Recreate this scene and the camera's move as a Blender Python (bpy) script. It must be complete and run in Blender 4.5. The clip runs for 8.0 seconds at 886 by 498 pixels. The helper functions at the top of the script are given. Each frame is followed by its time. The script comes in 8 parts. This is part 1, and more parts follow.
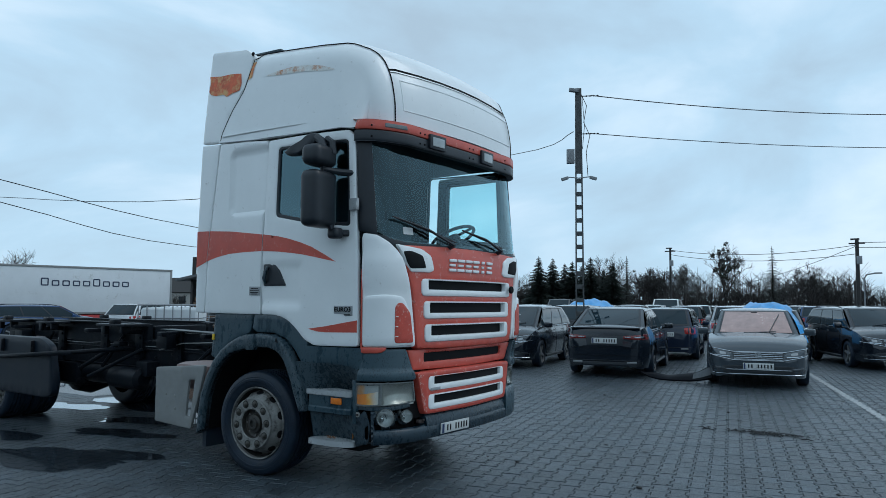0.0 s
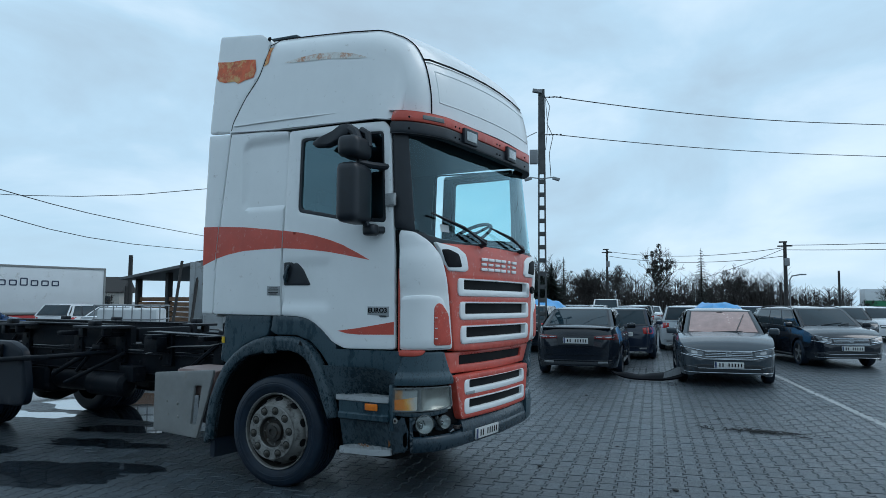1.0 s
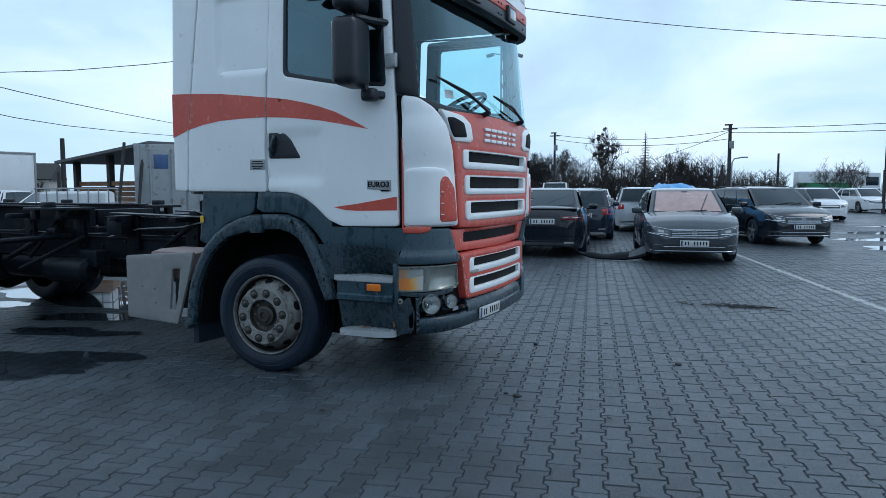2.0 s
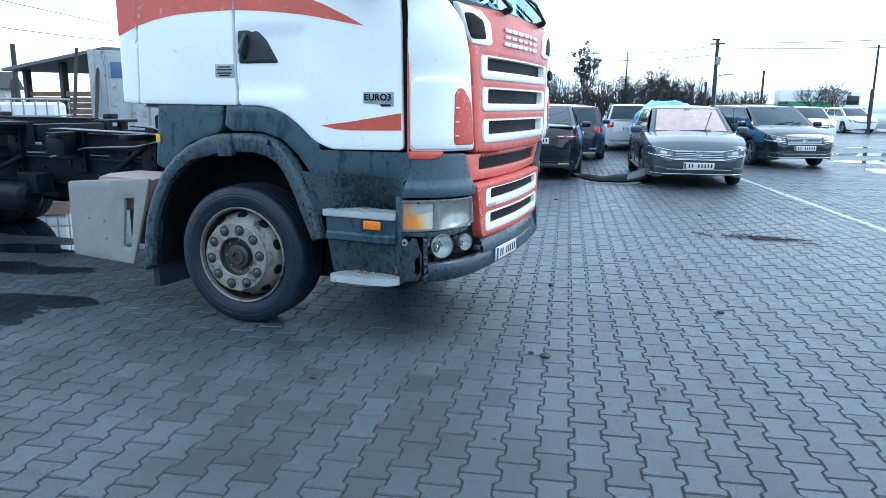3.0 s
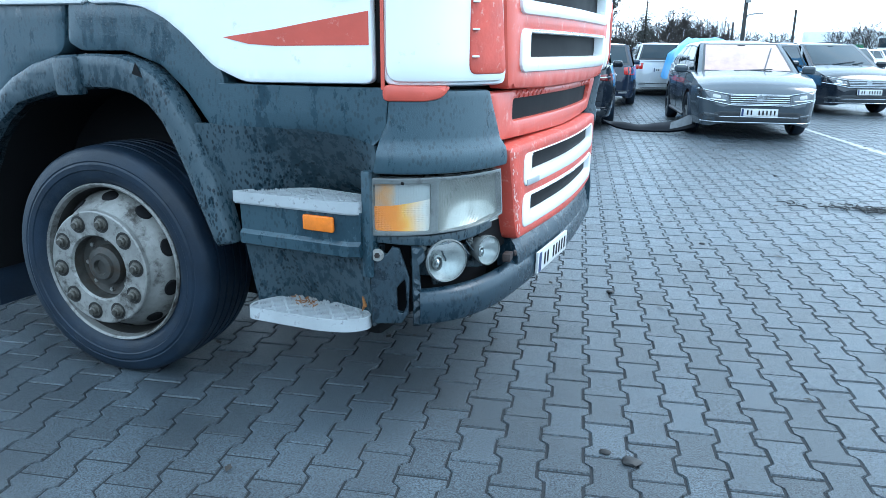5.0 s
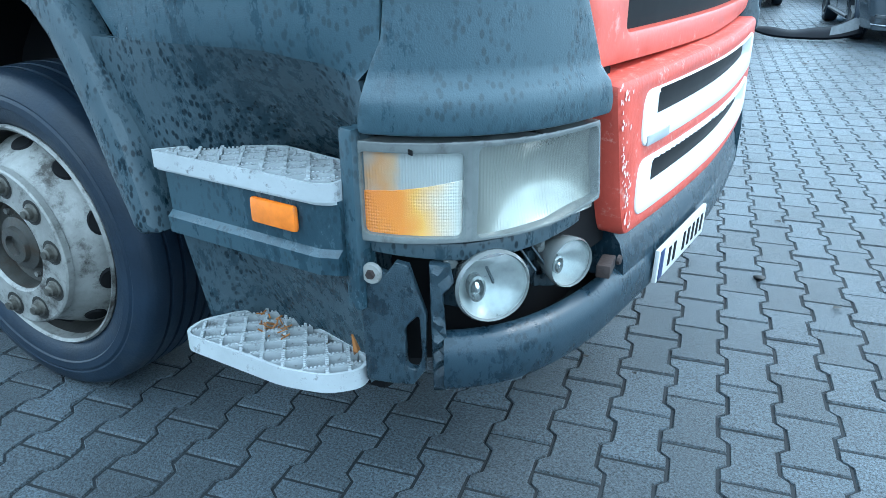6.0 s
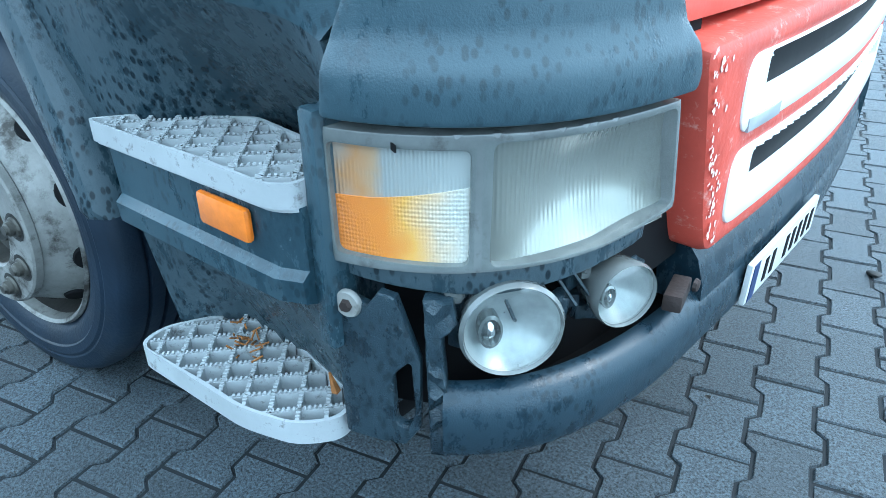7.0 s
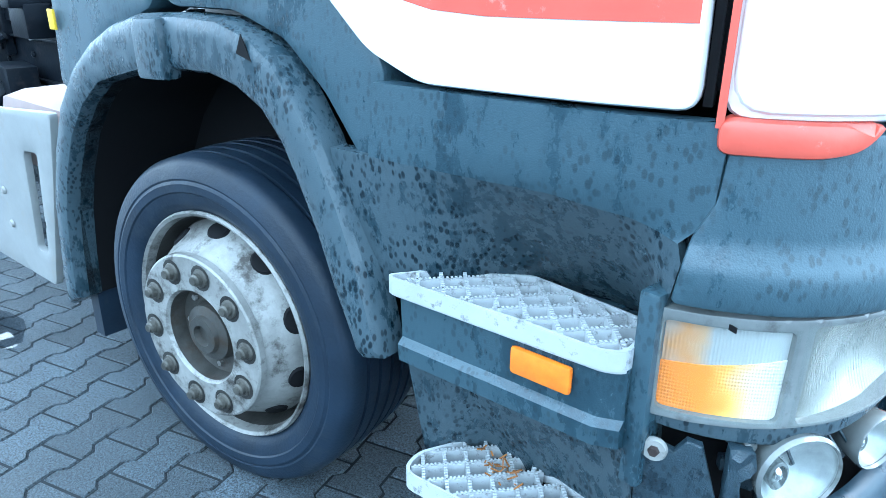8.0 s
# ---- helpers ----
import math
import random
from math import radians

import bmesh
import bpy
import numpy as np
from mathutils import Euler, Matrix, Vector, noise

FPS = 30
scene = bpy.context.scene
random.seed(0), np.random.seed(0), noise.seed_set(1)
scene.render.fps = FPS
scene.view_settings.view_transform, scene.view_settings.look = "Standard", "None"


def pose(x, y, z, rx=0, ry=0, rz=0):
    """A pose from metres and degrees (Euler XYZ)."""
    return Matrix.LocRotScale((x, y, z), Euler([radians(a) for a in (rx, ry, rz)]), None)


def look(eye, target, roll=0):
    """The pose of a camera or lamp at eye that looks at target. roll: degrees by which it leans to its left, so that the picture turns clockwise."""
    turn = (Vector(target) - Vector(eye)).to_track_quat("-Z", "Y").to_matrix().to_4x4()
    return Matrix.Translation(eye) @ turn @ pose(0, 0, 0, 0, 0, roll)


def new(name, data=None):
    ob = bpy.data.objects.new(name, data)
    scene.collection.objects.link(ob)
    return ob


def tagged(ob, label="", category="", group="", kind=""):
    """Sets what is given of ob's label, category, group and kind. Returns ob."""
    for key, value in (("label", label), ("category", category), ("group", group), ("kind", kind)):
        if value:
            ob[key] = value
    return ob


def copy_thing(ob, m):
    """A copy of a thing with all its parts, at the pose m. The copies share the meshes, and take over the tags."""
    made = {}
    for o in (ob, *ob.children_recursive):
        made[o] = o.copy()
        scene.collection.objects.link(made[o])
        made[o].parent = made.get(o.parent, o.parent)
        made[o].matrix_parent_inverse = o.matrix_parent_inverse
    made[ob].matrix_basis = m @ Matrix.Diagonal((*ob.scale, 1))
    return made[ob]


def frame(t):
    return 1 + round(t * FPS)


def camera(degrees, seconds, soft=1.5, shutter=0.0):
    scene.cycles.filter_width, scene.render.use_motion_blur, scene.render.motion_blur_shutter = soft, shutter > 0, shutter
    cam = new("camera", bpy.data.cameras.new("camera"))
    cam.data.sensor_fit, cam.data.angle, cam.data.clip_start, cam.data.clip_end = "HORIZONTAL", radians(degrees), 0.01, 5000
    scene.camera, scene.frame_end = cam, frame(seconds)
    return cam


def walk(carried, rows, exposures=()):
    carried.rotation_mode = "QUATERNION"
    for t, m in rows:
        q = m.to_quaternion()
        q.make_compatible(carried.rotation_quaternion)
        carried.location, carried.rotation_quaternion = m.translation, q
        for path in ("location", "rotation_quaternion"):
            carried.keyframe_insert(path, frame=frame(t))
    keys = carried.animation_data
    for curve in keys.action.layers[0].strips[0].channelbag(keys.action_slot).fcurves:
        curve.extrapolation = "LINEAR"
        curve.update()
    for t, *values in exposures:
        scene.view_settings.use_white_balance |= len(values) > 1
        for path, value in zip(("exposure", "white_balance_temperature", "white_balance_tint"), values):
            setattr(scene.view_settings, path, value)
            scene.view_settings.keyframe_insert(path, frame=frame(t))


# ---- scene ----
cam = camera(63.0, 8.0, 0.8)
PATH = [
    (0, (4.945, -5.739, 1.532), (3.839, -4.079, 1.681), 0.3),
    (0.5, (4.534, -5.902, 1.519), (3.509, -4.191, 1.672), 0.2),
    (1, (4.08, -5.978, 1.532), (3.137, -4.22, 1.682), 0.3),
    (1.5, (3.747, -6.015, 1.498), (2.887, -4.212, 1.599), 0.1),
    (1.7, (3.626, -5.944, 1.467), (2.802, -4.122, 1.513), -0.4),
    (1.8, (3.567, -5.896, 1.457), (2.764, -4.064, 1.445), -0.6),
    (1.9, (3.526, -5.858, 1.446), (2.727, -4.026, 1.371), -0.3),
    (2, (3.472, -5.813, 1.44), (2.672, -3.987, 1.275), -0.1),
    (2.2, (3.353, -5.678, 1.468), (2.567, -3.857, 1.208), 0.2),
    (3.3, (2.738, -4.786, 1.434), (2.037, -2.956, 1.031), 0.6),
    (3.5, (2.66, -4.609, 1.438), (1.971, -2.774, 1.037), 0.7),
    (4, (2.416, -4.125, 1.394), (1.746, -2.287, 0.976), 0.6),
    (4.5, (2.304, -3.709, 1.33), (1.635, -1.88, 0.875), 0.6),
    (5, (2.175, -3.227, 1.284), (1.444, -1.444, 0.748), 0.6),
    (5.2, (2.102, -3.03, 1.245), (1.338, -1.276, 0.663), 0.7),
    (6.3, (1.83, -1.954, 1.173), (0.804, -0.461, 0.325), -0.7),
    (6.5, (1.806, -1.85, 1.151), (0.751, -0.405, 0.257), -0.7),
    (7, (1.753, -1.813, 1.165), (0.66, -0.423, 0.231), -0.7),
    (7.5, (1.637, -2.002, 1.267), (0.549, -0.582, 0.372), -0.4),
    (8, (1.438, -2.2, 1.364), (0.312, -0.724, 0.619), 0.5),
]
walk(cam, [(t, look(eye, target, roll)) for t, eye, target, roll in PATH],
     [(0, 0.08, 6050, 9), (1.5, 0.08, 6050, 9), (2.0, 0.30, 5900, 13), (2.2, 0.56, 5900, 12), (3.3, 1.75, 5880, 12), (4.0, 1.72, 5850, 12), (5.2, 2.12, 5780, 8),
      (6.3, 2.4, 5680, 4), (7.0, 2.4, 5650, 4), (7.5, 2.6, 5550, 6), (8.0, 3.05, 5520, 7)])

# ---- light, sky and exposure ----
def nodes_of(tree):
    tree.nodes.clear()
    return tree.nodes, tree.links


world = bpy.data.worlds.new("sky")
scene.world = world
world.use_nodes = True
nt, ln = nodes_of(world.node_tree)
SUN_EL, SUN_ROT = radians(50), radians(52)
sky = nt.new("ShaderNodeTexSky")
sky.sky_type, sky.sun_disc, sky.sun_elevation, sky.sun_rotation = "NISHITA", False, SUN_EL, SUN_ROT
sky_bg = nt.new("ShaderNodeBackground")
sky_bg.inputs["Strength"].default_value = 0.08
ln.new(sky.outputs[0], sky_bg.inputs["Color"])
geo = nt.new("ShaderNodeTexCoord")
stretch = nt.new("ShaderNodeMapping")
stretch.inputs["Scale"].default_value = (1.0, 1.0, 2.3)
stretch.inputs["Rotation"].default_value = (0.25, 0.1, 0.3)
ln.new(geo.outputs["Generated"], stretch.inputs["Vector"])
cloud = nt.new("ShaderNodeTexNoise")
cloud.inputs["Scale"].default_value, cloud.inputs["Detail"].default_value = 2.3, 7
cloud.inputs["Roughness"].default_value = 0.52
cloud.inputs["Distortion"].default_value = 0.4
ln.new(stretch.outputs[0], cloud.inputs["Vector"])
ramp = nt.new("ShaderNodeValToRGB")
ramp.color_ramp.elements[0].position, ramp.color_ramp.elements[0].color = 0.32, (0.40, 0.51, 0.59, 1)
ramp.color_ramp.elements[1].position, ramp.color_ramp.elements[1].color = 0.66, (0.69, 0.81, 0.89, 1)
e = ramp.color_ramp.elements.new(0.48)
e.color = (0.47, 0.64, 0.755, 1)
ln.new(cloud.outputs[0], ramp.inputs[0])
cloud_bg = nt.new("ShaderNodeBackground")
ln.new(ramp.outputs[0], cloud_bg.inputs["Color"])
cloud_bg.inputs["Strength"].default_value = 1.12
mix = nt.new("ShaderNodeMixShader")
mix.inputs[0].default_value = 0.93
ln.new(sky_bg.outputs[0], mix.inputs[1])
ln.new(cloud_bg.outputs[0], mix.inputs[2])
wout = nt.new("ShaderNodeOutputWorld")
ln.new(mix.outputs[0], wout.inputs[0])

sun = new("sun", bpy.data.lights.new("sun", "SUN"))
sun.data.energy, sun.data.angle, sun.data.color = 0.6, radians(30), (1.0, 0.98, 0.95)
sun.matrix_world = look((9, 7, 14), (0, 0, 0))


# ---- materials ----
def grey(v):
    return (v, v, v)


MATS = {}


def mat(name, color, rough=0.5, metal=0.0, var=0.15, scale=6.0, bump=0.0, bump_scale=60.0, dirt=None, dirt_amt=0.0,
        dirt_scale=3.0, coat=0.0, spec=0.5, rough_var=0.1, island=0.0, rand=0.0, aniso=(1, 1, 1)):
    """A painted or moulded surface: base colour with soft variation, dirt blotches, fine relief."""
    if name in MATS:
        return MATS[name]
    m = bpy.data.materials.new(name)
    m.use_nodes = True
    n, l = nodes_of(m.node_tree)
    out, b = n.new("ShaderNodeOutputMaterial"), n.new("ShaderNodeBsdfPrincipled")
    l.new(b.outputs[0], out.inputs[0])
    tc = n.new("ShaderNodeTexCoord")
    mp = n.new("ShaderNodeMapping")
    mp.inputs["Scale"].default_value = aniso
    l.new(tc.outputs["Object"], mp.inputs[0])
    nz = n.new("ShaderNodeTexNoise")
    nz.inputs["Scale"].default_value, nz.inputs["Detail"].default_value, nz.inputs["Roughness"].default_value = scale, 6, 0.65
    l.new(mp.outputs[0], nz.inputs["Vector"])
    rp = n.new("ShaderNodeValToRGB")
    a, z = rp.color_ramp.elements
    a.position, z.position = 0.3, 0.7
    a.color = (*[max(0, c * (1 - var)) for c in color], 1)
    z.color = (*[min(1, c * (1 + var)) for c in color], 1)
    l.new(nz.outputs[0], rp.inputs[0])
    col = rp.outputs[0]
    if dirt:
        dn = n.new("ShaderNodeTexNoise")
        dn.inputs["Scale"].default_value, dn.inputs["Detail"].default_value, dn.inputs["Roughness"].default_value = dirt_scale, 9, 0.72
        l.new(mp.outputs[0], dn.inputs["Vector"])
        dr = n.new("ShaderNodeValToRGB")
        dr.color_ramp.elements[0].position, dr.color_ramp.elements[1].position = 0.62 - dirt_amt * 0.35, 0.72 - dirt_amt * 0.2
        l.new(dn.outputs[0], dr.inputs[0])
        mx = n.new("ShaderNodeMix")
        mx.data_type = "RGBA"
        l.new(dr.outputs[0], mx.inputs[0])
        l.new(col, mx.inputs[6])
        mx.inputs[7].default_value = (*dirt, 1)
        col = mx.outputs[2]
    if island or rand:
        src = n.new("ShaderNodeNewGeometry").outputs["Random Per Island"] if island else n.new("ShaderNodeObjectInfo").outputs["Random"]
        mr = n.new("ShaderNodeMapRange")
        k = island or rand
        mr.inputs[3].default_value, mr.inputs[4].default_value = 1 - k, 1 + k
        l.new(src, mr.inputs[0])
        hs = n.new("ShaderNodeHueSaturation")
        l.new(mr.outputs[0], hs.inputs["Value"])
        l.new(col, hs.inputs["Color"])
        col = hs.outputs[0]
    l.new(col, b.inputs["Base Color"])
    b.inputs["Metallic"].default_value = metal
    b.inputs["Specular IOR Level"].default_value = spec
    b.inputs["Coat Weight"].default_value = coat
    b.inputs["Coat Roughness"].default_value = 0.06
    rr = n.new("ShaderNodeMapRange")
    rr.inputs[3].default_value, rr.inputs[4].default_value = max(0.02, rough - rough_var), min(1, rough + rough_var)
    l.new(nz.outputs[0], rr.inputs[0])
    l.new(rr.outputs[0], b.inputs["Roughness"])
    if bump:
        bn = n.new("ShaderNodeTexNoise")
        bn.inputs["Scale"].default_value, bn.inputs["Detail"].default_value = bump_scale, 4
        l.new(tc.outputs["Object"], bn.inputs["Vector"])
        bp = n.new("ShaderNodeBump")
        bp.inputs["Strength"].default_value, bp.inputs["Distance"].default_value = bump, 0.01
        l.new(bn.outputs[0], bp.inputs["Height"])
        l.new(bp.outputs[0], b.inputs["Normal"])
    MATS[name] = m
    return m


def glass(name, tint, gloss=0.06, rough=0.02, sheen=(1, 1, 1)):
    """A thin pane: clear with a fresnel gloss."""
    m = bpy.data.materials.new(name)
    m.use_nodes = True
    n, l = nodes_of(m.node_tree)
    out, mx = n.new("ShaderNodeOutputMaterial"), n.new("ShaderNodeMixShader")
    t, g, f = n.new("ShaderNodeBsdfTransparent"), n.new("ShaderNodeBsdfGlossy"), n.new("ShaderNodeLayerWeight")
    f.inputs[0].default_value = .5
    pw = n.new("ShaderNodeMath")
    pw.operation = "POWER"
    pw.inputs[1].default_value = 4.2
    l.new(f.outputs["Facing"], pw.inputs[0])
    t.inputs[0].default_value = (*tint, 1)
    g.inputs["Color"].default_value = (*sheen, 1)
    g.inputs["Roughness"].default_value = rough
    ad = n.new("ShaderNodeMath")
    ad.inputs[1].default_value = gloss + .045
    ad.use_clamp = True
    l.new(pw.outputs[0], ad.inputs[0])
    l.new(ad.outputs[0], mx.inputs[0])
    l.new(t.outputs[0], mx.inputs[1])
    l.new(g.outputs[0], mx.inputs[2])
    l.new(mx.outputs[0], out.inputs[0])
    return m


M_WHITE = mat("white_paint", (0.80, 0.82, 0.82), 0.33, var=0.04, scale=1.6, dirt=(0.56, 0.56, 0.54), dirt_amt=0.0, dirt_scale=14, coat=0.35, bump=0.015, bump_scale=9)
M_RED = mat("red_paint", (0.56, 0.085, 0.055), 0.42, var=0.12, scale=5, dirt=(0.62, 0.30, 0.26), dirt_amt=0.12, dirt_scale=16, coat=0.1, bump=0.05, bump_scale=70)
M_RED2 = mat("chipped_red_paint", (0.52, 0.07, 0.045), 0.5, var=0.15, scale=8, dirt=(0.60, 0.32, 0.27), dirt_amt=0.16, dirt_scale=34, bump=0.16, bump_scale=60)
def wet_plastic(name, dry, wet, cover, drop_size, streak=(1, 1, .45), scale=11.0, grain=.3, specks=.3, spec=.5):
    """Grained slate plastic, dry and pale in places, dark and glossy where rain has run."""
    m = bpy.data.materials.new(name)
    m.use_nodes = True
    n, l = nodes_of(m.node_tree)
    out, b = n.new("ShaderNodeOutputMaterial"), n.new("ShaderNodeBsdfPrincipled")
    l.new(b.outputs[0], out.inputs[0])
    tc, mp = n.new("ShaderNodeTexCoord"), n.new("ShaderNodeMapping")
    mp.inputs["Scale"].default_value = streak
    l.new(tc.outputs["Object"], mp.inputs[0])

    def tex(kind, sc, vec, detail=5.0, rough=.62):
        t = n.new(kind)
        t.inputs["Scale"].default_value = sc
        if kind == "ShaderNodeTexNoise":
            t.inputs["Detail"].default_value, t.inputs["Roughness"].default_value = detail, rough
        l.new(vec, t.inputs["Vector"])
        return t.outputs[0]

    def ramp_of(src, lo, hi):
        r = n.new("ShaderNodeMapRange")
        r.inputs[1].default_value, r.inputs[2].default_value = lo, hi
        r.interpolation_type = "SMOOTHSTEP"
        l.new(src, r.inputs[0])
        return r.outputs[0]
    big = tex("ShaderNodeTexNoise", 2.4, mp.outputs[0], 3)
    mid = tex("ShaderNodeTexNoise", scale, mp.outputs[0], 7, .7)
    fine = tex("ShaderNodeTexNoise", 330, tc.outputs["Object"], 2)
    ad = n.new("ShaderNodeMath")
    ad.operation = "MULTIPLY_ADD"
    l.new(big, ad.inputs[0])
    ad.inputs[1].default_value = .55
    l.new(mid, ad.inputs[2])
    mask = ramp_of(ad.outputs[0], .76 - cover, .96 - cover)
    cm_ = n.new("ShaderNodeMix")
    cm_.data_type = "RGBA"
    l.new(mask, cm_.inputs[0])
    cm_.inputs[6].default_value, cm_.inputs[7].default_value = (*dry, 1), (*wet, 1)
    tint = n.new("ShaderNodeMix")
    tint.data_type, tint.blend_type = "RGBA", "MULTIPLY"
    tint.inputs[0].default_value = .35
    l.new(cm_.outputs[2], tint.inputs[6])
    l.new(mid, tint.inputs[7])
    sm = n.new("ShaderNodeMapping")
    sm.inputs["Scale"].default_value = (1, 1, .55)
    l.new(tc.outputs["Object"], sm.inputs[0])
    spot = ramp_of(tex("ShaderNodeTexVoronoi", 84, sm.outputs[0]), .46, .26)
    where = ramp_of(tex("ShaderNodeTexNoise", 9, tc.outputs["Object"], 4, .6), .38, .56)
    sp = n.new("ShaderNodeMath")
    sp.operation = "MULTIPLY"
    l.new(spot, sp.inputs[0])
    l.new(where, sp.inputs[1])
    sp2 = n.new("ShaderNodeMath")
    sp2.operation = "MULTIPLY"
    l.new(sp.outputs[0], sp2.inputs[0])
    sp2.inputs[1].default_value = specks
    dk = n.new("ShaderNodeMix")
    dk.data_type = "RGBA"
    l.new(sp2.outputs[0], dk.inputs[0])
    l.new(tint.outputs[2], dk.inputs[6])
    dk.inputs[7].default_value = (.006, .015, .022, 1)
    l.new(dk.outputs[2], b.inputs["Base Color"])
    rm = n.new("ShaderNodeMapRange")
    rm.inputs[3].default_value, rm.inputs[4].default_value = .38, .14
    l.new(mask, rm.inputs[0])
    l.new(rm.outputs[0], b.inputs["Roughness"])
    b.inputs["Specular IOR Level"].default_value = spec
    drops = ramp_of(tex("ShaderNodeTexVoronoi", drop_size, mp.outputs[0]), .42, .12)
    hs = n.new("ShaderNodeMath")
    hs.operation = "MULTIPLY_ADD"
    l.new(drops, hs.inputs[0])
    l.new(ramp_of(mid, .5, .62), hs.inputs[1])
    l.new(fine, hs.inputs[2])
    bp = n.new("ShaderNodeBump")
    bp.inputs["Strength"].default_value, bp.inputs["Distance"].default_value = grain, .004
    l.new(hs.outputs[0], bp.inputs["Height"])
    l.new(bp.outputs[0], b.inputs["Normal"])
    return m


M_DARK = wet_plastic("slate_plastic", (.043, .083, .107), (.021, .048, .066), .02, 150, (1, 1, .45), 15.0, .16, .55)
M_GRIME = wet_plastic("grimy_plastic", (.062, .093, .112), (.024, .047, .062), .06, 110, (1, 1, .5), 30.0, .16, 1.0, .36)
M_BUMPER = wet_plastic("dark_bumper_plastic", (.024, .046, .064), (.010, .024, .036), .06, 110, (1, 1, .6), 22.0, .14, .8, .36)
M_BLACK = mat("black_plastic", (0.006, 0.010, 0.016), 0.45, var=0.3, scale=12, bump=0.08, bump_scale=180)
M_RUBBER = mat("tyre_rubber", (0.009, 0.018, 0.032), 0.5, var=0.35, scale=6, dirt=(0.022, 0.030, 0.040), dirt_amt=0.2, dirt_scale=5, bump=0.12, bump_scale=120, spec=0.3, rough_var=.18)
# Near black: also stands in for shade inside gaps, holes and hollows.
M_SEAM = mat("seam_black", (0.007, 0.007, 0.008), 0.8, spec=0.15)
M_STEEL = mat("wheel_steel", (0.24, 0.237, 0.224), 0.5, metal=0.2, var=0.35, scale=9, dirt=(0.035, 0.030, 0.025), dirt_amt=0.34, dirt_scale=13, bump=0.12, bump_scale=90)
M_ALU = mat("aluminium_plate", (0.25, 0.255, 0.25), 0.55, metal=0.25, var=0.12, scale=7, dirt=(0.25, 0.24, 0.22), dirt_amt=0.2, dirt_scale=10, bump=0.05, bump_scale=90)
M_CHASSIS = mat("oily_chassis", (0.006, 0.0085, 0.0125), 0.45, var=0.4, scale=6, dirt=(0.022, 0.020, 0.022), dirt_amt=0.25, dirt_scale=9, bump=0.1, bump_scale=60, rough_var=0.2, spec=0.12)
M_BRACKET = wet_plastic("worn_bracket", (.026, .048, .064), (.010, .020, .029), .04, 90, (1, 1, .6), 26.0, .45, .8)
M_RUST = mat("rusty_iron", (0.024, 0.014, 0.012), 0.7, var=0.5, scale=20, bump=0.2, bump_scale=120)
M_STEP = mat("grey_step", (0.37, 0.39, 0.40), 0.5, var=0.12, scale=10, dirt=(0.12, 0.115, 0.11), dirt_amt=0.16, dirt_scale=40, bump=0.05, bump_scale=120)
M_AMBER = mat("amber_lens", (0.78, 0.19, 0.012), 0.2, var=0.15, scale=30, coat=0.6, bump=0.1, bump_scale=90)
M_CHROME = mat("reflector_chrome", (0.8, 0.82, 0.83), 0.16, metal=1.0, var=0.05, bump=0.05, bump_scale=60)
M_SOFT = mat("dulled_reflector", (0.74, 0.76, 0.75), 0.30, metal=0.35, var=0.08, scale=20, bump=0.04, bump_scale=120)


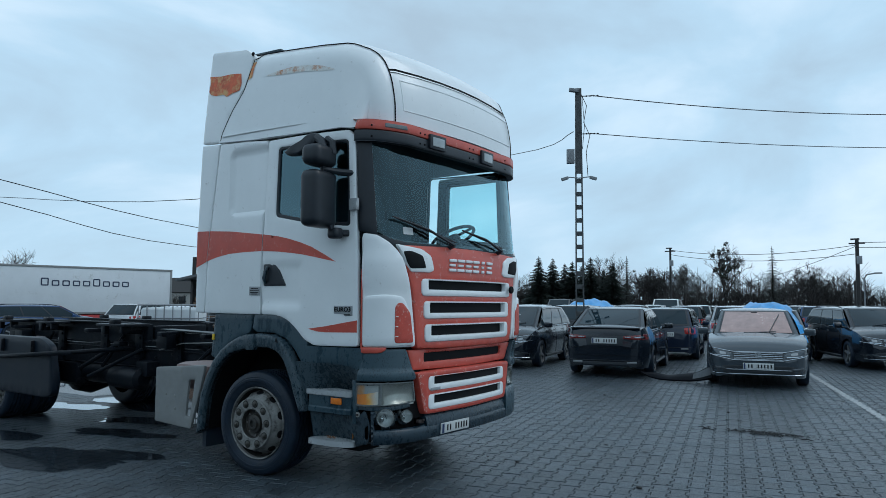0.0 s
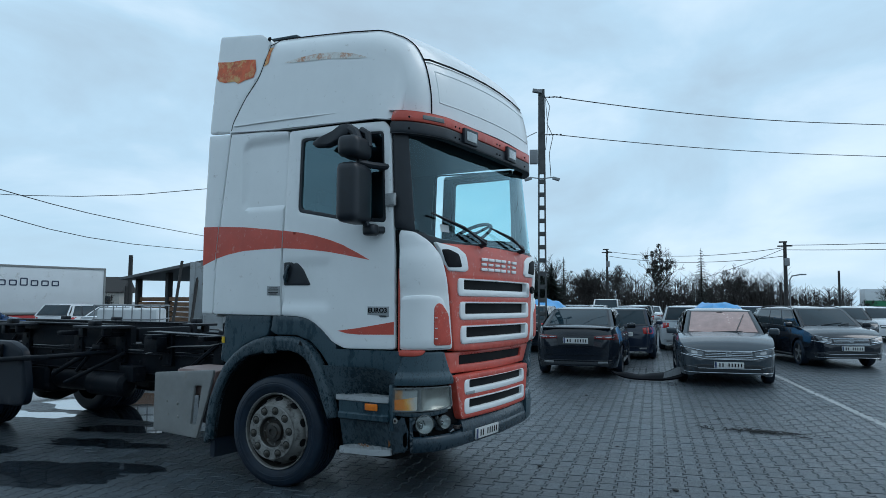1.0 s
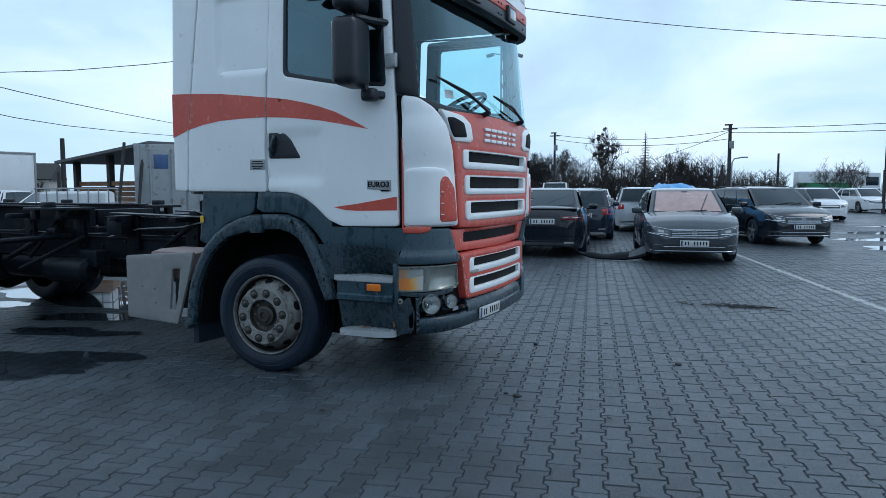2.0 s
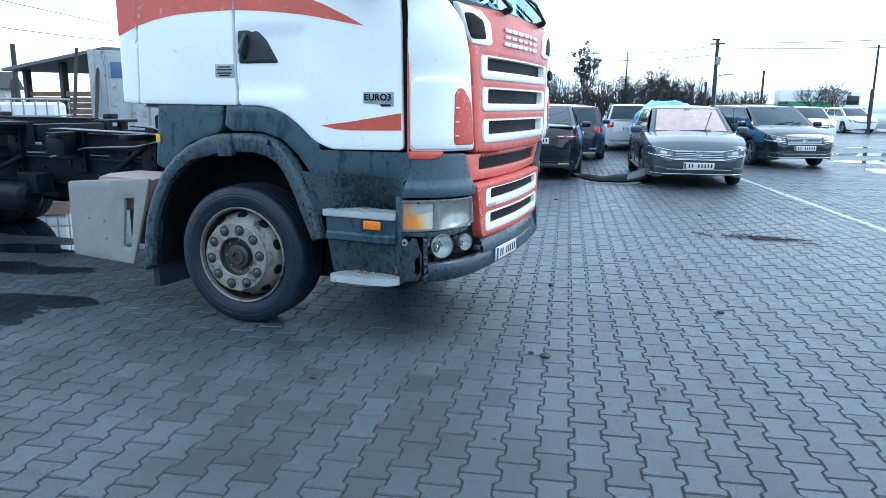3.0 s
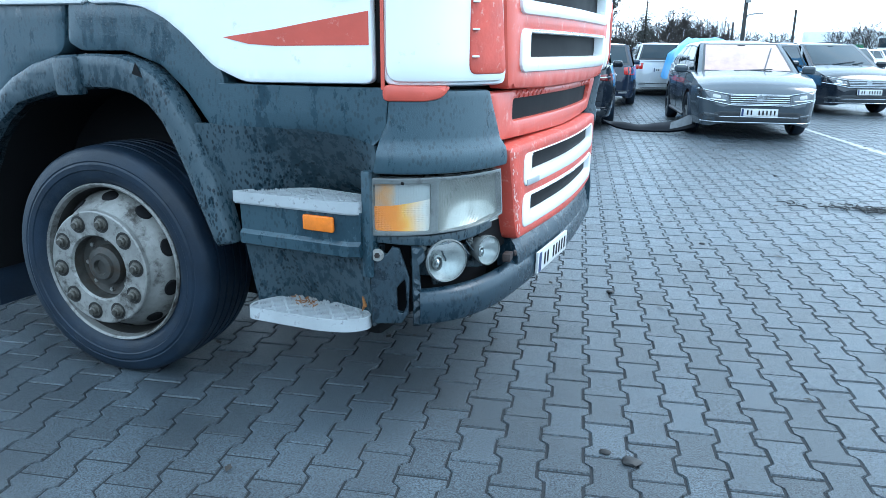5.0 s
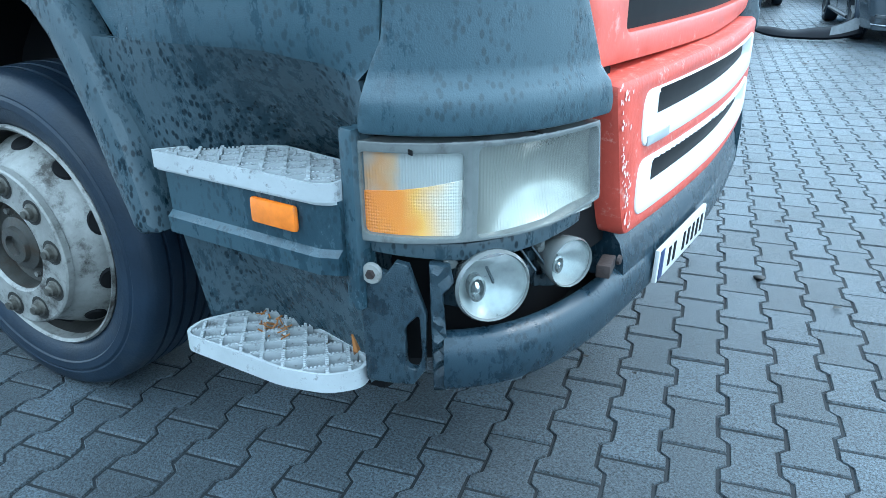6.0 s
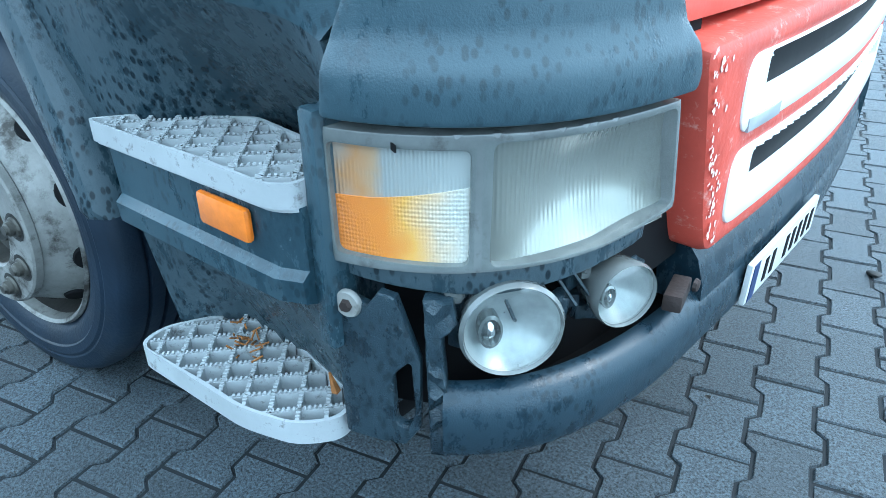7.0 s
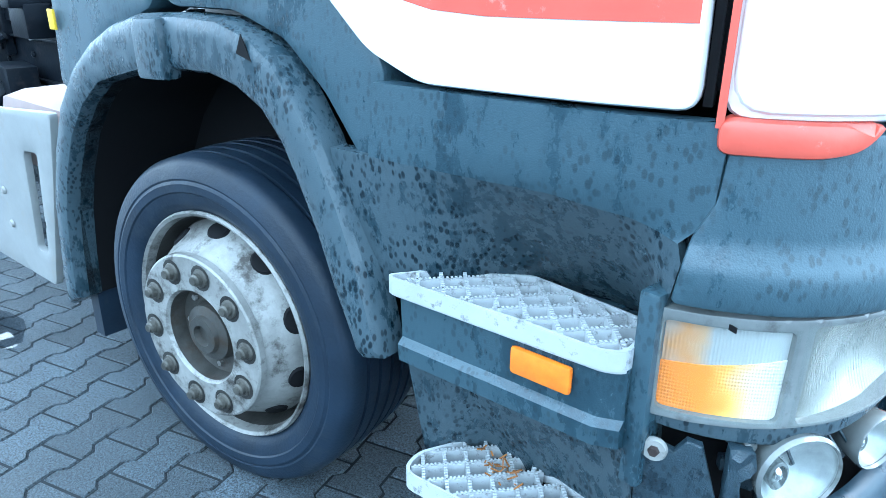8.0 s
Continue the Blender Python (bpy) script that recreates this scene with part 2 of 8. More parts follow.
def fluted(name, stops, rough=.25, metal=0.0, pitch=.0075, cross=False, depth=.6):
    """Pressed lamp glass: upright flutes, optionally a grid; colour stops run along the lens."""
    m = bpy.data.materials.new(name)
    m.use_nodes = True
    n, l = nodes_of(m.node_tree)
    out, b = n.new("ShaderNodeOutputMaterial"), n.new("ShaderNodeBsdfPrincipled")
    l.new(b.outputs[0], out.inputs[0])
    tc, sep = n.new("ShaderNodeTexCoord"), n.new("ShaderNodeSeparateXYZ")
    l.new(tc.outputs["Object"], sep.inputs[0])
    nz = n.new("ShaderNodeTexNoise")
    nz.inputs["Scale"].default_value, nz.inputs["Detail"].default_value = 16, 4
    l.new(tc.outputs["Object"], nz.inputs["Vector"])

    def math_of(op, p, q):
        t = n.new("ShaderNodeMath")
        t.operation = op
        for i, v in enumerate((p, q)):
            if isinstance(v, (int, float)):
                t.inputs[i].default_value = v
            else:
                l.new(v, t.inputs[i])
        return t.outputs[0]
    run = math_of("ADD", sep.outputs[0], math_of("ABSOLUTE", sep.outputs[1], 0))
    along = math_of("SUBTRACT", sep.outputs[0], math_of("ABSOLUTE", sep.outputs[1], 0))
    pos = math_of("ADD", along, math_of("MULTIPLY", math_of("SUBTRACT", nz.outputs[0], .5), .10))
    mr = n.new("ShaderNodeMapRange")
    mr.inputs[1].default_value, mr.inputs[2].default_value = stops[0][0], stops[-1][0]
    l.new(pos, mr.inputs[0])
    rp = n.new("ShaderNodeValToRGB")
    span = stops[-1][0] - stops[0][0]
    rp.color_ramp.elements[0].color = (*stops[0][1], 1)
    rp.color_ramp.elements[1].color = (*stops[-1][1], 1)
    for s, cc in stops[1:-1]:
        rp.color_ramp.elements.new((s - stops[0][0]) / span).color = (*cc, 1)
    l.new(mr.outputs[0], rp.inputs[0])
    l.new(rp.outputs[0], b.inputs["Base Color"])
    b.inputs["Roughness"].default_value, b.inputs["Metallic"].default_value = rough, metal
    b.inputs["Coat Weight"].default_value, b.inputs["Coat Roughness"].default_value = .6, .05
    h = math_of("SINE", math_of("MULTIPLY", along, 6.2832 / pitch), 0)
    if cross:
        h = math_of("ADD", h, math_of("SINE", math_of("MULTIPLY", sep.outputs[2], 6.2832 / pitch), 0))
    patchy = n.new("ShaderNodeMapRange")
    patchy.inputs[1].default_value, patchy.inputs[2].default_value = .40, .62
    l.new(nz.outputs[0], patchy.inputs[0])
    h = math_of("MULTIPLY", h, patchy.outputs[0])
    bp = n.new("ShaderNodeBump")
    bp.inputs["Strength"].default_value, bp.inputs["Distance"].default_value = depth, .0012
    l.new(h, bp.inputs["Height"])
    l.new(bp.outputs[0], b.inputs["Normal"])
    return m


# Pale end paints the bright reflector behind the amber glass into its colour.
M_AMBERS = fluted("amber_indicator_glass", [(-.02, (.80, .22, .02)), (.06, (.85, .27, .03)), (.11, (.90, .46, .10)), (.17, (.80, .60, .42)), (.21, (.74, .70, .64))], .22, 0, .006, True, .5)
# Orange stops paint the amber bulb's glow into the clear glass colour.
M_CLEAR = fluted("clear_ribbed_glass", [(-.03, (.40, .37, .33)), (.015, (.62, .30, .12)), (.045, (.60, .38, .22)), (.075, (.42, .43, .42)), (.2, (.50, .52, .51))], .2, .2, .007)
# Lighter middle stop paints the reflector's bright band into the colour.
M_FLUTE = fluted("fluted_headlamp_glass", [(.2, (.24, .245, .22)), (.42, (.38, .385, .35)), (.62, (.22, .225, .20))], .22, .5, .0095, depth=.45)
M_DIM = fluted("dim_lamp_glass", [(.2, (.16, .18, .18)), (.6, (.30, .32, .32))], .16, .5, .012, depth=.5)
M_BOWL = mat("fog_lamp_bowl", (.40, .43, .43), .32, metal=.4, var=.2, scale=30, bump=.05, bump_scale=120)
M_BEZEL = mat("hazed_lamp_frame", (0.15, 0.162, 0.16), 0.22, var=0.2, scale=12, dirt=(0.09, 0.09, 0.085), dirt_amt=0.2, dirt_scale=16, coat=0.5)
M_SILVER = mat("silver_letter", (0.80, 0.81, 0.81), 0.3, metal=0.3, var=0.06)
M_BADGE = mat("badge_grey", (0.30, 0.32, 0.33), 0.4, var=0.1)
M_INK = mat("ink_black", (0.005, 0.0055, 0.007), 0.6, spec=.12)
M_PLATE = mat("plate_white", (0.56, 0.57, 0.56), 0.4, var=0.06, scale=20, dirt=(0.4, 0.4, 0.37), dirt_amt=0.1, dirt_scale=20)
M_BLUE = mat("plate_blue", (0.015, 0.035, 0.12), 0.4)
M_FABRIC = mat("cab_fabric", (0.009, 0.016, 0.021), 0.85, var=0.2, scale=20, bump=0.1, bump_scale=150)
M_DASH = mat("dash_plastic", (0.017, 0.024, 0.029), 0.55, var=0.15, scale=8)
M_YELLOW = mat("yellow_sticker", (0.65, 0.42, 0.02), 0.5)
M_PINK = mat("faded_tank", (0.24, 0.165, 0.15), 0.55, var=0.15)
G_SCREEN = glass("windscreen_glass", (0.72, 0.95, 0.97), 0.03, sheen=(.66, .92, 1))
G_SIDE = glass("tinted_side_glass", (0.42, 0.66, 0.70), 0.10, sheen=(.60, .90, 1))
G_FAR = glass("clear_side_glass", (0.72, 0.96, 0.97), 0.02)
G_LENS = glass("lamp_glass", (0.92, 0.94, 0.93), 0.03, 0.05)


# ---- mesh helpers ----
def part(name, bm, material, parent=None, label="", smooth=35):
    me = bpy.data.meshes.new(name)
    bm.to_mesh(me)
    bm.free()
    return part_mesh(name, me, material, parent, label, smooth)


def part_mesh(name, me, material, parent=None, label="", smooth=35):
    if material and not me.materials:
        me.materials.append(material)
    if smooth:
        me.polygons.foreach_set("use_smooth", [True] * len(me.polygons))
        me.set_sharp_from_angle(angle=radians(smooth))
    ob = new(name, me)
    ob.parent = parent
    if label:
        tagged(ob, label)
    return ob


def thing(name, label, category, m=None, group="", kind=""):
    ob = new(name)
    ob.empty_display_size = 0.2
    if m:
        ob.matrix_world = m
    return tagged(ob, label, category, group, kind)


def box(bm, c, s, bev=0.0, rot=None, seg=2):
    m = Matrix.Translation(c) @ (rot.to_4x4() if rot else Matrix()) @ Matrix.Diagonal((*s, 1))
    vs = bmesh.ops.create_cube(bm, size=1, matrix=m)["verts"]
    if bev:
        es = {e for v in vs for e in v.link_edges}
        bmesh.ops.bevel(bm, geom=list(es), offset=bev, segments=seg, profile=0.6, affect="EDGES")
    return bm


def B():
    return bmesh.new()


def rot(ax, deg):
    return Matrix.Rotation(radians(deg), 3, ax)


def loft(bm, rings, closed=True, caps=True):
    """Skin rings of equal length; closed: each ring is a loop."""
    vs = [[bm.verts.new(p) for p in r] for r in rings]
    n = len(rings[0])
    for a, b in zip(vs, vs[1:]):
        for i in range(n if closed else n - 1):
            j = (i + 1) % n
            q = [a[i], a[j], b[j], b[i]]
            if len({tuple(round(k, 6) for k in v.co) for v in q}) > 2:
                try:
                    bm.faces.new(q)
                except ValueError:
                    pass
    if caps and closed:
        bm.faces.new(vs[0][::-1])
        bm.faces.new(vs[-1])
    return bm


def tube(bm, pts, r, n=8, caps=True):
    """A round bar along points; r a number or a radius at each point."""
    pts = [Vector(p) for p in pts]
    rr = r if isinstance(r, (list, tuple)) else [r] * len(pts)
    rings, up = [], None
    for i, p in enumerate(pts):
        d = (pts[min(i + 1, len(pts) - 1)] - pts[max(i - 1, 0)]).normalized()
        if up is None:
            up = d.orthogonal().normalized()
        up = (up - d * up.dot(d)).normalized()
        w = d.cross(up)
        rings.append([p + (up * math.cos(2 * math.pi * k / n) + w * math.sin(2 * math.pi * k / n)) * rr[i] for k in range(n)])
    return loft(bm, rings, True, caps)


def lathe(bm, prof, m, n=32, caps=True):
    """Revolve (radius, height) pairs round the z axis of m."""
    rings = [[m @ Vector((r * math.cos(2 * math.pi * k / n), r * math.sin(2 * math.pi * k / n), h)) for k in range(n)] for r, h in prof]
    return loft(bm, rings, True, caps)


def prism(bm, pts, f0, f1):
    """A polygon lofted between two placements."""
    return loft(bm, [[f0(*p) for p in pts], [f1(*p) for p in pts]])


def rounded(pts, r, n=4):
    """The polygon with its corners rounded by r."""
    out = []
    k = len(pts)
    for i in range(k):
        p, a, b = Vector(pts[i]), Vector(pts[i - 1]), Vector(pts[(i + 1) % k])
        da, db = a - p, b - p
        t = min(r, da.length * 0.45, db.length * 0.45)
        pa, pb = p + da.normalized() * t, p + db.normalized() * t
        for j in range(n + 1):
            u = j / n
            out.append(tuple(pa * (1 - u) ** 2 + p * 2 * u * (1 - u) + pb * u * u))
    return out


def dense(pts, step):
    out = []
    for i, p in enumerate(pts):
        q = pts[(i + 1) % len(pts)]
        k = max(1, int(math.hypot(q[0] - p[0], q[1] - p[1]) / step + 0.5))
        out += [(p[0] + (q[0] - p[0]) * j / k, p[1] + (q[1] - p[1]) * j / k) for j in range(k)]
    return np.array(out)


def inside(pts, poly):
    x, y = pts[:, 0], pts[:, 1]
    r = np.zeros(len(pts), bool)
    for (x0, y0), (x1, y1) in zip(poly, np.roll(poly, -1, 0)):
        c = ((y0 > y) != (y1 > y))
        if y1 != y0:
            r ^= c & (x < (x1 - x0) * (y - y0) / (y1 - y0) + x0)
    return r


def dist(pts, poly):
    d = np.full(len(pts), 9e9)
    for a, b in zip(poly, np.roll(poly, -1, 0)):
        ab = b - a
        t = np.clip(((pts - a) @ ab) / max(1e-12, ab @ ab), 0, 1)
        d = np.minimum(d, np.hypot(*(pts - a - t[:, None] * ab).T))
    return d


def inset(poly, r, hole=False):
    nx, pv = np.roll(poly, -1, 0), np.roll(poly, 1, 0)
    area = 0.5 * np.sum(poly[:, 0] * nx[:, 1] - nx[:, 0] * poly[:, 1])
    t = nx - pv
    t /= np.maximum(1e-9, np.hypot(*t.T))[:, None]
    nrm = np.stack([-t[:, 1], t[:, 0]], 1) * (1 if area > 0 else -1)
    q = poly + nrm * r * (-1 if hole else 1)
    return q[dist(q, poly) > r * 0.8]


def skin(bm, outline, fn, thick=0.02, r=0.01, step=0.06, holes=(), relief=None, off=0.0):
    """A panel: an outline on the surface fn(u, v) -> place, normal, with rounded edges of radius r and a rim of that thickness."""
    from mathutils.geometry import delaunay_2d_cdt
    loops = [dense(outline, step * 0.7)] + [dense(h, step * 0.7) for h in holes]
    pts, deps, edges = [], [], []
    for li, lp in enumerate(loops):
        b = len(pts)
        pts += [tuple(p) for p in lp]
        deps += [-r] * len(lp)
        edges += [(b + i, b + (i + 1) % len(lp)) for i in range(len(lp))]
    for li, lp in enumerate(loops):
        for a, d in ((0.3, 0.286), (1.0, 0.0)):
            if r > 0:
                q = inset(lp, r * a, li > 0)
                pts += [tuple(p) for p in q]
                deps += [-r * d] * len(q)
    lo, hi = loops[0].min(0), loops[0].max(0)
    gx, gy = np.meshgrid(np.arange(lo[0] + step / 2, hi[0], step), np.arange(lo[1] + step / 2, hi[1], step))
    g = np.stack([gx.ravel(), gy.ravel()], 1)
    if len(g):
        keep = inside(g, loops[0])
        for lp in loops:
            keep &= dist(g, lp) > max(r * 1.3, step * 0.3)
        for lp in loops[1:]:
            keep &= ~inside(g, lp)
        pts += [tuple(p) for p in g[keep]]
        deps += [0.0] * int(keep.sum())
    v, _, f, ov, _, _ = delaunay_2d_cdt([Vector(p) for p in pts], edges, [], 0, 1e-6)
    vv = np.array([tuple(p) for p in v])
    if not len(f):
        return bm
    cen = np.array([vv[list(t)].mean(0) for t in f])
    ok = inside(cen, loops[0])
    for lp in loops[1:]:
        ok &= ~inside(cen, lp)
    made, low = {}, {}

    def vert(i, deep=False):
        d = made if not deep else low
        if i not in d:
            p, nrm = fn(*vv[i])
            dep = min([deps[k] for k in ov[i] if k < len(deps)] or [0.0])
            dep += off + (relief(*vv[i]) if relief else 0.0)
            d[i] = bm.verts.new(p + nrm * (dep - (thick if deep else 0)))
        return d[i]
    count = {}
    flip = None
    for t, o in zip(f, ok):
        if not o:
            continue
        t = list(t)
        if flip is None:
            a, b, c = (fn(*vv[i])[0] for i in t[:3])
            flip = (b - a).cross(c - a).dot(fn(*vv[t[0]])[1]) < 0
        if flip:
            t = t[::-1]
        try:
            bm.faces.new([vert(i) for i in t])
        except ValueError:
            continue
        for i, j in zip(t, t[1:] + t[:1]):
            count[(i, j)] = 1
    if thick > 0:
        for i, j in list(count):
            if (j, i) not in count:
                bm.faces.new([vert(j), vert(i), vert(i, True), vert(j, True)])
    return bm


def text_mesh(body, size, depth=0.004, bold=0.0, spacing=1.0, shear=0.0):
    cu = bpy.data.curves.new("lettering", "FONT")
    cu.body, cu.size, cu.extrude, cu.offset, cu.space_character, cu.shear = body, size, depth, bold, spacing, shear
    cu.align_x, cu.align_y, cu.resolution_u = "CENTER", "CENTER", 4
    ob = bpy.data.objects.new("lettering", cu)
    scene.collection.objects.link(ob)
    me = bpy.data.meshes.new_from_object(ob.evaluated_get(bpy.context.evaluated_depsgraph_get()))
    bpy.data.objects.remove(ob)
    bpy.data.curves.remove(cu)
    return me


# ---- ground ----
PAVE = radians(12.0)
AX_W, AX_L = Vector((math.cos(PAVE), math.sin(PAVE), 0)), Vector((math.sin(PAVE), -math.cos(PAVE), 0))
STONE_L, STONE_W = 0.222, 0.144


def wet_ground(name, base, island=0.0, rand=0.0, brick=False):
    m = bpy.data.materials.new(name)
    m.use_nodes = True
    n, l = nodes_of(m.node_tree)
    out, b = n.new("ShaderNodeOutputMaterial"), n.new("ShaderNodeBsdfPrincipled")
    l.new(b.outputs[0], out.inputs[0])
    pos = n.new("ShaderNodeNewGeometry")

    def noise_at(scale, detail=6, rough=0.6):
        t = n.new("ShaderNodeTexNoise")
        t.inputs["Scale"].default_value, t.inputs["Detail"].default_value, t.inputs["Roughness"].default_value = scale, detail, rough
        l.new(pos.outputs["Position"], t.inputs["Vector"])
        return t.outputs[0]

    def mapped(src, a, z, lo=0.3, hi=0.7):
        r = n.new("ShaderNodeMapRange")
        r.inputs[1].default_value, r.inputs[2].default_value, r.inputs[3].default_value, r.inputs[4].default_value = lo, hi, a, z
        l.new(src, r.inputs[0])
        return r.outputs[0]

    def times(a, bb):
        t = n.new("ShaderNodeMath")
        t.operation = "MULTIPLY"
        l.new(a, t.inputs[0])
        l.new(bb, t.inputs[1])
        return t.outputs[0]
    big, mid, fine = noise_at(0.35, 4), noise_at(2.6), noise_at(150, 4, 0.8)
    val = times(times(mapped(big, 0.78, 1.18), mapped(mid, 0.75, 1.2)), mapped(fine, 0.0, 2.1, 0.38, 0.62))
    if island or rand:
        src = pos.outputs["Random Per Island"] if island else n.new("ShaderNodeObjectInfo").outputs["Random"]
        k = island or rand
        val = times(val, mapped(src, 1 - k, 1 + k, 0, 1))
    height = fine
    if brick:
        mp = n.new("ShaderNodeMapping")
        mp.inputs["Rotation"].default_value = (0, 0, -PAVE - math.pi / 2)
        l.new(pos.outputs["Position"], mp.inputs[0])
        bt = n.new("ShaderNodeTexBrick")
        bt.inputs["Scale"].default_value = 1.0
        bt.inputs["Brick Width"].default_value, bt.inputs["Row Height"].default_value = STONE_L, STONE_W
        bt.inputs["Mortar Size"].default_value = 0.006
        bt.inputs["Color1"].default_value, bt.inputs["Color2"].default_value = (0.9, 0.9, 0.9, 1), (1.1, 1.1, 1.1, 1)
        bt.inputs["Mortar"].default_value = (0.45, 0.45, 0.45, 1)
        l.new(mp.outputs[0], bt.inputs["Vector"])
        val = times(val, bt.outputs["Color"])
    hs = n.new("ShaderNodeMix")
    hs.data_type, hs.blend_type = "RGBA", "MULTIPLY"
    hs.inputs[0].default_value = 1.0
    hs.inputs[6].default_value = (*base, 1)
    l.new(val, hs.inputs[7])
    l.new(hs.outputs[2], b.inputs["Base Color"])
    l.new(mapped(times(mapped(big, 0.6, 1.2), mapped(mid, 0.5, 1.1)), 0.24, 0.52, 0.3, 1.2), b.inputs["Roughness"])
    b.inputs["Specular IOR Level"].default_value = .42
    b.inputs["Coat Weight"].default_value, b.inputs["Coat Roughness"].default_value = .05, .2
    bp = n.new("ShaderNodeBump")
    bp.inputs["Strength"].default_value, bp.inputs["Distance"].default_value = 0.9, 0.006
    l.new(height, bp.inputs["Height"])
    l.new(bp.outputs[0], b.inputs["Normal"])
    return m


M_STONE = wet_ground("wet_paver", (0.042, 0.054, 0.064), rand=0.26)
M_STONES = wet_ground("wet_paver_field", (0.042, 0.054, 0.064), island=0.26)
M_SAND = mat("joint_sand", (0.012, 0.015, 0.018), 0.9, var=0.3, scale=40)
M_GROUND = wet_ground("wet_yard", (0.044, 0.056, 0.066), brick=True)


M_WATER = glass("puddle_water", (.62, .65, .68), 0.0, .02)


def stone_outline(grow=0.0):
    """An I-shaped paver in its own axes: u across the row, v along it."""
    a, h, q, s = 0.0125, STONE_L / 2 - 0.0042 - grow, STONE_L / 4, 0.011
    w0, w1 = STONE_W / 2 - 0.0036 + a - grow, STONE_W / 2 - 0.0036 - a - grow
    half = [(w0, -h), (w0, -q - s), (w1, -q + s), (w1, q - s), (w0, q + s), (w0, h)]
    return half + [(-u, v) for u, v in half[::-1]]


def stone_place(i, j):
    """Middle of the paver in row i, place j."""
    return Vector((2.103, -.697, 0)) + AX_W * (i * STONE_W) + AX_L * ((j + 0.5 * (i % 2)) * STONE_L)


def in_yard(p):
    return -9.5 < p.x < 12 and -7.5 < p.y < 27


def near_lane(p):
    """The stretch beside the front corner, where single pavers can be told apart."""
    return 1.25 < p.x < 2.75 and -1.75 < p.y < 2.5


far_ground = B()
R = 2500
for ring in ([(-R, -R), (R, -R), (R, R), (-R, R)],):
    far_ground.faces.new([far_ground.verts.new((x, y, -0.010)) for x, y in ring])
ground = part("ground", far_ground, M_GROUND, label="wet grey concrete block paving of a large car yard", smooth=0)
tagged(ground, category="ground", kind="structure")

top_o, top_i = stone_outline(), stone_outline(0.0035)
tv, tf, lonely = [], [], []
for i in range(-110, 110):
    for j in range(-140, 60):
        p = stone_place(i, j)
        if not in_yard(p):
            continue
        if near_lane(p) and len(lonely) < 300:
            lonely.append((i, j))
            continue
        k = len(tv)
        z = 0.0012 * math.sin(i * 12.9 + j * 78.2)
        detailed = -3.0 < p.x < 6.5 and -5.5 < p.y < 12
        if detailed:
            for u, v in top_o:
                q = p + AX_W * u + AX_L * v
                tv.append((q.x, q.y, z - 0.006))
        for u, v in (top_i if detailed else top_o):
            q = p + AX_W * u + AX_L * v
            tv.append((q.x, q.y, z))
        o = k + (12 if detailed else 0)
        tf.append(tuple(range(o, o + 12))[::-1])
        if detailed:
            for a in range(12):
                b2 = (a + 1) % 12
                tf.append((k + b2, k + a, o + a, o + b2))
me = bpy.data.meshes.new("paver_field")
me.from_pydata(tv, [], tf)
tagged(part_mesh("paver_field", me, M_STONES, ground, smooth=0), kind="stuff")
stone_bm = B()
lo = [stone_bm.verts.new((u, -v, -0.006)) for u, v in top_o]
hi = [stone_bm.verts.new((u, -v, 0)) for u, v in top_i]
stone_bm.faces.new(hi)
for a in range(12):
    stone_bm.faces.new((lo[a], lo[(a + 1) % 12], hi[(a + 1) % 12], hi[a]))
stone_me = bpy.data.meshes.new("paver")
stone_bm.to_mesh(stone_me)
stone_bm.free()
stone_me.materials.append(M_STONE)
for i, j in lonely:
    ob = new("paver", stone_me)
    p = stone_place(i, j)
    ob.matrix_world = pose(p.x, p.y, 0.0015 * math.sin(i * 5.1 + j * 3.7), 0.25 * math.sin(i * 3 + j), 0.25 * math.cos(i + j * 2.2), math.degrees(PAVE))
    ob.parent = ground
sand = B()
sand.faces.new([sand.verts.new((x, y, -0.0052)) for x, y in ((-9.5, -7.5), (12, -7.5), (12, 27), (-9.5, 27))])
tagged(part("joint_sand", sand, M_SAND, ground, "dark wet sand in the paving joints", smooth=0), kind="stuff")

# ---- truck: cab surface ----
PLAN = [(0, 1.490), (-.35, 1.482), (-.6, 1.470), (-.833, 1.454), (-1.0, 1.41), (-1.105, 1.335), (-1.165, 1.24), (-1.195, 1.13), (-1.22, 1.0), (-1.235, .8), (-1.24, .6), (-1.24, .2), (-1.24, -.4), (-1.24, -1.3)]


def catmull(pts, n=8):
    p = [pts[0]] + list(pts) + [pts[-1]]
    out = []
    for a, b, c, d in zip(p, p[1:], p[2:], p[3:]):
        a, b, c, d = (np.array(q, float) for q in (a, b, c, d))
        for k in range(n):
            t = k / n
            out.append(0.5 * (2 * b + (c - a) * t + (2 * a - 5 * b + 4 * c - d) * t * t + (3 * b - a - 3 * c + d) * t ** 3))
    return np.array(out + [np.array(pts[-1], float)])


CURVE = catmull([(0.35, 1.482)] + PLAN)[8:]
ARC = np.concatenate([[0], np.cumsum(np.hypot(*np.diff(CURVE, axis=0).T))])


def plan_at(s):
    return np.array([np.interp(s, ARC, CURVE[:, 1]), np.interp(s, ARC, CURVE[:, 0])])


def s_x(x):
    """Way along the plan, from the middle of the front, to where the side has this x."""
    return float(np.interp(-x, -CURVE[:, 1], ARC))


def s_y(y):
    return math.copysign(float(np.interp(abs(y), -CURVE[:, 0], ARC)), -y)


def S(x, z):
    return (s_x(x), z)


def F(y, z):
    return (s_y(y), z)


def lean(z):
    return float(np.interp(z, [0, 1.9, 2.1, 2.9, 3.1, 4], [0, 0, -.03, -.135, -.155, -.155]))


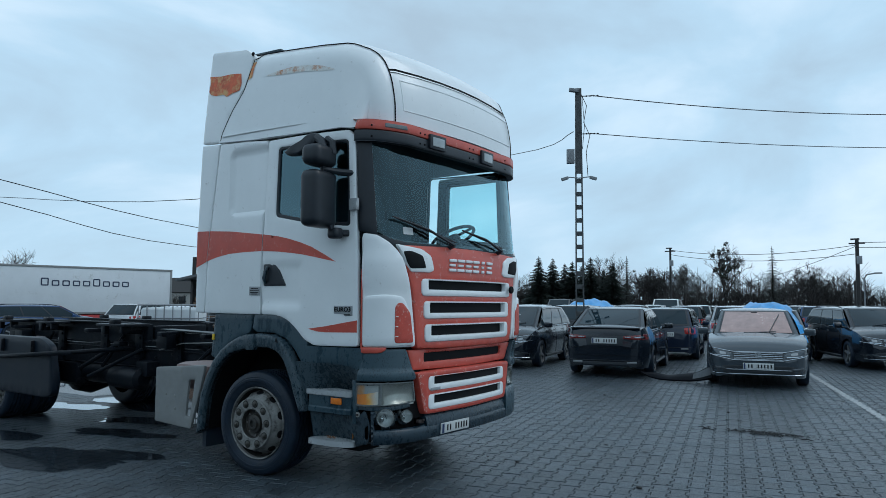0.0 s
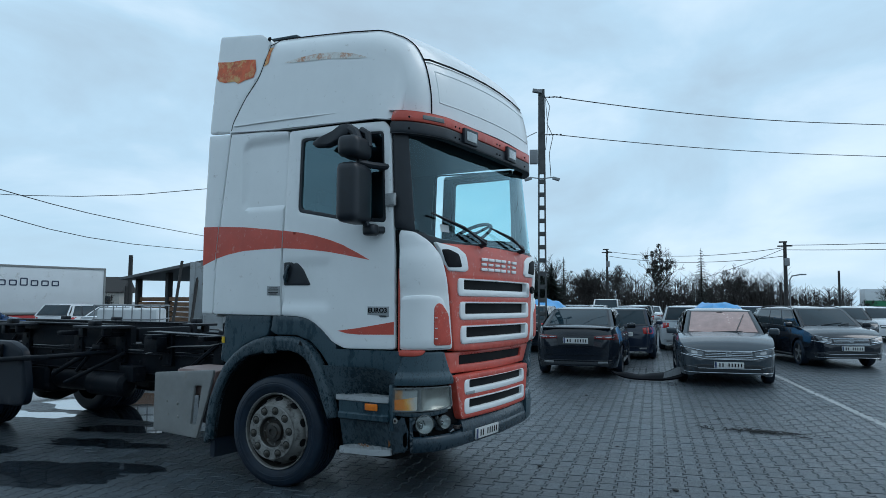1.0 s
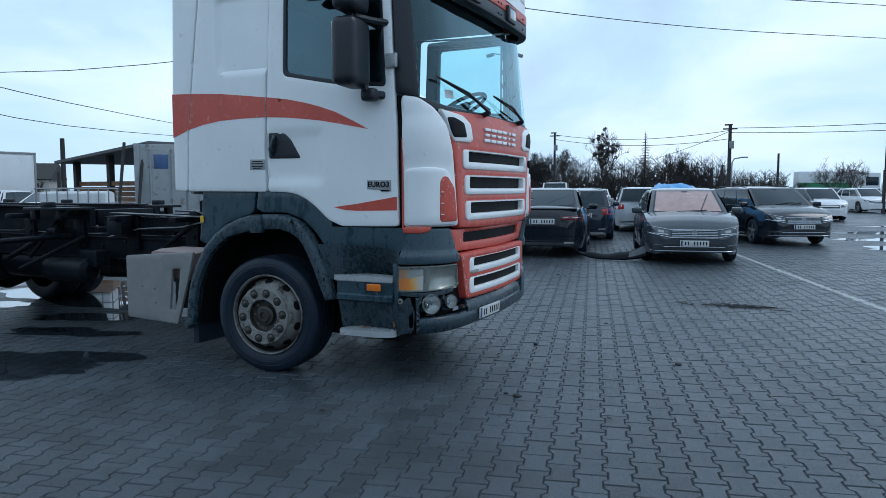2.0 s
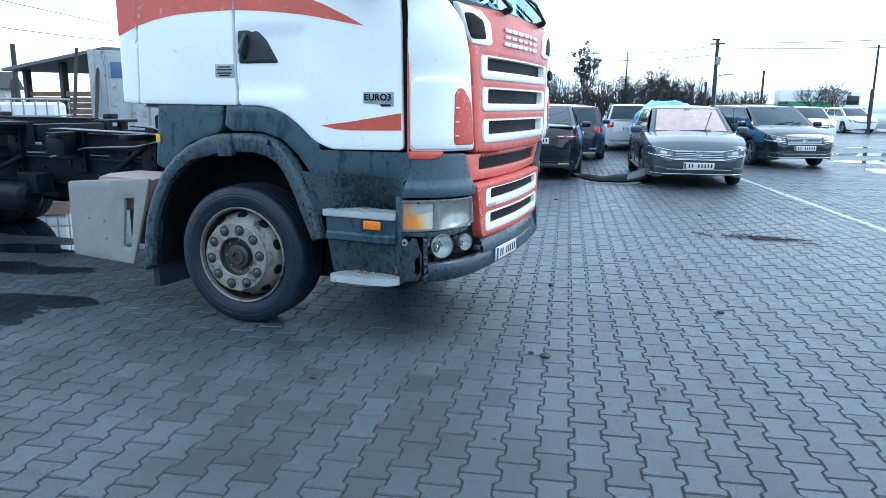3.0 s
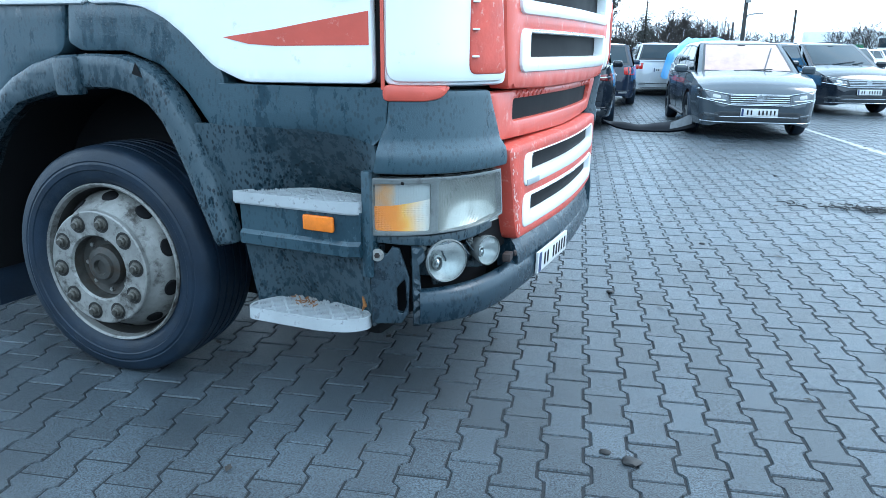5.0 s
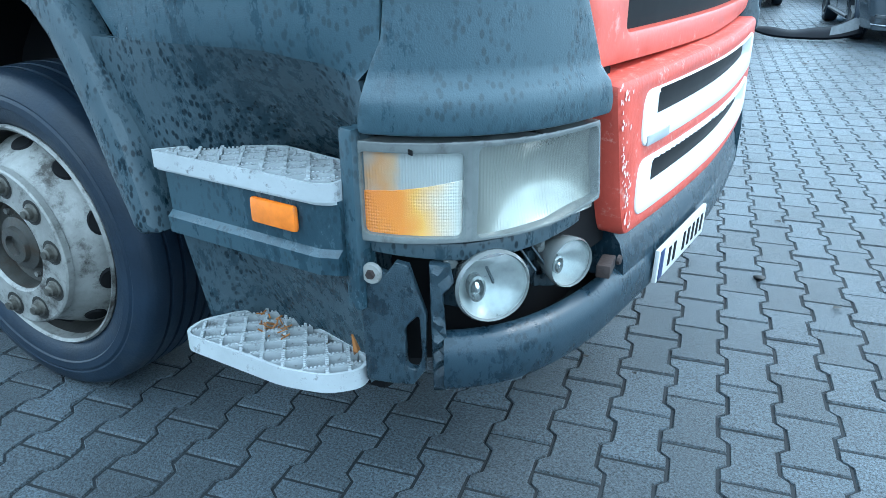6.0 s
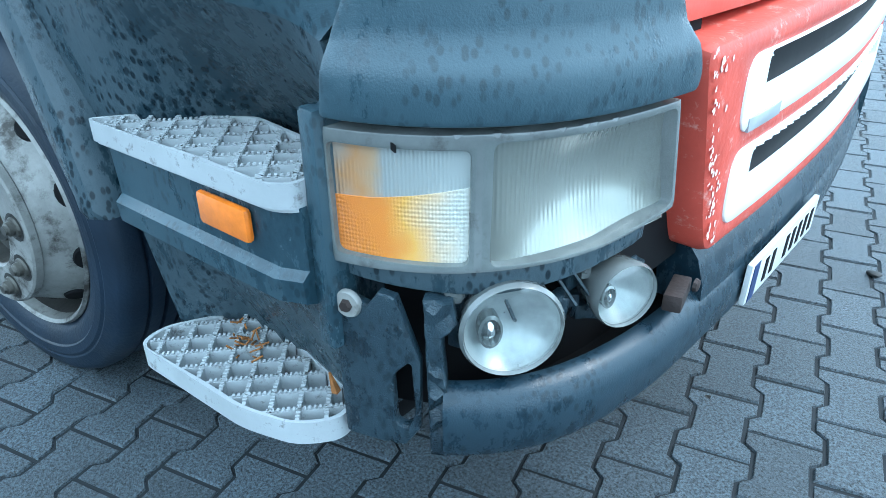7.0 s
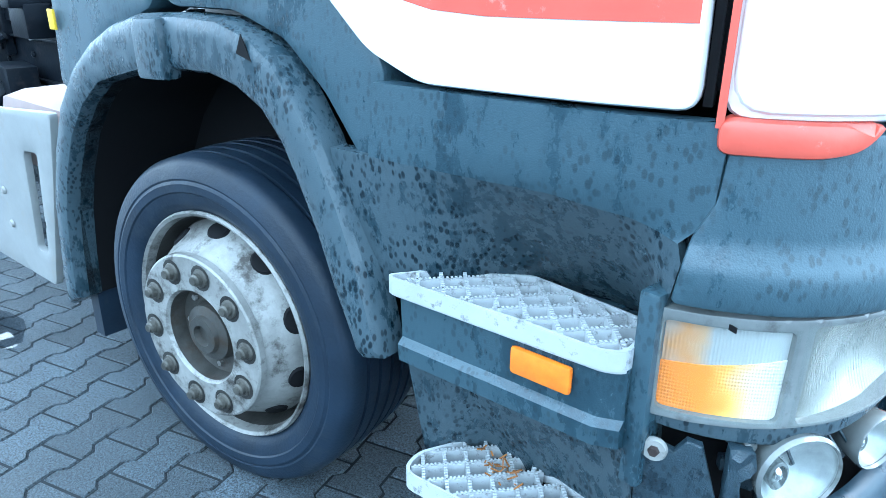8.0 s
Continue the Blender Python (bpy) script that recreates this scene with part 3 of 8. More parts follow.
def cab(m=1, lean_on=True):
    """The cab's outer surface; m = -1 for the far side."""
    def at(s, z):
        x, y = plan_at(abs(s))
        w = min(1, max(0, (x - 1.05) / 0.4))
        x += (lean(z) if lean_on else 0) * w
        y *= 1 - float(np.interp(z, [3.0, 3.4, 4.0], [0, .012, .04]))
        y *= (1 if s >= 0 else -1) * m
        # the front falls back towards the far side, the knocked bumper most
        x -= float(np.interp(z, [.95, 1.25], [.032, .011])) * max(0, y + .83) ** 2 * w
        return Vector((x, y, z))

    def fn(s, z):
        p = at(s, z)
        e = 0.01
        t = at(s + e, z) - at(s - e, z)
        nrm = Vector((-t.y, t.x, 0)) * m
        if nrm.length < 1e-9:
            nrm = Vector((1, 0, 0))
        nrm.normalize()
        return p, nrm
    return fn


def flat_side(y, m=1):
    """A vertical plane beside the truck."""
    return lambda x, z: (Vector((x, y * m, z)), Vector((0, -m, 0)))


truck = thing("truck", "white and red high-roof lorry with a bare dark chassis", "lorry")
NEAR, FAR = cab(1), cab(-1)


def panel(name, outline, material, parent=truck, m=1, r=0.012, thick=0.03, step=0.07, holes=(), relief=None, off=0.0, label="", rd=0.0, fn=None, smooth=30):
    o = rounded(outline, rd) if rd else outline
    f = fn or (NEAR if m == 1 else FAR)
    return part(name, skin(B(), o, f, thick, r, step, holes, relief, off), material, parent, label, smooth)


DOOR = [S(.05, 1.42), S(.04, 1.77), S(.06, 2.26), S(.10, 2.99), S(.5, 2.985), S(1.08, 2.965), S(1.15, 2.90), S(1.155, 2.1), S(1.165, 1.5), S(1.172, 1.175),
        S(.72, 1.17), S(.60, 1.215), S(.49, 1.31), S(.40, 1.37), S(.31, 1.405), S(.2, 1.42)]
WINDOW = rounded([S(.21, 2.29), S(.23, 2.91), S(1.06, 2.885), S(1.085, 2.16), S(.68, 2.20)], 0.04)
SLEEPER = [S(-.775, 1.425), S(-.75, 1.9), S(-.715, 2.21), S(-.60, 3.045), S(-.2, 3.025), S(.083, 2.995), S(.043, 2.26), S(.023, 1.77), S(.033, 1.42)]
DEFLECT_LOW = [S(-.92, 1.43), S(-.92, 2.2), S(-.885, 3.06), S(-.612, 3.045), S(-.727, 2.21), S(-.762, 1.9), S(-.787, 1.425)]
DEFLECT_TOP = [S(-.885, 3.075), S(-.612, 3.06), S(-.575, 3.16), S(-.46, 3.345), S(-.38, 3.44), S(-.30, 3.54), S(-.24, 3.68), S(-.17, 3.84), S(-.3, 3.93), S(-.81, 4.0), S(-.83, 3.98)]


def soft_box(x0, x1, z0, z1, w, depth):
    """A shallow recess with soft walls."""
    def d(s, z):
        x = plan_at(abs(s))[0]
        dx, dz, rr = min(x - x0, x1 - x), min(z - z0, z1 - z), .09
        if dx <= 0 or dz <= 0:
            return 0.0
        a = rr - math.hypot(max(0, rr - dx), max(0, rr - dz))
        return -depth * min(1, max(0, a / w))
    return d


def door_relief(s, z):
    x = plan_at(abs(s))[0]
    # scoop round the handle
    k = max(abs((x - .02) / .56), abs((z - 1.68) / .19)) if z < 1.87 else 9
    d = -.015 * min(1, max(0, (1 - k) / .12)) if x > .05 else 0
    # waist crease above the lower edge
    return d


for m in (1, -1):
    door = panel("door", DOOR, M_WHITE, m=m, holes=[WINDOW], step=0.035, relief=door_relief, rd=0.03)
    panel("sleeper_panel", SLEEPER, M_WHITE, m=m, step=0.03, relief=soft_box(-.44, .2, 2.33, 2.955, .035, .026), rd=0.02)
    panel("side_deflector", DEFLECT_LOW, M_WHITE, m=m, rd=0.015)
    panel("roof_deflector", DEFLECT_TOP, M_WHITE, m=m, rd=0.03)
    # dark body behind the seams
    panel("seam_backing", [S(-.78, 1.44), S(-.6, 3.0), S(1.14, 2.95), S(1.14, 1.2), S(.7, 1.2), S(.3, 1.43)], M_SEAM, m=m, off=-.065, r=0, step=.12, holes=[rounded([S(.17, 2.23), S(.19, 2.95), S(1.13, 2.93), S(1.135, 2.06), S(.68, 2.10)] if m == 1 else [S(.07, 1.5), S(.12, 2.97), S(1.12, 2.93), S(1.13, 1.5)], .04)])
    panel("window_frame", [S(.195, 2.275), S(.217, 2.925), S(1.072, 2.90), S(1.10, 2.145), S(.68, 2.186)], M_BLACK, door, m=m, off=-.008, r=.004, thick=.03, step=.06,
          holes=[rounded([S(.235, 2.315), S(.252, 2.89), S(1.04, 2.867), S(1.062, 2.19), S(.68, 2.228)], .04)], rd=.04)
    pane = panel("pane", [S(.225, 2.305), S(.243, 2.90), S(1.05, 2.875), S(1.072, 2.18), S(.68, 2.218)], G_SIDE if m == 1 else G_FAR, door, m=m, off=-.02, r=0, thick=0, step=.12, rd=.04, label="tinted side window")
    pane.visible_shadow = False
    panel("door_lining", [S(.05, 1.45), S(.10, 2.96), S(1.14, 2.92), S(1.15, 1.3), S(.6, 1.3)], M_FABRIC, door, m=m, off=-.04, r=0, thick=0.01, step=.12, holes=[rounded([S(.21, 2.28), S(.23, 2.92), S(1.09, 2.90), S(1.11, 2.13), S(.68, 2.17)], .04)])
    # red stripes
    panel("stripe", [S(.046, 1.99), S(.25, 1.977), S(.41, 1.96), S(.55, 1.943), S(.69, 1.918), S(.95, 1.868), S(.83, 1.93), S(.68, 2.0), S(.55, 2.043), S(.41, 2.08), S(.25, 2.113), S(.05, 2.14)], M_RED, door, m=m, off=.0015, r=0, thick=0, step=.035, relief=door_relief)
    panel("stripe", [S(-.757, 1.92), S(-.6, 1.955), S(-.42, 1.98), S(-.2, 1.989), S(.036, 1.99), S(.042, 2.14), S(-.2, 2.168), S(-.4, 2.19), S(-.722, 2.21)], M_RED, m=m, off=.0015, r=0, thick=0)
    panel("stripe", [S(-.919, 1.862), S(-.764, 1.915), S(-.73, 2.21), S(-.919, 2.215)], M_RED, m=m, off=.0015, r=0, thick=0)
    panel("stripe", [S(.65, 1.31), S(.75, 1.29), S(.85, 1.285), S(1.16, 1.29), S(1.16, 1.388), S(1.0, 1.36), S(.85, 1.335)], M_RED, door, m=m, off=.0015, r=0, thick=0, step=.04)

# the far door hangs a little open
far_door = [o for o in truck.children if o.name.startswith("door")][1]
far_door.matrix_world = Matrix.Translation((1.16, 1.24, 0)) @ pose(0, 0, 0, 0, 0, -8.5) @ Matrix.Translation((-1.16, -1.24, 0))

# door handle in its scoop
HANDLE = [S(.06, 1.675), S(.06, 1.87), S(.09, 1.88), S(.21, 1.865), S(.27, 1.81), S(.355, 1.675)]
door_n = [o for o in truck.children if o.name.startswith("door")][0]
hnd = panel("handle_cup", HANDLE, M_BLACK, door_n, off=-.006, r=.006, thick=.01, rd=.02, step=.05)
hb = B()
loft(hb, [[Vector((x, -1.252, z)) for x, z in ((.085, 1.70 + k), (.12, 1.72 + k), (.135, 1.80 + k), (.10, 1.85 + k * .2), (.08, 1.80 + k))] for k in (0, .004)])
tube(hb, [(.09, -1.236, 1.70), (.095, -1.262, 1.745), (.115, -1.262, 1.80), (.12, -1.24, 1.845)], .013, 8)
part("handle", hb, M_GRIME, hnd)
panel("badge", [S(-.12, 1.592), S(.028, 1.59), S(.028, 1.67), S(-.12, 1.672)], M_BADGE, off=.004, r=.002, thick=.004, label="small grey label plate")
lb = B()
for z, w in ((1.655, .10), (1.638, .12), (1.618, .11), (1.604, .08)):
    box(lb, (-.046, -1.2455, z), (w, .002, .007))
part("badge_print", lb, M_INK, truck, smooth=0)
panel("model_badge", [S(.935, 1.505), S(1.118, 1.505), S(1.118, 1.425), S(1.05, 1.42), S(1.03, 1.436), S(.935, 1.44)], M_BADGE, door_n, off=.003, r=.002, thick=.004, label="grey emissions badge with black frame")
t1 = part_mesh("badge_text", text_mesh("EURO3", .052, .002, .001, 1.05), M_INK, door_n, smooth=0)
t1.matrix_world = pose(1.026, -1.222, 1.474, 90, 0, 7.0)
t2 = B()
box(t2, (1.075, -1.216, 1.432), (.06, .003, .008), 0, rot("Z", 7))
part("badge_line", t2, M_INK, door_n, smooth=0)

# ---- truck: roof ----
PROFILE = catmull([(1.415, 3.03), (1.408, 3.2), (1.375, 3.38), (1.325, 3.52), (1.235, 3.66), (1.06, 3.765), (.75, 3.83), (.45, 3.865), (.1, 3.90), (-.3, 3.93), (-.62, 3.94)], 4)


def roof_ring(px, pz, width, m=1):
    """Half a section across the roof: crown, shoulder, side."""
    core = Vector((min(px, 0.95 + max(0, px - .95) * .45), 0, 3.024 - .035 * min(px, 1.2)))
    p = Vector((px, 0, pz))
    inward = (core - p).normalized()
    fronty = min(1, max(0, (px - 0.9) / 0.4))
    r = 0.24 - 0.02 * fronty
    yw = width
    out = []
    for y in (0, .3, .6, yw - r):
        c = (.05 - .022 * fronty) * (1 - (y / (yw - r)) ** 2)
        out.append(p - inward * c + Vector((-.075 * (y / yw) ** 2 * fronty, -y, 0)))
    for k in range(1, 8):
        a = math.pi / 2 * k / 7
        out.append(p + Vector((-.075 * fronty, 0, 0)) + inward * (r * (1 - math.cos(a))) + Vector((0, -(yw - r + r * math.sin(a)), 0)))
    side = out[-1].copy()
    for k in (.35, .7, 1.0):
        low_y = plan_at(s_x(core.x))[1]
        q = side.lerp(Vector((core.x, low_y, core.z)), k)
        q.y = -yw + (low_y + yw) * k
        out.append(q)
    return [Vector((v.x, v.y * m, v.z)) for v in out]


rings = [roof_ring(x, z, 1.20 if x < .9 else 1.20 - .09 * min(1, (x - .9) / .4)) for x, z in PROFILE]
full = [[Vector((v.x, -v.y, v.z)) for v in rg[:0:-1]] + rg for rg in rings]
roof_bm = loft(B(), full, False, False)
roof = part("roof", roof_bm, M_WHITE, truck, "tall white roof shell with scuffed rusty patches", 40)
# dark seam and joint band across the roof front, and the cap edge


def seam(ring_pts, r=.007):
    return tube(B(), ring_pts, r, 6)




def ring_at(rg, y):
    """Place on half a roof section at the given distance from the middle."""
    for a, c in zip(rg, rg[1:]):
        if -a.y <= y <= -c.y and c.y != a.y:
            return a.lerp(c, (y + a.y) / (a.y - c.y))
    return rg[6]


edge = [ring_at(rg, float(np.interp(q[0], [.8, 1.1, 1.3], [-rg[6].y, 1.05, .94]))) + Vector((.004, -.004, .005)) for rg, q in zip(rings[0:38], PROFILE)]
part("cap_seam", seam(edge, .0055), M_SEAM, roof)
part("cap_seam", seam([Vector((v.x, -v.y, v.z)) for v in edge], .0055), M_SEAM, roof)
bi = 11
strip = B()
row = [v for v in full[bi]]
row2 = [v for v in full[bi + 1]]
mid = [k for k in range(len(row)) if abs(row[k].y) < .96]
loft(strip, [[row[k] + Vector((.004, 0, .0)) for k in mid], [row[k].lerp(row2[k], .3) + Vector((-.004, 0, .002)) for k in mid], [row2[k] + Vector((.006, 0, .004)) for k in mid]], False, False)
part("roof_band", strip, M_SEAM, roof, "black joint strip", 30)


def plane_y(bm, outline, y, d):
    return prism(bm, outline, lambda a, b: Vector((a, y, b)), lambda a, b: Vector((a, y - d, b)))


# ---- truck: front ----
SCREEN = [F(-1.128, 2.12), F(-1.03, 2.06), F(-.885, 2.035), F(-.5, 2.03), F(0, 2.03), F(.5, 2.03), F(.885, 2.035), F(1.03, 2.06), F(1.128, 2.12), F(1.128, 2.9), F(0, 2.93), F(-1.128, 2.9)]
scr = panel("windscreen", SCREEN, G_SCREEN, off=-.015, r=0, thick=0, step=.1, label="wide windscreen glass")
scr.visible_shadow = False
for m in (1, -1):
    panel("pillar", [S(1.162, 2.12), S(1.162, 2.94), F(-1.115, 2.94), F(-1.115, 2.09), F(-1.14, 2.09)], M_BLACK, m=m, off=-.006, r=.01, thick=.05)
    panel("corner_panel", [S(1.199, 1.17), S(1.195, 2.06), S(1.21, 2.10), F(-1.12, 2.088), F(-1.03, 2.02), F(-.955, 1.94), F(-.908, 1.82), F(-.846, 1.62), F(-.79, 1.168)], M_WHITE, m=m, rd=.04, step=.05, r=.018,
          relief=lambda s, z: .012 * min(1, max(0, (1.93 - z) / .05)) * min(1, max(0, (z - 1.62) / .1)), thick=.05)
    cp = panel("corner_flap", [S(1.208, 1.18), S(1.208, 1.585), F(-1.08, 1.60), F(-.93, 1.585), F(-.868, 1.45), F(-.812, 1.18)], M_WHITE, m=m, rd=.05, r=.02, off=.016, step=.05, thick=.03)
    fl = panel("vent_flap", [F(-1.015, 1.205), F(-1.012, 1.50), F(-.985, 1.535), F(-.945, 1.53), F(-.875, 1.45), F(-.838, 1.205)], M_RED2, cp, m=m, rd=.03, r=.008, off=.022, thick=.02, label="chipped red vent flap")
    for z in (1.26, 1.34, 1.42):
        vb = B()
        p, nr = (NEAR if m == 1 else FAR)(s_y(-1.0), z)
        box(vb, p + nr * .024, (.022, .022, .006), .002, rot("Z", 35 * m))
        part("flap_bar", vb, M_WHITE, fl)
    panel("lower_reflector", [S(1.20, 1.125), S(1.20, 1.175), F(-1.06, 1.172), F(-1.085, 1.135), F(-1.12, 1.125)], M_RED, m=m, off=.012, r=.01, thick=.03, rd=.02, label="red strip under the corner panel")
    panel("corner_edge", [S(1.196, 1.16), S(1.206, 1.16), S(1.203, 1.80), S(1.195, 1.80)], M_RED, m=m, off=.006, r=0, thick=.012, step=.05, label="thin red edge of the corner panel")
    panel("pillar_seam", [S(1.173, 1.18), S(1.186, 1.18), S(1.183, 2.1), S(1.170, 2.1)], M_SEAM, m=m, off=-.03, r=0)
    panel("gap_filler", [S(1.14, 1.2), S(1.22, 1.2), S(1.22, 2.1), S(1.14, 2.1)], M_SEAM, m=m, off=-.05, r=0)
    panel("intake_frame", [F(-.948, 1.95), F(-.99, 2.015), F(-.93, 2.005), F(-.72, 1.985), F(-.61, 1.935), F(-.572, 1.81), F(-.62, 1.788), F(-.862, 1.788), F(-.905, 1.85)], M_WHITE, m=m, off=.012, r=.01, rd=.02, step=.05)
    panel("intake", [F(-.94, 1.955), F(-.86, 1.962), F(-.73, 1.93), F(-.685, 1.825), F(-.872, 1.815), F(-.91, 1.87)], M_INK, m=m, off=.0165, r=.004, rd=.02, thick=.01)

GR = [F(-.775, 1.152), F(-.4, 1.142), F(.4, 1.142), F(.775, 1.152), F(.833, 1.62), F(.892, 1.82), F(.94, 1.95), F(.97, 2.005), F(.5, 2.02), F(0, 2.025), F(-.5, 2.02), F(-.97, 2.005), F(-.94, 1.95), F(-.892, 1.82), F(-.833, 1.62)]


def slot(y, z0, z1):
    return [F(-y, z0), F(-y, z1), F(0, z1), F(y, z1), F(y, z0), F(0, z0)]


UPPER = [(.735, 1.59, 1.737, .645, 1.646, 1.724), (.705, 1.398, 1.547, .625, 1.447, 1.534), (.69, 1.203, 1.352, .605, 1.255, 1.339)]
grille = panel("grille", GR, M_RED, step=.06, r=.015, rd=.02, thick=.06, holes=[rounded(slot(w - .02, a + .015, b - .008), .03) for w, a, b, *_ in UPPER], label="red front grille panel")
for w, a, b, hw, ha, hb_ in UPPER:
    panel("slot_frame", slot(w, a, b), M_WHITE, grille, off=.012, r=.012, thick=.055, rd=.045, step=.05, holes=[rounded(slot(hw, ha, hb_), .012)], label="white slot surround")
    panel("slot_mesh", slot(hw + .06, ha - .03, hb_ + .03), M_INK, grille, off=-.034, r=0, thick=0, step=.1)
low = panel("lower_grille", [F(-.80, .975), F(-.865, 1.142), F(0, 1.14), F(.865, 1.142), F(.80, .975), F(0, .965)], M_RED, off=-.03, r=.01, rd=.015, step=.07, holes=[rounded(slot(.655, 1.035, 1.112), .02)], thick=.04, label="red lower grille strip")
panel("slot_mesh", slot(.69, 1.02, 1.13), M_INK, low, off=-.05, r=0, thick=0)
BG = [F(-.69, .605), F(-.722, .68), F(-.792, .955), F(-.4, .962), F(.4, .962), F(.805, .955), F(.735, .68), F(.70, .605), F(0, .6)]
LOWER = [(.655, .795, .918, .575, .846, .912), (.655, .64, .768, .575, .688, .756)]
bgr = panel("bumper_grille", BG, M_RED2, off=.018, r=.018, rd=.03, thick=.09, step=.05, holes=[rounded(slot(w - .02, a + .015, b - .01), .03) for w, a, b, *_ in LOWER], label="chipped red bumper grille")
for w, a, b, hw, ha, hb_ in LOWER:
    panel("slot_frame", slot(w, a, b), M_WHITE, bgr, off=.024, r=.01, thick=.04, rd=.045, step=.05, holes=[rounded(slot(hw, ha, hb_), .012)], label="white slot surround")
    panel("slot_mesh", slot(hw + .05, ha - .03, hb_ + .03), M_INK, bgr, off=-.004, r=0, thick=0, step=.1)
panel("slot_tag", [F(-.63, .80), F(-.50, .80), F(-.50, .822), F(-.63, .822)], M_BADGE, bgr, off=.028, r=.002, thick=.006, step=.05)
bk = panel("front_backing", [F(-1.0, .55), F(1.0, .55), F(1.0, 2.0), F(-1.0, 2.0)], M_SEAM, off=-.12, r=0, step=.15)
# raised silver blocks in place of the maker's mark
mk = B()
for k in range(6):
    y = -.31 + k * .124
    p, nr = NEAR(s_y(y), 1.865)
    w = .05 if k == 4 else .104
    turn = Matrix.Rotation(math.atan2(nr.y, nr.x), 3, "Z")
    for dz, hh in ((.043, .026), (0, .022), (-.043, .026)):
        box(mk, p + nr * .006 + Vector((0, .004 * (1 if dz > 0 else -1), dz)), (.016, w * (1 if dz else .8), hh), .006, turn)
part("maker_mark", mk, M_SILVER, grille, "row of raised silver shapes")
eb = B()
lathe(eb, [(.0, .012), (.03, .012), (.036, .006), (.036, -.01)], Matrix.Translation((1.487, .70, 1.665)) @ rot("Y", 90).to_4x4(), 20)
part("emblem", eb, M_INK, grille)
cowl = panel("cowl", [F(-1.10, 2.0), F(-1.14, 2.1), F(-.9, 2.045), F(0, 2.04), F(.9, 2.045), F(1.14, 2.1), F(1.10, 2.0), F(0, 2.0)], M_BLACK, off=-.02, r=.006, step=.08)

# wipers
for y0, y1, za, zb in ((-.32, -1.0, 2.04, 2.235), (.52, -.12, 2.04, 2.19)):
    wb = B()
    p0, p1 = NEAR(s_y(y0), za), NEAR(s_y(y1), zb)
    a, b = p0[0] + p0[1] * .05, p1[0] + p1[1] * .03
    tube(wb, [a, a.lerp(b, .5) + Vector((.03, 0, .015)), b], [.014, .011, .006], 6)
    q = NEAR(s_y(y0 + .06), za + .03)[0] + p0[1] * .03
    tube(wb, [b + Vector((0, -.02, .0)), b.lerp(q, .5) + Vector((.012, 0, -.005)), q], .008, 6)
    tube(wb, [a, a + Vector((-.06, 0, -.02))], .022, 8)
    part("wiper", wb, M_BLACK, truck)

# sun visor over the windscreen
VIS = cab(1, True)


def visor_fn(s, z):
    p, nr = VIS(s, 3.0)
    x, y = plan_at(abs(s))
    bulge = .03 + .085 * min(1, max(0, (1.2 - abs(y)) / .35))
    q = p + nr * bulge
    q.z = z - .03 * (1 - (y / 1.2) ** 2) * 0.6
    return q, nr


ends = s_x(1.15)
vis = panel("visor", [(-ends, 2.86), (ends, 2.86), (ends, 2.955), (-ends, 2.955)], M_BLACK, fn=visor_fn, r=.012, rd=.025, thick=.06, step=.06, label="black sun visor with a red upper band")
panel("visor_band", [(-ends, 2.958), (ends, 2.958), (ends - .04, 3.045), (-ends + .04, 3.045)], M_RED, vis, fn=visor_fn, r=.014, rd=.03, thick=.12, step=.06)
uv = B()
loft(uv, [[visor_fn(s, 2.862)[0] - Vector((0, 0, .004)) for s in np.linspace(-ends, ends, 40)], [NEAR(s, 2.93)[0] for s in np.linspace(-ends, ends, 40)]], False, False)
part("visor_underside", uv, M_BLACK, vis)
tv2 = B()
loft(tv2, [[visor_fn(s, 3.04)[0] for s in np.linspace(-ends, ends, 40)], [NEAR(s, 3.05)[0] - Vector((.03, 0, 0)) for s in np.linspace(-ends, ends, 40)]], False, False)
part("visor_top", tv2, M_RED, vis)
for y in (-.50, .30):
    p, nr = visor_fn(s_y(y), 2.945)
    turn = Matrix.Rotation(math.atan2(nr.y, nr.x), 3, "Z")
    fb = box(B(), p + nr * .0, (.05, .225, .13), .012, turn)
    fx = part("visor_lamp", fb, M_BLACK, vis, "small rectangular driving lamp")
    part("lens", box(B(), p + nr * .024, (.012, .165, .085), .01, turn), M_DIM, fx)
panel("marker_lamp", [(s_y(-1.04), 2.982), (s_y(-.86), 2.982), (s_y(-.87), 3.018), (s_y(-1.04), 3.018)], M_BEZEL, vis, fn=visor_fn, r=.004, rd=.01, off=.006, thick=.02, step=.03, label="grey marker lamp lens")
for y in (-1.12, -.72, -.66, 0, .06, .7):
    for z in (2.90, 2.99):
        p, nr = visor_fn(s_y(y), z)
        part("visor_screw", lathe(B(), [(0, .008), (.007, .006), (.009, 0)], Matrix.Translation(p) @ nr.to_track_quat("Z", "Y").to_matrix().to_4x4(), 8), M_SEAM, vis)

# plain unseen wall added on the walk's side to cut bright horizon reflections
M_WALLC = mat("added_grey_wall", (.07, .075, .08), .85, var=.2, scale=.8, dirt=(.04, .043, .04), dirt_amt=.25, dirt_scale=1.5, bump=.1, bump_scale=30)
wb_ = B()
box(wb_, (0, -26, 2.6), (120, .25, 5.2), .02)
tagged(part("wall_south", wb_, M_WALLC, None, "unseen plain grey wall added to cut horizon reflections", 0), category="wall", kind="structure")

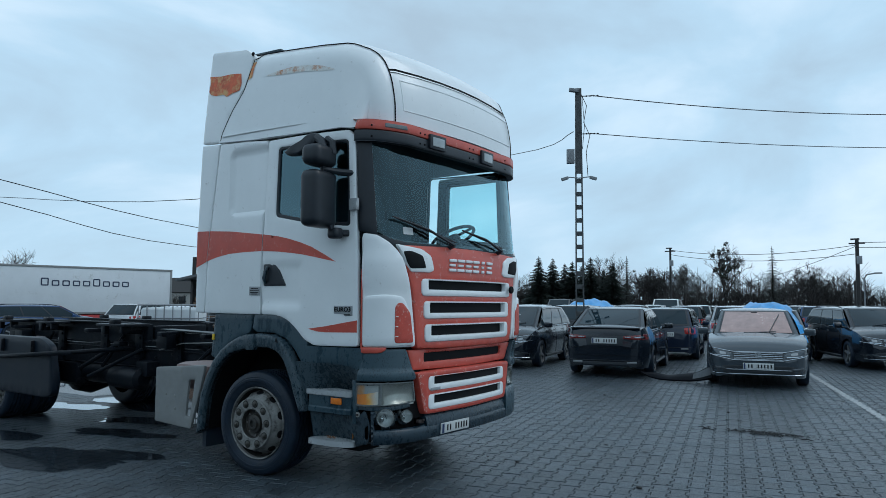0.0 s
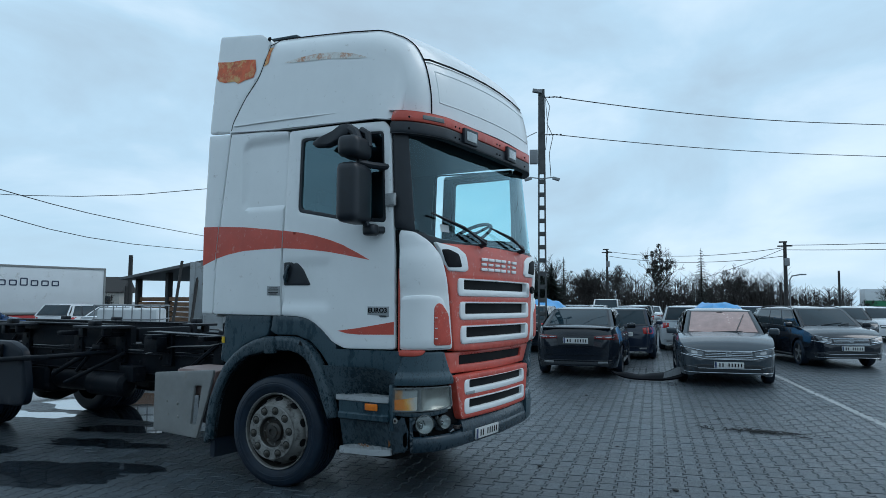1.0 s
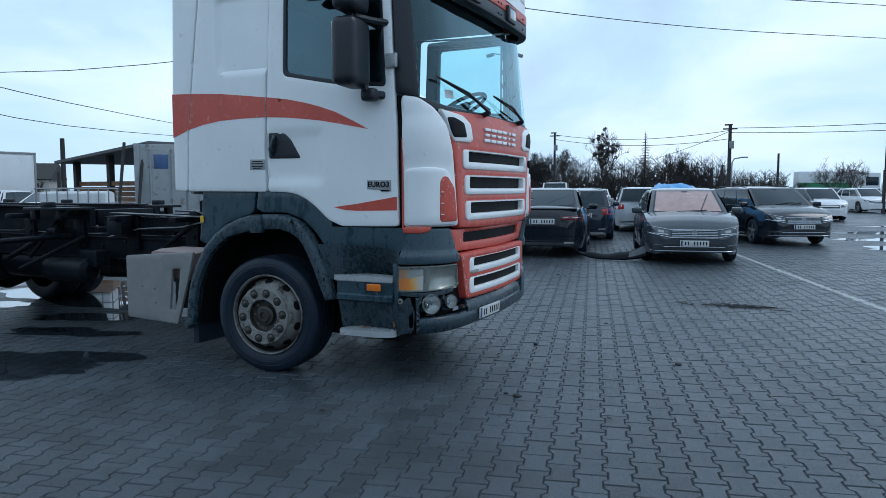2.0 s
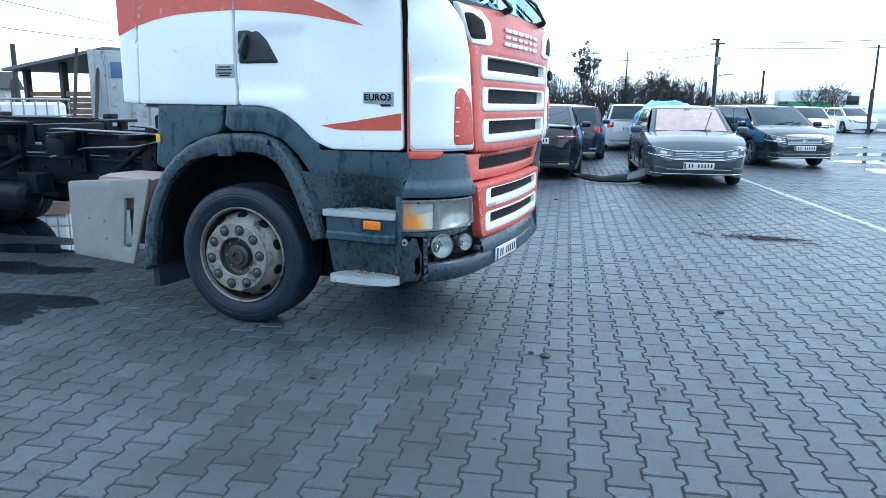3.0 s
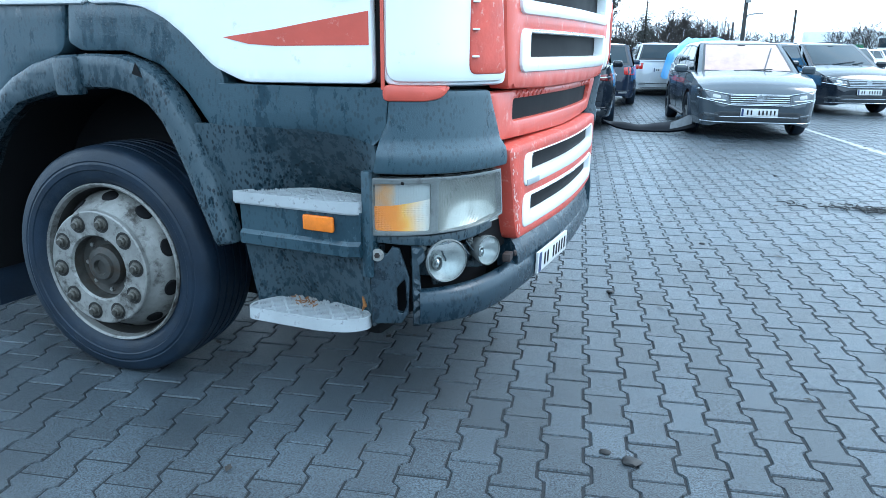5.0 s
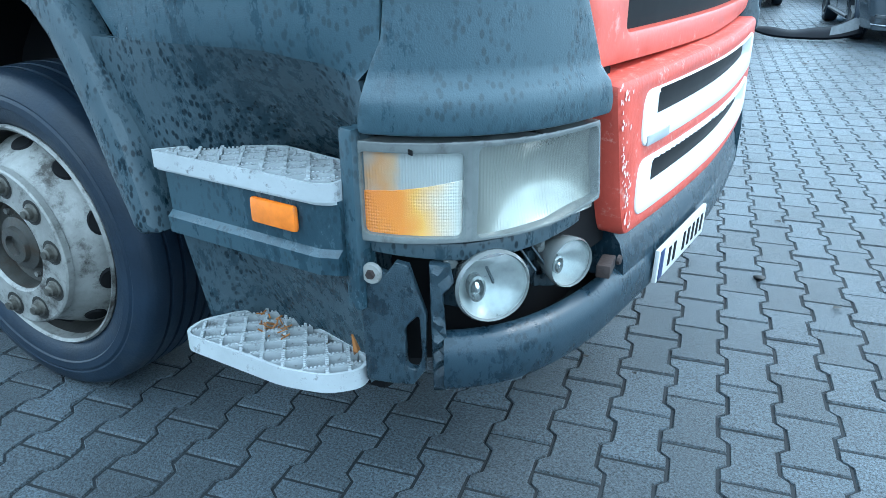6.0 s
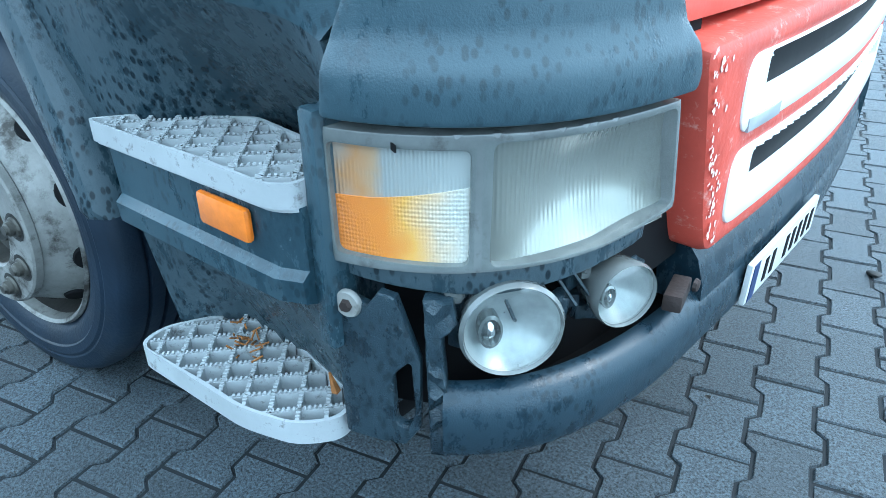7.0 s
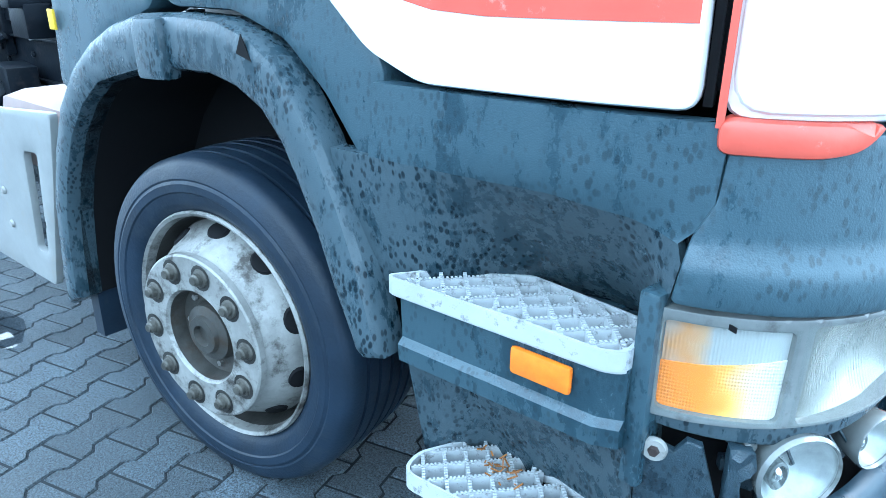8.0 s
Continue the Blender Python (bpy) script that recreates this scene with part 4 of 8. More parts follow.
# ---- truck: dark lower body ----
def cover_fn(m):
    f = cab(m)

    def fn(s, z):
        p, nr = f(s, z)
        k = float(np.interp(z, [.885, .90, .965, .995, 1.15], [.014, .025, .027, .009, .0]))
        return p + nr * k, nr
    return fn


for m in (1, -1):
    lampc = panel("lamp_cover", [S(1.172, .905), S(1.185, 1.0), S(1.211, 1.06), S(1.218, 1.16), F(-.90, 1.155), F(-.86, 1.05), F(-.815, .93), F(-.82, .905)], M_DARK, m=m, fn=cover_fn(m), rd=.012, r=.007, thick=.06, step=.02, label="slate plastic cover above the headlamp")


def side_dark(x, z):
    """Panel behind the steps: upright above, falling inwards behind the upper step."""
    d = float(np.interp(z, [.76, .82, 1.02, 1.05, 1.2], [.235, .175, .012, .0, .0]))
    w = float(np.interp(x, [.53, .66, .72, .80, .88, 1.0, 1.07, 1.12, 1.15, 1.168], [.12, .2, .34, .68, .95, 1, .88, .55, .2, 0]))
    y = plan_at(s_x(x))[1] + d * w - .002
    return Vector((x, y, z)), Vector((0, -1, 0))


def side_dark_far(x, z):
    p, n = side_dark(x, z)
    return Vector((p.x, -p.y, p.z)), -n


for m in (1, -1):
    f_ = side_dark if m == 1 else side_dark_far
    panel("side_panel", [(.62, 1.165), (1.2155, 1.165), (1.209, 1.03), (1.17, .99), (1.10, 1.012), (.97, 1.03), (.60, 1.03)], M_DARK, fn=f_, r=.0, thick=.04, step=.04, label="smooth slate plastic panel")
    panel("step_well", [(.50, 1.03), (.60, 1.03), (.97, 1.03), (1.10, 1.012), (1.17, .99), (1.178, .96), (1.168, .90), (1.150, .77), (.53, .77)], M_GRIME, smooth=60, fn=f_, r=.0, thick=.04, step=.03, label="grimy sloping panel behind the steps")

UPPER_DARK = [(-.06, 1.435), (.3, 1.415), (.45, 1.37), (.58, 1.26), (.632, 1.185), (.612, 1.04), (.585, .985), (.47, 1.125), (.36, 1.215), (.2, 1.262), (-.02, 1.26), (-.085, 1.29)]
REAR_DARK = [(-.64, 1.44), (-.085, 1.435), (-.115, 1.28), (-.14, 1.25), (-.37, 1.18), (-.60, .99), (-.69, 1.02)]
ARCH_O = [(-.82, .28), (-.80, .48), (-.765, .66), (-.69, .83), (-.60, .975), (-.48, 1.09), (-.36, 1.165), (-.24, 1.215), (-.12, 1.243), (.05, 1.252), (.20, 1.25), (.30, 1.225), (.37, 1.185), (.43, 1.115), (.48, 1.045), (.54, .93), (.59, .81), (.62, .71), (.638, .625)]
ARCH_I = [(.577, .608), (.560, .655), (.515, .75), (.475, .85), (.43, .94), (.38, 1.025), (.325, 1.08), (.25, 1.115), (.16, 1.132), (.02, 1.128), (-.12, 1.113), (-.24, 1.085), (-.34, 1.06), (-.45, .99), (-.55, .89), (-.63, .76), (-.685, .63), (-.715, .48), (-.73, .33)]
for m in (1, -1):
    panel("fender_top", UPPER_DARK, M_DARK, fn=flat_side(-1.225, m), rd=.02, r=.012, thick=.10, step=.05)
    panel("fender_rear", REAR_DARK, M_DARK, fn=flat_side(-1.215, m), rd=.02, r=.012, thick=.10, step=.05)
    arch = panel("wheel_arch", ARCH_O + ARCH_I, M_GRIME, fn=flat_side(-1.275, m), r=.026, thick=.06, step=.035, label="flared plastic wheel arch with water marks")
    ab = B()
    loft(ab, [[Vector((x, y * m, z)) for x, z in ARCH_I] for y in (-1.23, -.74)], False, False)
    part("arch_liner", ab, M_SEAM, arch)
    jb = B()
    box(jb, (-.04, -1.268 * m, 1.172), (.115, .05, .135), .014, rot("Y", -3))
    part("arch_joint", jb, M_GRIME, arch)
    fb = B()
    loft(fb, [[Vector((x, y * m, z)) for x, y, z in ((-.80, -1.20, zz), (-.80, -.80, zz), (-.745, -.80, zz), (-.745, -1.20, zz))] for zz in (.16, .30, .5)])
    part("mud_flap", fb, M_RUBBER, arch)
# torn corner on the arch, flat dark notch
nb = B()
plane_y(nb, [(.275, 1.188), (.295, 1.226), (.322, 1.176)], -1.2745, .002)
part("arch_notch", nb, M_SEAM, truck, smooth=0)
ys = B()
box(ys, (-.648, -1.224, 1.20), (.035, .008, .055), .003)
part("sticker", ys, M_YELLOW, truck, "small yellow sticker")


# ---- truck: steps ----
def grating(bm, outline, z, h, rim=.008, pitch=.062, bar=.0034):
    """Step tread: a rim and two families of slanted ribs."""
    o = np.array(outline)
    inn = inset(dense(outline, .02), rim)
    out = dense(outline, .02)
    n = min(len(inn), len(out))
    # rim wall
    ring_o = [[Vector((x, y, zz)) for x, y in out] for zz in (z - h, z)]
    loft(bm, ring_o, True, False)
    q = np.array([out[i] + (np.array([o[:, 0].mean(), o[:, 1].mean()]) - out[i]) / np.linalg.norm(np.array([o[:, 0].mean(), o[:, 1].mean()]) - out[i]) * rim for i in range(len(out))])
    loft(bm, [[Vector((x, y, z)) for x, y in out], [Vector((x, y, z)) for x, y in q], [Vector((x, y, z - h)) for x, y in q]], True, False)
    lo_, hi_ = o.min(0), o.max(0)
    for sg in (1, -1):
        d = np.array([math.cos(radians(47)), sg * math.sin(radians(47))])
        nv = np.array([-d[1], d[0]])
        c = (lo_ + hi_) / 2
        for k in range(-14, 15):
            base = c + nv * k * pitch * .72
            ts = np.linspace(-.5, .5, 400)
            pts = base + ts[:, None] * d
            ok = inside(pts, q)
            if ok.sum() < 6:
                continue
            a, b = pts[ok][0], pts[ok][-1]
            mid_, ln_ = (a + b) / 2, np.linalg.norm(b - a)
            box(bm, (mid_[0], mid_[1], z - h / 2), (ln_, bar * 2, h - .004), 0, rot("Z", math.degrees(math.atan2(d[1], d[0]))))
            for t in np.arange(.008, ln_ - .004, .0082):
                p = a + (b - a) * t / ln_
                box(bm, (p[0], p[1], z + .0002), (.0042, bar * 2, .0026), 0, rot("Z", math.degrees(math.atan2(d[1], d[0]))))
    return bm


UP_STEP = rounded([(.645, -1.251), (1.10, -1.240), (1.13, -1.222), (1.13, -1.15), (1.10, -1.10), (.86, -1.07), (.705, -1.165)], .02)
LO_STEP = rounded([(.715, -1.285), (1.00, -1.275), (1.10, -1.245), (1.145, -1.19), (1.13, -1.14), (.86, -1.08), (.77, -1.09), (.70, -1.225)], .03)
up = part("upper_step", grating(B(), UP_STEP, .812, .036), M_STEP, truck, "grey plastic upper step with diamond grating")
plate_b = B()
loft(plate_b, [[Vector((x, y + .006, z)) for x, y in UP_STEP] for z in (.770, .786)])
part("step_base", plate_b, M_STEP, up)
ls = part("lower_step", grating(B(), LO_STEP, .418, .042), M_STEP, truck, "grey plastic lower step with diamond grating and leaves")
# block below the upper step, with its ridge
sb = B()
loft(sb, [[Vector((x, y, z)) for x, y in ((.66, -1.20 - o), (.67, -1.238 - o), (1.09, -1.232 - o), (1.13, -1.215 - o), (1.13, -1.0), (.66, -1.0))] for z, o in ((.622, -.022), (.632, .003), (.668, .006), (.680, -.008), (.776, -.004))])
part("step_box", sb, M_DARK, truck, "slate plastic step housing")
lb2 = B()
loft(lb2, [[Vector((.685, -.90, .38)), Vector((.688, -1.18, .38)), Vector((.79, -1.086, .38)), Vector((.95, -1.095, .38)), Vector((1.10, -1.125, .38)), Vector((1.15, -1.17, .38)), Vector((1.16, -.90, .38))],
           [Vector((.655, -.90, .65)), Vector((.662, -1.215, .65)), Vector((.80, -1.20, .65)), Vector((.95, -1.20, .65)), Vector((1.09, -1.195, .65)), Vector((1.145, -1.19, .65)), Vector((1.16, -.90, .65))]])
part("step_recess", lb2, M_GRIME, truck)
bb = B()
box(bb, (1.148, -1.178, .735), (.036, .05, .35), .008, rot("Z", -8))
part("corner_post", bb, M_DARK, truck)
mk_l = B()
box(mk_l, (.988, -1.236, .733), (.118, .014, .052), .008)
part("side_marker", mk_l, M_AMBER, truck, "amber side marker lamp")
ub = B()
box(ub, (.9, -1.0, .36), (.5, .25, .06), .02)
part("step_under", ub, M_SEAM, truck)
# leaves and grit caught in the lower step
lf = B()
rnd = random.Random(4)
for k in range(26):
    x, y = rnd.gauss(.86, .03), rnd.gauss(-1.16, .02)
    tube(lf, [(x, y, .418), (x + rnd.uniform(-.02, .02), y + rnd.uniform(-.02, .02), .426)], .0018, 4)
tube(lf, [(1.10, -1.16, .426), (1.12, -1.175, .451), (1.115, -1.18, .486)], [.002, .008, .002], 5)
part("caught_leaves", lf, mat("dead_leaf", (.26, .10, .025), .8, var=.4, scale=30), ls, "brown dead leaves")

# ---- truck: headlamps ----
for m in (1, -1):
    z0, z1 = .708, .888
    frame_o = [S(1.16, z0 - .006), S(1.158, z1), F(-1.10, z1 + .004), F(-.822, z1 + .002), F(-.80, z0 + .02), F(-.95, z0 + .004), F(-1.10, z0)]
    ind_h = [S(1.168, z0 + .010), S(1.166, z1 - .018), F(-1.109, z1 - .016), F(-1.111, z0 + .010)]
    lamp_h = [F(-1.092, z0 + .008), F(-1.090, z1 - .008), F(-.828, z1 - .008), F(-.810, z0 + .027), F(-.95, z0 + .010)]
    hl = panel("headlamp", frame_o, M_BEZEL, m=m, off=.004, r=.002, thick=.10, step=.016, holes=[rounded(ind_h, .012), rounded(lamp_h, .012)], label="hazed headlamp unit with amber indicator")
    fn = NEAR if m == 1 else FAR
    g = panel("lens", [F(-1.10, z0 + .004), F(-1.10, z1 - .004), F(-.826, z1 - .004), F(-.808, z0 + .023), F(-.95, z0 + .006)], G_LENS, hl, m=m, off=.0055, r=0, thick=0, step=.03, label="clear ribbed lens")
    g.visible_shadow = False
    g2 = panel("indicator_lens", [S(1.164, z0 + .006), S(1.162, z1 - .014), F(-1.105, z1 - .012), F(-1.107, z0 + .006)], G_LENS, hl, m=m, off=.0055, r=0, thick=0, step=.03)
    g2.visible_shadow = False
    panel("amber_part", [S(1.164, z0 + .006), S(1.163, z0 + .088), S(1.22, z0 + .092), S(1.27, z0 + .100), F(-1.107, z0 + .114), F(-1.107, z0 + .006)], M_AMBERS, hl, m=m, off=-.006, r=0, thick=.004, step=.02, label="amber indicator glass with its pale end painted in")
    panel("clear_part", [S(1.164, z0 + .080), S(1.163, z1 - .012), F(-1.107, z1 - .01), F(-1.107, z0 + .104), S(1.27, z0 + .090), S(1.22, z0 + .082)], M_CLEAR, hl, m=m, off=-.008, r=0, thick=.004, step=.02, label="clear ribbed upper lens")
    panel("reflector", [S(1.165, z0), S(1.163, z1), F(-1.12, z1), F(-1.12, z0)], M_SOFT, hl, m=m, off=-.03, r=0, thick=0, step=.03)
    zc, yc = .80, -.95
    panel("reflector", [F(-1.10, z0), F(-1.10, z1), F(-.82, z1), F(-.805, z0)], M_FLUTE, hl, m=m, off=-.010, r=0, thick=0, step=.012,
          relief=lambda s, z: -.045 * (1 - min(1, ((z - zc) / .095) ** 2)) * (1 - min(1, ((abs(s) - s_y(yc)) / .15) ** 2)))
    hb2 = B()
    p, nr = fn(s_x(1.255), z1 - .013)
    box(hb2, p + nr * .0085, (.014, .002, .009), 0, rot("Z", -25))
    part("frame_hole", hb2, M_SEAM, hl)
    # lip under the lamp
    panel("lamp_lip", [S(1.165, .675), S(1.165, .702), F(-1.10, .700), F(-.95, .708), F(-.835, .725), F(-.84, .685), F(-.95, .672), F(-1.08, .662)], M_GRIME, m=m, off=-.012, r=.006, thick=.06, step=.04)

# fog lamps and the bared brackets of the near front corner
for (x, y, z, r, yaw) in ((1.365, -1.062, .612, .072, -40), (1.440, -.888, .614, .052, -27)):
    M = Matrix.Translation((x, y, z)) @ rot("Z", yaw).to_4x4() @ rot("Y", 90).to_4x4() @ rot("X", 0).to_4x4()
    fg = part("fog_lamp", lathe(B(), [(r * .6, -.07), (r * .86, -.045), (r, -.008), (r * 1.03, .004), (r * .97, .012), (r * .93, .006)], M, 40, False), M_BEZEL, truck, "round fog lamp with a silver rim")
    part("bowl", lathe(B(), [(r * .95, .004), (r * .78, -.018), (r * .4, -.034), (.001, -.04)], M, 36, False), M_BOWL, fg)
    ln2 = part("lens", lathe(B(), [(r * .94, .004), (r * .7, .010), (r * .35, .013), (.001, .014)], M, 28, False), G_LENS, fg)
    ln2.visible_shadow = False
    cb = B()
    Me = M @ Matrix.Translation((r * .10, -r * .38, -.006)) @ Matrix.Diagonal((1.25, .8, 1, 1))
    lathe(cb, [(r * .30, -.02), (r * .30, 0), (r * .24, .002), (r * .2, -.008)], Me, 20, False)
    eye = part("projector_ring", cb, M_DIM, fg, "dim projector ring inside the lamp")
    part("bulb", lathe(B(), [(r * .2, -.008), (r * .1, .002), (.001, .004)], Me, 16, False), M_CHROME, eye)
    q = Vector((x, y, z))
    n3 = M.to_3x3() @ Vector((0, 0, 1))
    for k in range(9):
        a = rnd.uniform(0, 6.28)
        d = M.to_3x3() @ Vector((math.cos(a), math.sin(a), 0))
        part("lamp_mount", box(B(), q + d * r * 1.18 - n3 * .06, (.03, .02, .025), .004, rot("Z", rnd.uniform(0, 90))), M_BRACKET, fg)
    tab = B()
    box(tab, q + Vector((-.062, -.042, .045)) * (r / .072) - n3 * .012, (.022, .018, .026), .005, rot("Z", yaw))
    tube(tab, [q + Vector((-.07, -.05, .055)) * (r / .072), q + Vector((-.055, -.036, .04)) * (r / .072) - n3 * .012], .007, 8)
    part("adjuster", tab, M_BEZEL, fg)


BR1 = [S(1.155, .40), S(1.15, .655), S(1.205, .64), S(1.222, .665), S(1.245, .66), S(1.275, .56), S(1.272, .44), S(1.25, .405)]
BR_HOLE = rounded([S(1.238, .445), S(1.236, .53), S(1.262, .56), S(1.266, .47), S(1.258, .44)], .012)
br1 = panel("side_bracket", BR1, M_BRACKET, off=.0, r=.004, thick=.012, step=.02, holes=[BR_HOLE], label="bent dark metal bracket with a bolt")
br2 = panel("lamp_bracket", [S(1.285, .395), S(1.28, .665), F(-1.124, .66), F(-1.120, .63), F(-1.132, .605), F(-1.128, .50), F(-1.122, .40)], M_BRACKET, off=.004, r=.004, thick=.02, step=.02, label="rough dark lamp bracket",
            relief=lambda s, z: .006 * math.sin(z * 140) * math.sin(s * 170))
bo = B()
p, nr = NEAR(s_x(1.177), .637)
Mb = Matrix.Translation(p) @ nr.to_track_quat("Z", "Y").to_matrix().to_4x4()
lathe(bo, [(.010, .005), (.019, .005), (.021, .002), (.021, -.004)], Mb, 24)
part("washer", bo, M_STEEL, br1)
b3 = B()
lathe(b3, [(0, .012), (.008, .012), (.010, .005)], Mb, 6)
part("bolt", b3, M_RUST, br1)
ir = B()
p, nr = NEAR(s_y(-.745), .545)
box(ir, p + nr * .004 + Vector((0, 0, .012)), (.03, .10, .028), .004, rot("Z", 14) @ rot("X", -8))
lathe(ir, [(0, .008), (.010, .006), (.012, 0)], Matrix.Translation(p + nr * .02 + Vector((0, .03, .02))) @ rot("Y", 90).to_4x4(), 8)
part("bumper_bracket", ir, M_RUST, truck, "rusty bumper bracket")
# black sheet that stands in for the shade behind the fog lamps
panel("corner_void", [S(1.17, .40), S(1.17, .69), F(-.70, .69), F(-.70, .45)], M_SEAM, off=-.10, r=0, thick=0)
cl = B()
for k in range(46):
    s = s_y(-.80) + (s_x(1.30) - s_y(-.80)) * rnd.random()
    p, nr = NEAR(s, rnd.uniform(.55, .68))
    box(cl, p - nr * rnd.uniform(.05, .09), (rnd.uniform(.01, .04), rnd.uniform(.01, .03), rnd.uniform(.01, .05)), .003, rot("Z", rnd.uniform(0, 90)))
for k in range(5):
    p, nr = NEAR(s_y(-.95 - .03 * k), .60)
    tube(cl, [p - nr * .05 + Vector((0, 0, .05)), p - nr * .02 + Vector((.0, .02, .01)), p - nr * .05 + Vector((0, .05, -.04))], .003, 5)
part("lamp_clutter", cl, M_BRACKET, truck, "dark brackets and cables behind the fog lamps")


# bumper bar swept round the front
def sweep(s0, s1, prof, n=60):
    rg = []
    for s in np.linspace(s0, s1, n):
        p, nr = NEAR(s, .5)
        rg.append([Vector((p.x, p.y, 0)) + nr * o + Vector((0, 0, z)) for o, z in prof])
    return loft(B(), rg)


bump = part("bumper", sweep(s_x(1.302), s_y(.72), [(-.055, .417), (-.012, .400), (.008, .404), (.018, .424), (.020, .474), (.013, .503), (-.006, .520), (-.022, .518), (-.008, .506), (.004, .496), (.008, .472), (.006, .432), (.000, .420), (-.055, .428)]), M_BUMPER, truck, "slate plastic bumper, near corner missing", 50)
# added black sheet that keeps the hollow behind the bumper dark
part("bumper_tray", sweep(s_x(1.29), s_y(.70), [(-.002, .441), (-.002, .447), (-.26, .447), (-.26, .441)]), M_SEAM, bump, smooth=0)
part("bumper_top", sweep(s_y(-.66), s_y(.72), [(.012, .500), (.010, .535), (-.004, .580), (-.03, .612), (-.08, .612), (-.07, .49)], 40), M_BUMPER, bump, "", 50)
part("bumper_corner", sweep(s_y(.725), -s_x(1.1), [(-.08, .42), (.0, .402), (.020, .43), (.024, .56), (.016, .68), (-.008, .71), (-.08, .715)]), M_DARK, bump, "bumper end piece", 50)
p, nr = NEAR(s_y(-.285), .472)
turn = Matrix.Rotation(math.atan2(nr.y, nr.x), 3, "Z")


def number_plate(parent, place, turn, w=.52, h=.114, chars=(1, 1, 0, 1, 1, 1, 1, 1), sunk=0.0):
    pl = part("number_plate", box(B(), place, (.012, w, h), .004, turn), M_PLATE, parent, "white number plate with dark bars")
    x = turn @ Vector((1, 0, 0))
    yv = turn @ Vector((0, 1, 0))
    part("plate_band", box(B(), place + x * .0065 - yv * (w / 2 - .026), (.002, .03, h * .90), 0, turn), M_BLUE, pl, smooth=0)
    n = len(chars)
    for k, c in enumerate(chars):
        if c:
            yy = -w / 2 + .07 + (w - .09) * (k + .5) / n
            part("plate_bar", box(B(), place + x * .0065 + yv * yy, (.002, .043 * w, h * .58), 0, turn), M_INK, pl, smooth=0)
    return pl


number_plate(bump, p + nr * .026 + Vector((0, 0, -.004)), turn @ rot("Y", 2), .42, .088)


# ---- truck: wheels ----
# Grimy dark steel that also paints the rim well's deep shade.
M_WELL = mat("grimy_shade_steel", (.022, .021, .019), .6, metal=.2, var=.5, scale=14, bump=.15)
M_NUT = mat("greasy_nut", (.075, .07, .06), .4, metal=.4, var=.4, scale=40, bump=.1)


def truck_wheel(x, y, m, front=True, steer=0.0):
    """A lorry wheel; m = 1 faces the near side."""
    z = .458
    Mw = Matrix.Translation((x, y * m, z)) @ rot("Z", steer).to_4x4() @ rot("X", 90 if m == 1 else -90).to_4x4()
    R_, w = .462, .15
    tread = []
    for h in (-.088, -.044, 0, .044, .088):
        tread += [(R_ - abs(h) * .04, h - .006), (R_ - .014, h - .005), (R_ - .014, h + .005), (R_ - abs(h) * .04, h + .006)]
    wh = part("wheel", lathe(B(), [(.30, -w), (.39, -w - .012), (.435, -w), (.449, -w * .93), (.456, -w * .86)] + tread + [
        (.456, w * .86), (.451, w * .92), (.444, w * .99), (.434, w + .005), (.405, w + .014), (.400, w + .0125), (.392, w + .0165), (.372, w + .016), (.368, w + .012), (.345, w + .008), (.33, w - .001), (.318, w - .012), (.308, w - .02)], Mw, 96, False), M_RUBBER, truck, "worn lorry tyre on a rusty steel rim", 28)
    d = .062 if front else -.10
    Mw = Mw @ Matrix.Diagonal((1.055, 1.055, 1, 1))
    zf = w + d
    rim = part("rim", lathe(B(), [(.297, w - .03), (.302, w - .006), (.297, w + .002), (.289, w - .004), (.284, w - .03)], Mw, 64, False), M_STEEL, wh, "dirty grey steel rim", 30)
    part("rim_well", lathe(B(), [(.284, w - .03), (.278, w - .075), (.272, w - .085), (.266, w - .07)], Mw, 64, False), M_WELL, rim, "grimy rim well painted darker for its deep shade")
    part("rim_disc", lathe(B(), [(.266, w - .07), (.2185, zf - .042), (.211, zf - .030), (.2085, zf - .024), (.2135, zf - .020), (.212, zf - .004), (.207, zf), (.124, zf), (.118, zf - .010)], Mw, 64, False), M_STEEL, rim, smooth=30)
    for k in range(10):
        hl_ = B()
        a = 2 * math.pi * (k + .5) / 10
        t = .36
        rr, hh = .266 + (.2185 - .266) * t, (w - .07) + (zf - .042 - w + .07) * t
        c = Vector((math.cos(a) * rr, math.sin(a) * rr, hh))
        nrm = Vector((math.cos(a) * (zf - w + .028), math.sin(a) * (zf - w + .028), .0475)).normalized()
        q = Mw @ (Matrix.Translation(c) @ nrm.to_track_quat("Z", "Y").to_matrix().to_4x4())
        lathe(hl_, [(.0, .0045), (.029, .0045), (.034, -.002)], q @ Matrix.Diagonal((1.0, .86, 1, 1)), 16)
        part("hand_hole", hl_, M_SEAM, rim)
    for k in range(10):
        a = 2 * math.pi * k / 10 + .1
        c = Vector((math.cos(a) * .171, math.sin(a) * .171, w + d))
        q = Mw @ Matrix.Translation(c)
        nb_ = lathe(B(), [(.024, 0), (.022, .006), (.0165, .008), (.0155, .018), (.011, .021), (.010, .026), (0, .026)], q, 12)
        part("wheel_nut", nb_, M_NUT, rim)
        part("nut_seat", lathe(B(), [(.0325, .0012), (.02, .0014)], q, 14, False), M_WELL, rim)
    hub = B()
    lathe(hub, [(.121, zf - .008), (.116, zf - .055), (.098, zf - .062), (.078, zf - .060), (.072, zf - .030), (.050, zf - .022), (.046, zf - .010), (.028, zf - .008), (.024, zf - .024), (0, zf - .024)], Mw, 40, False)
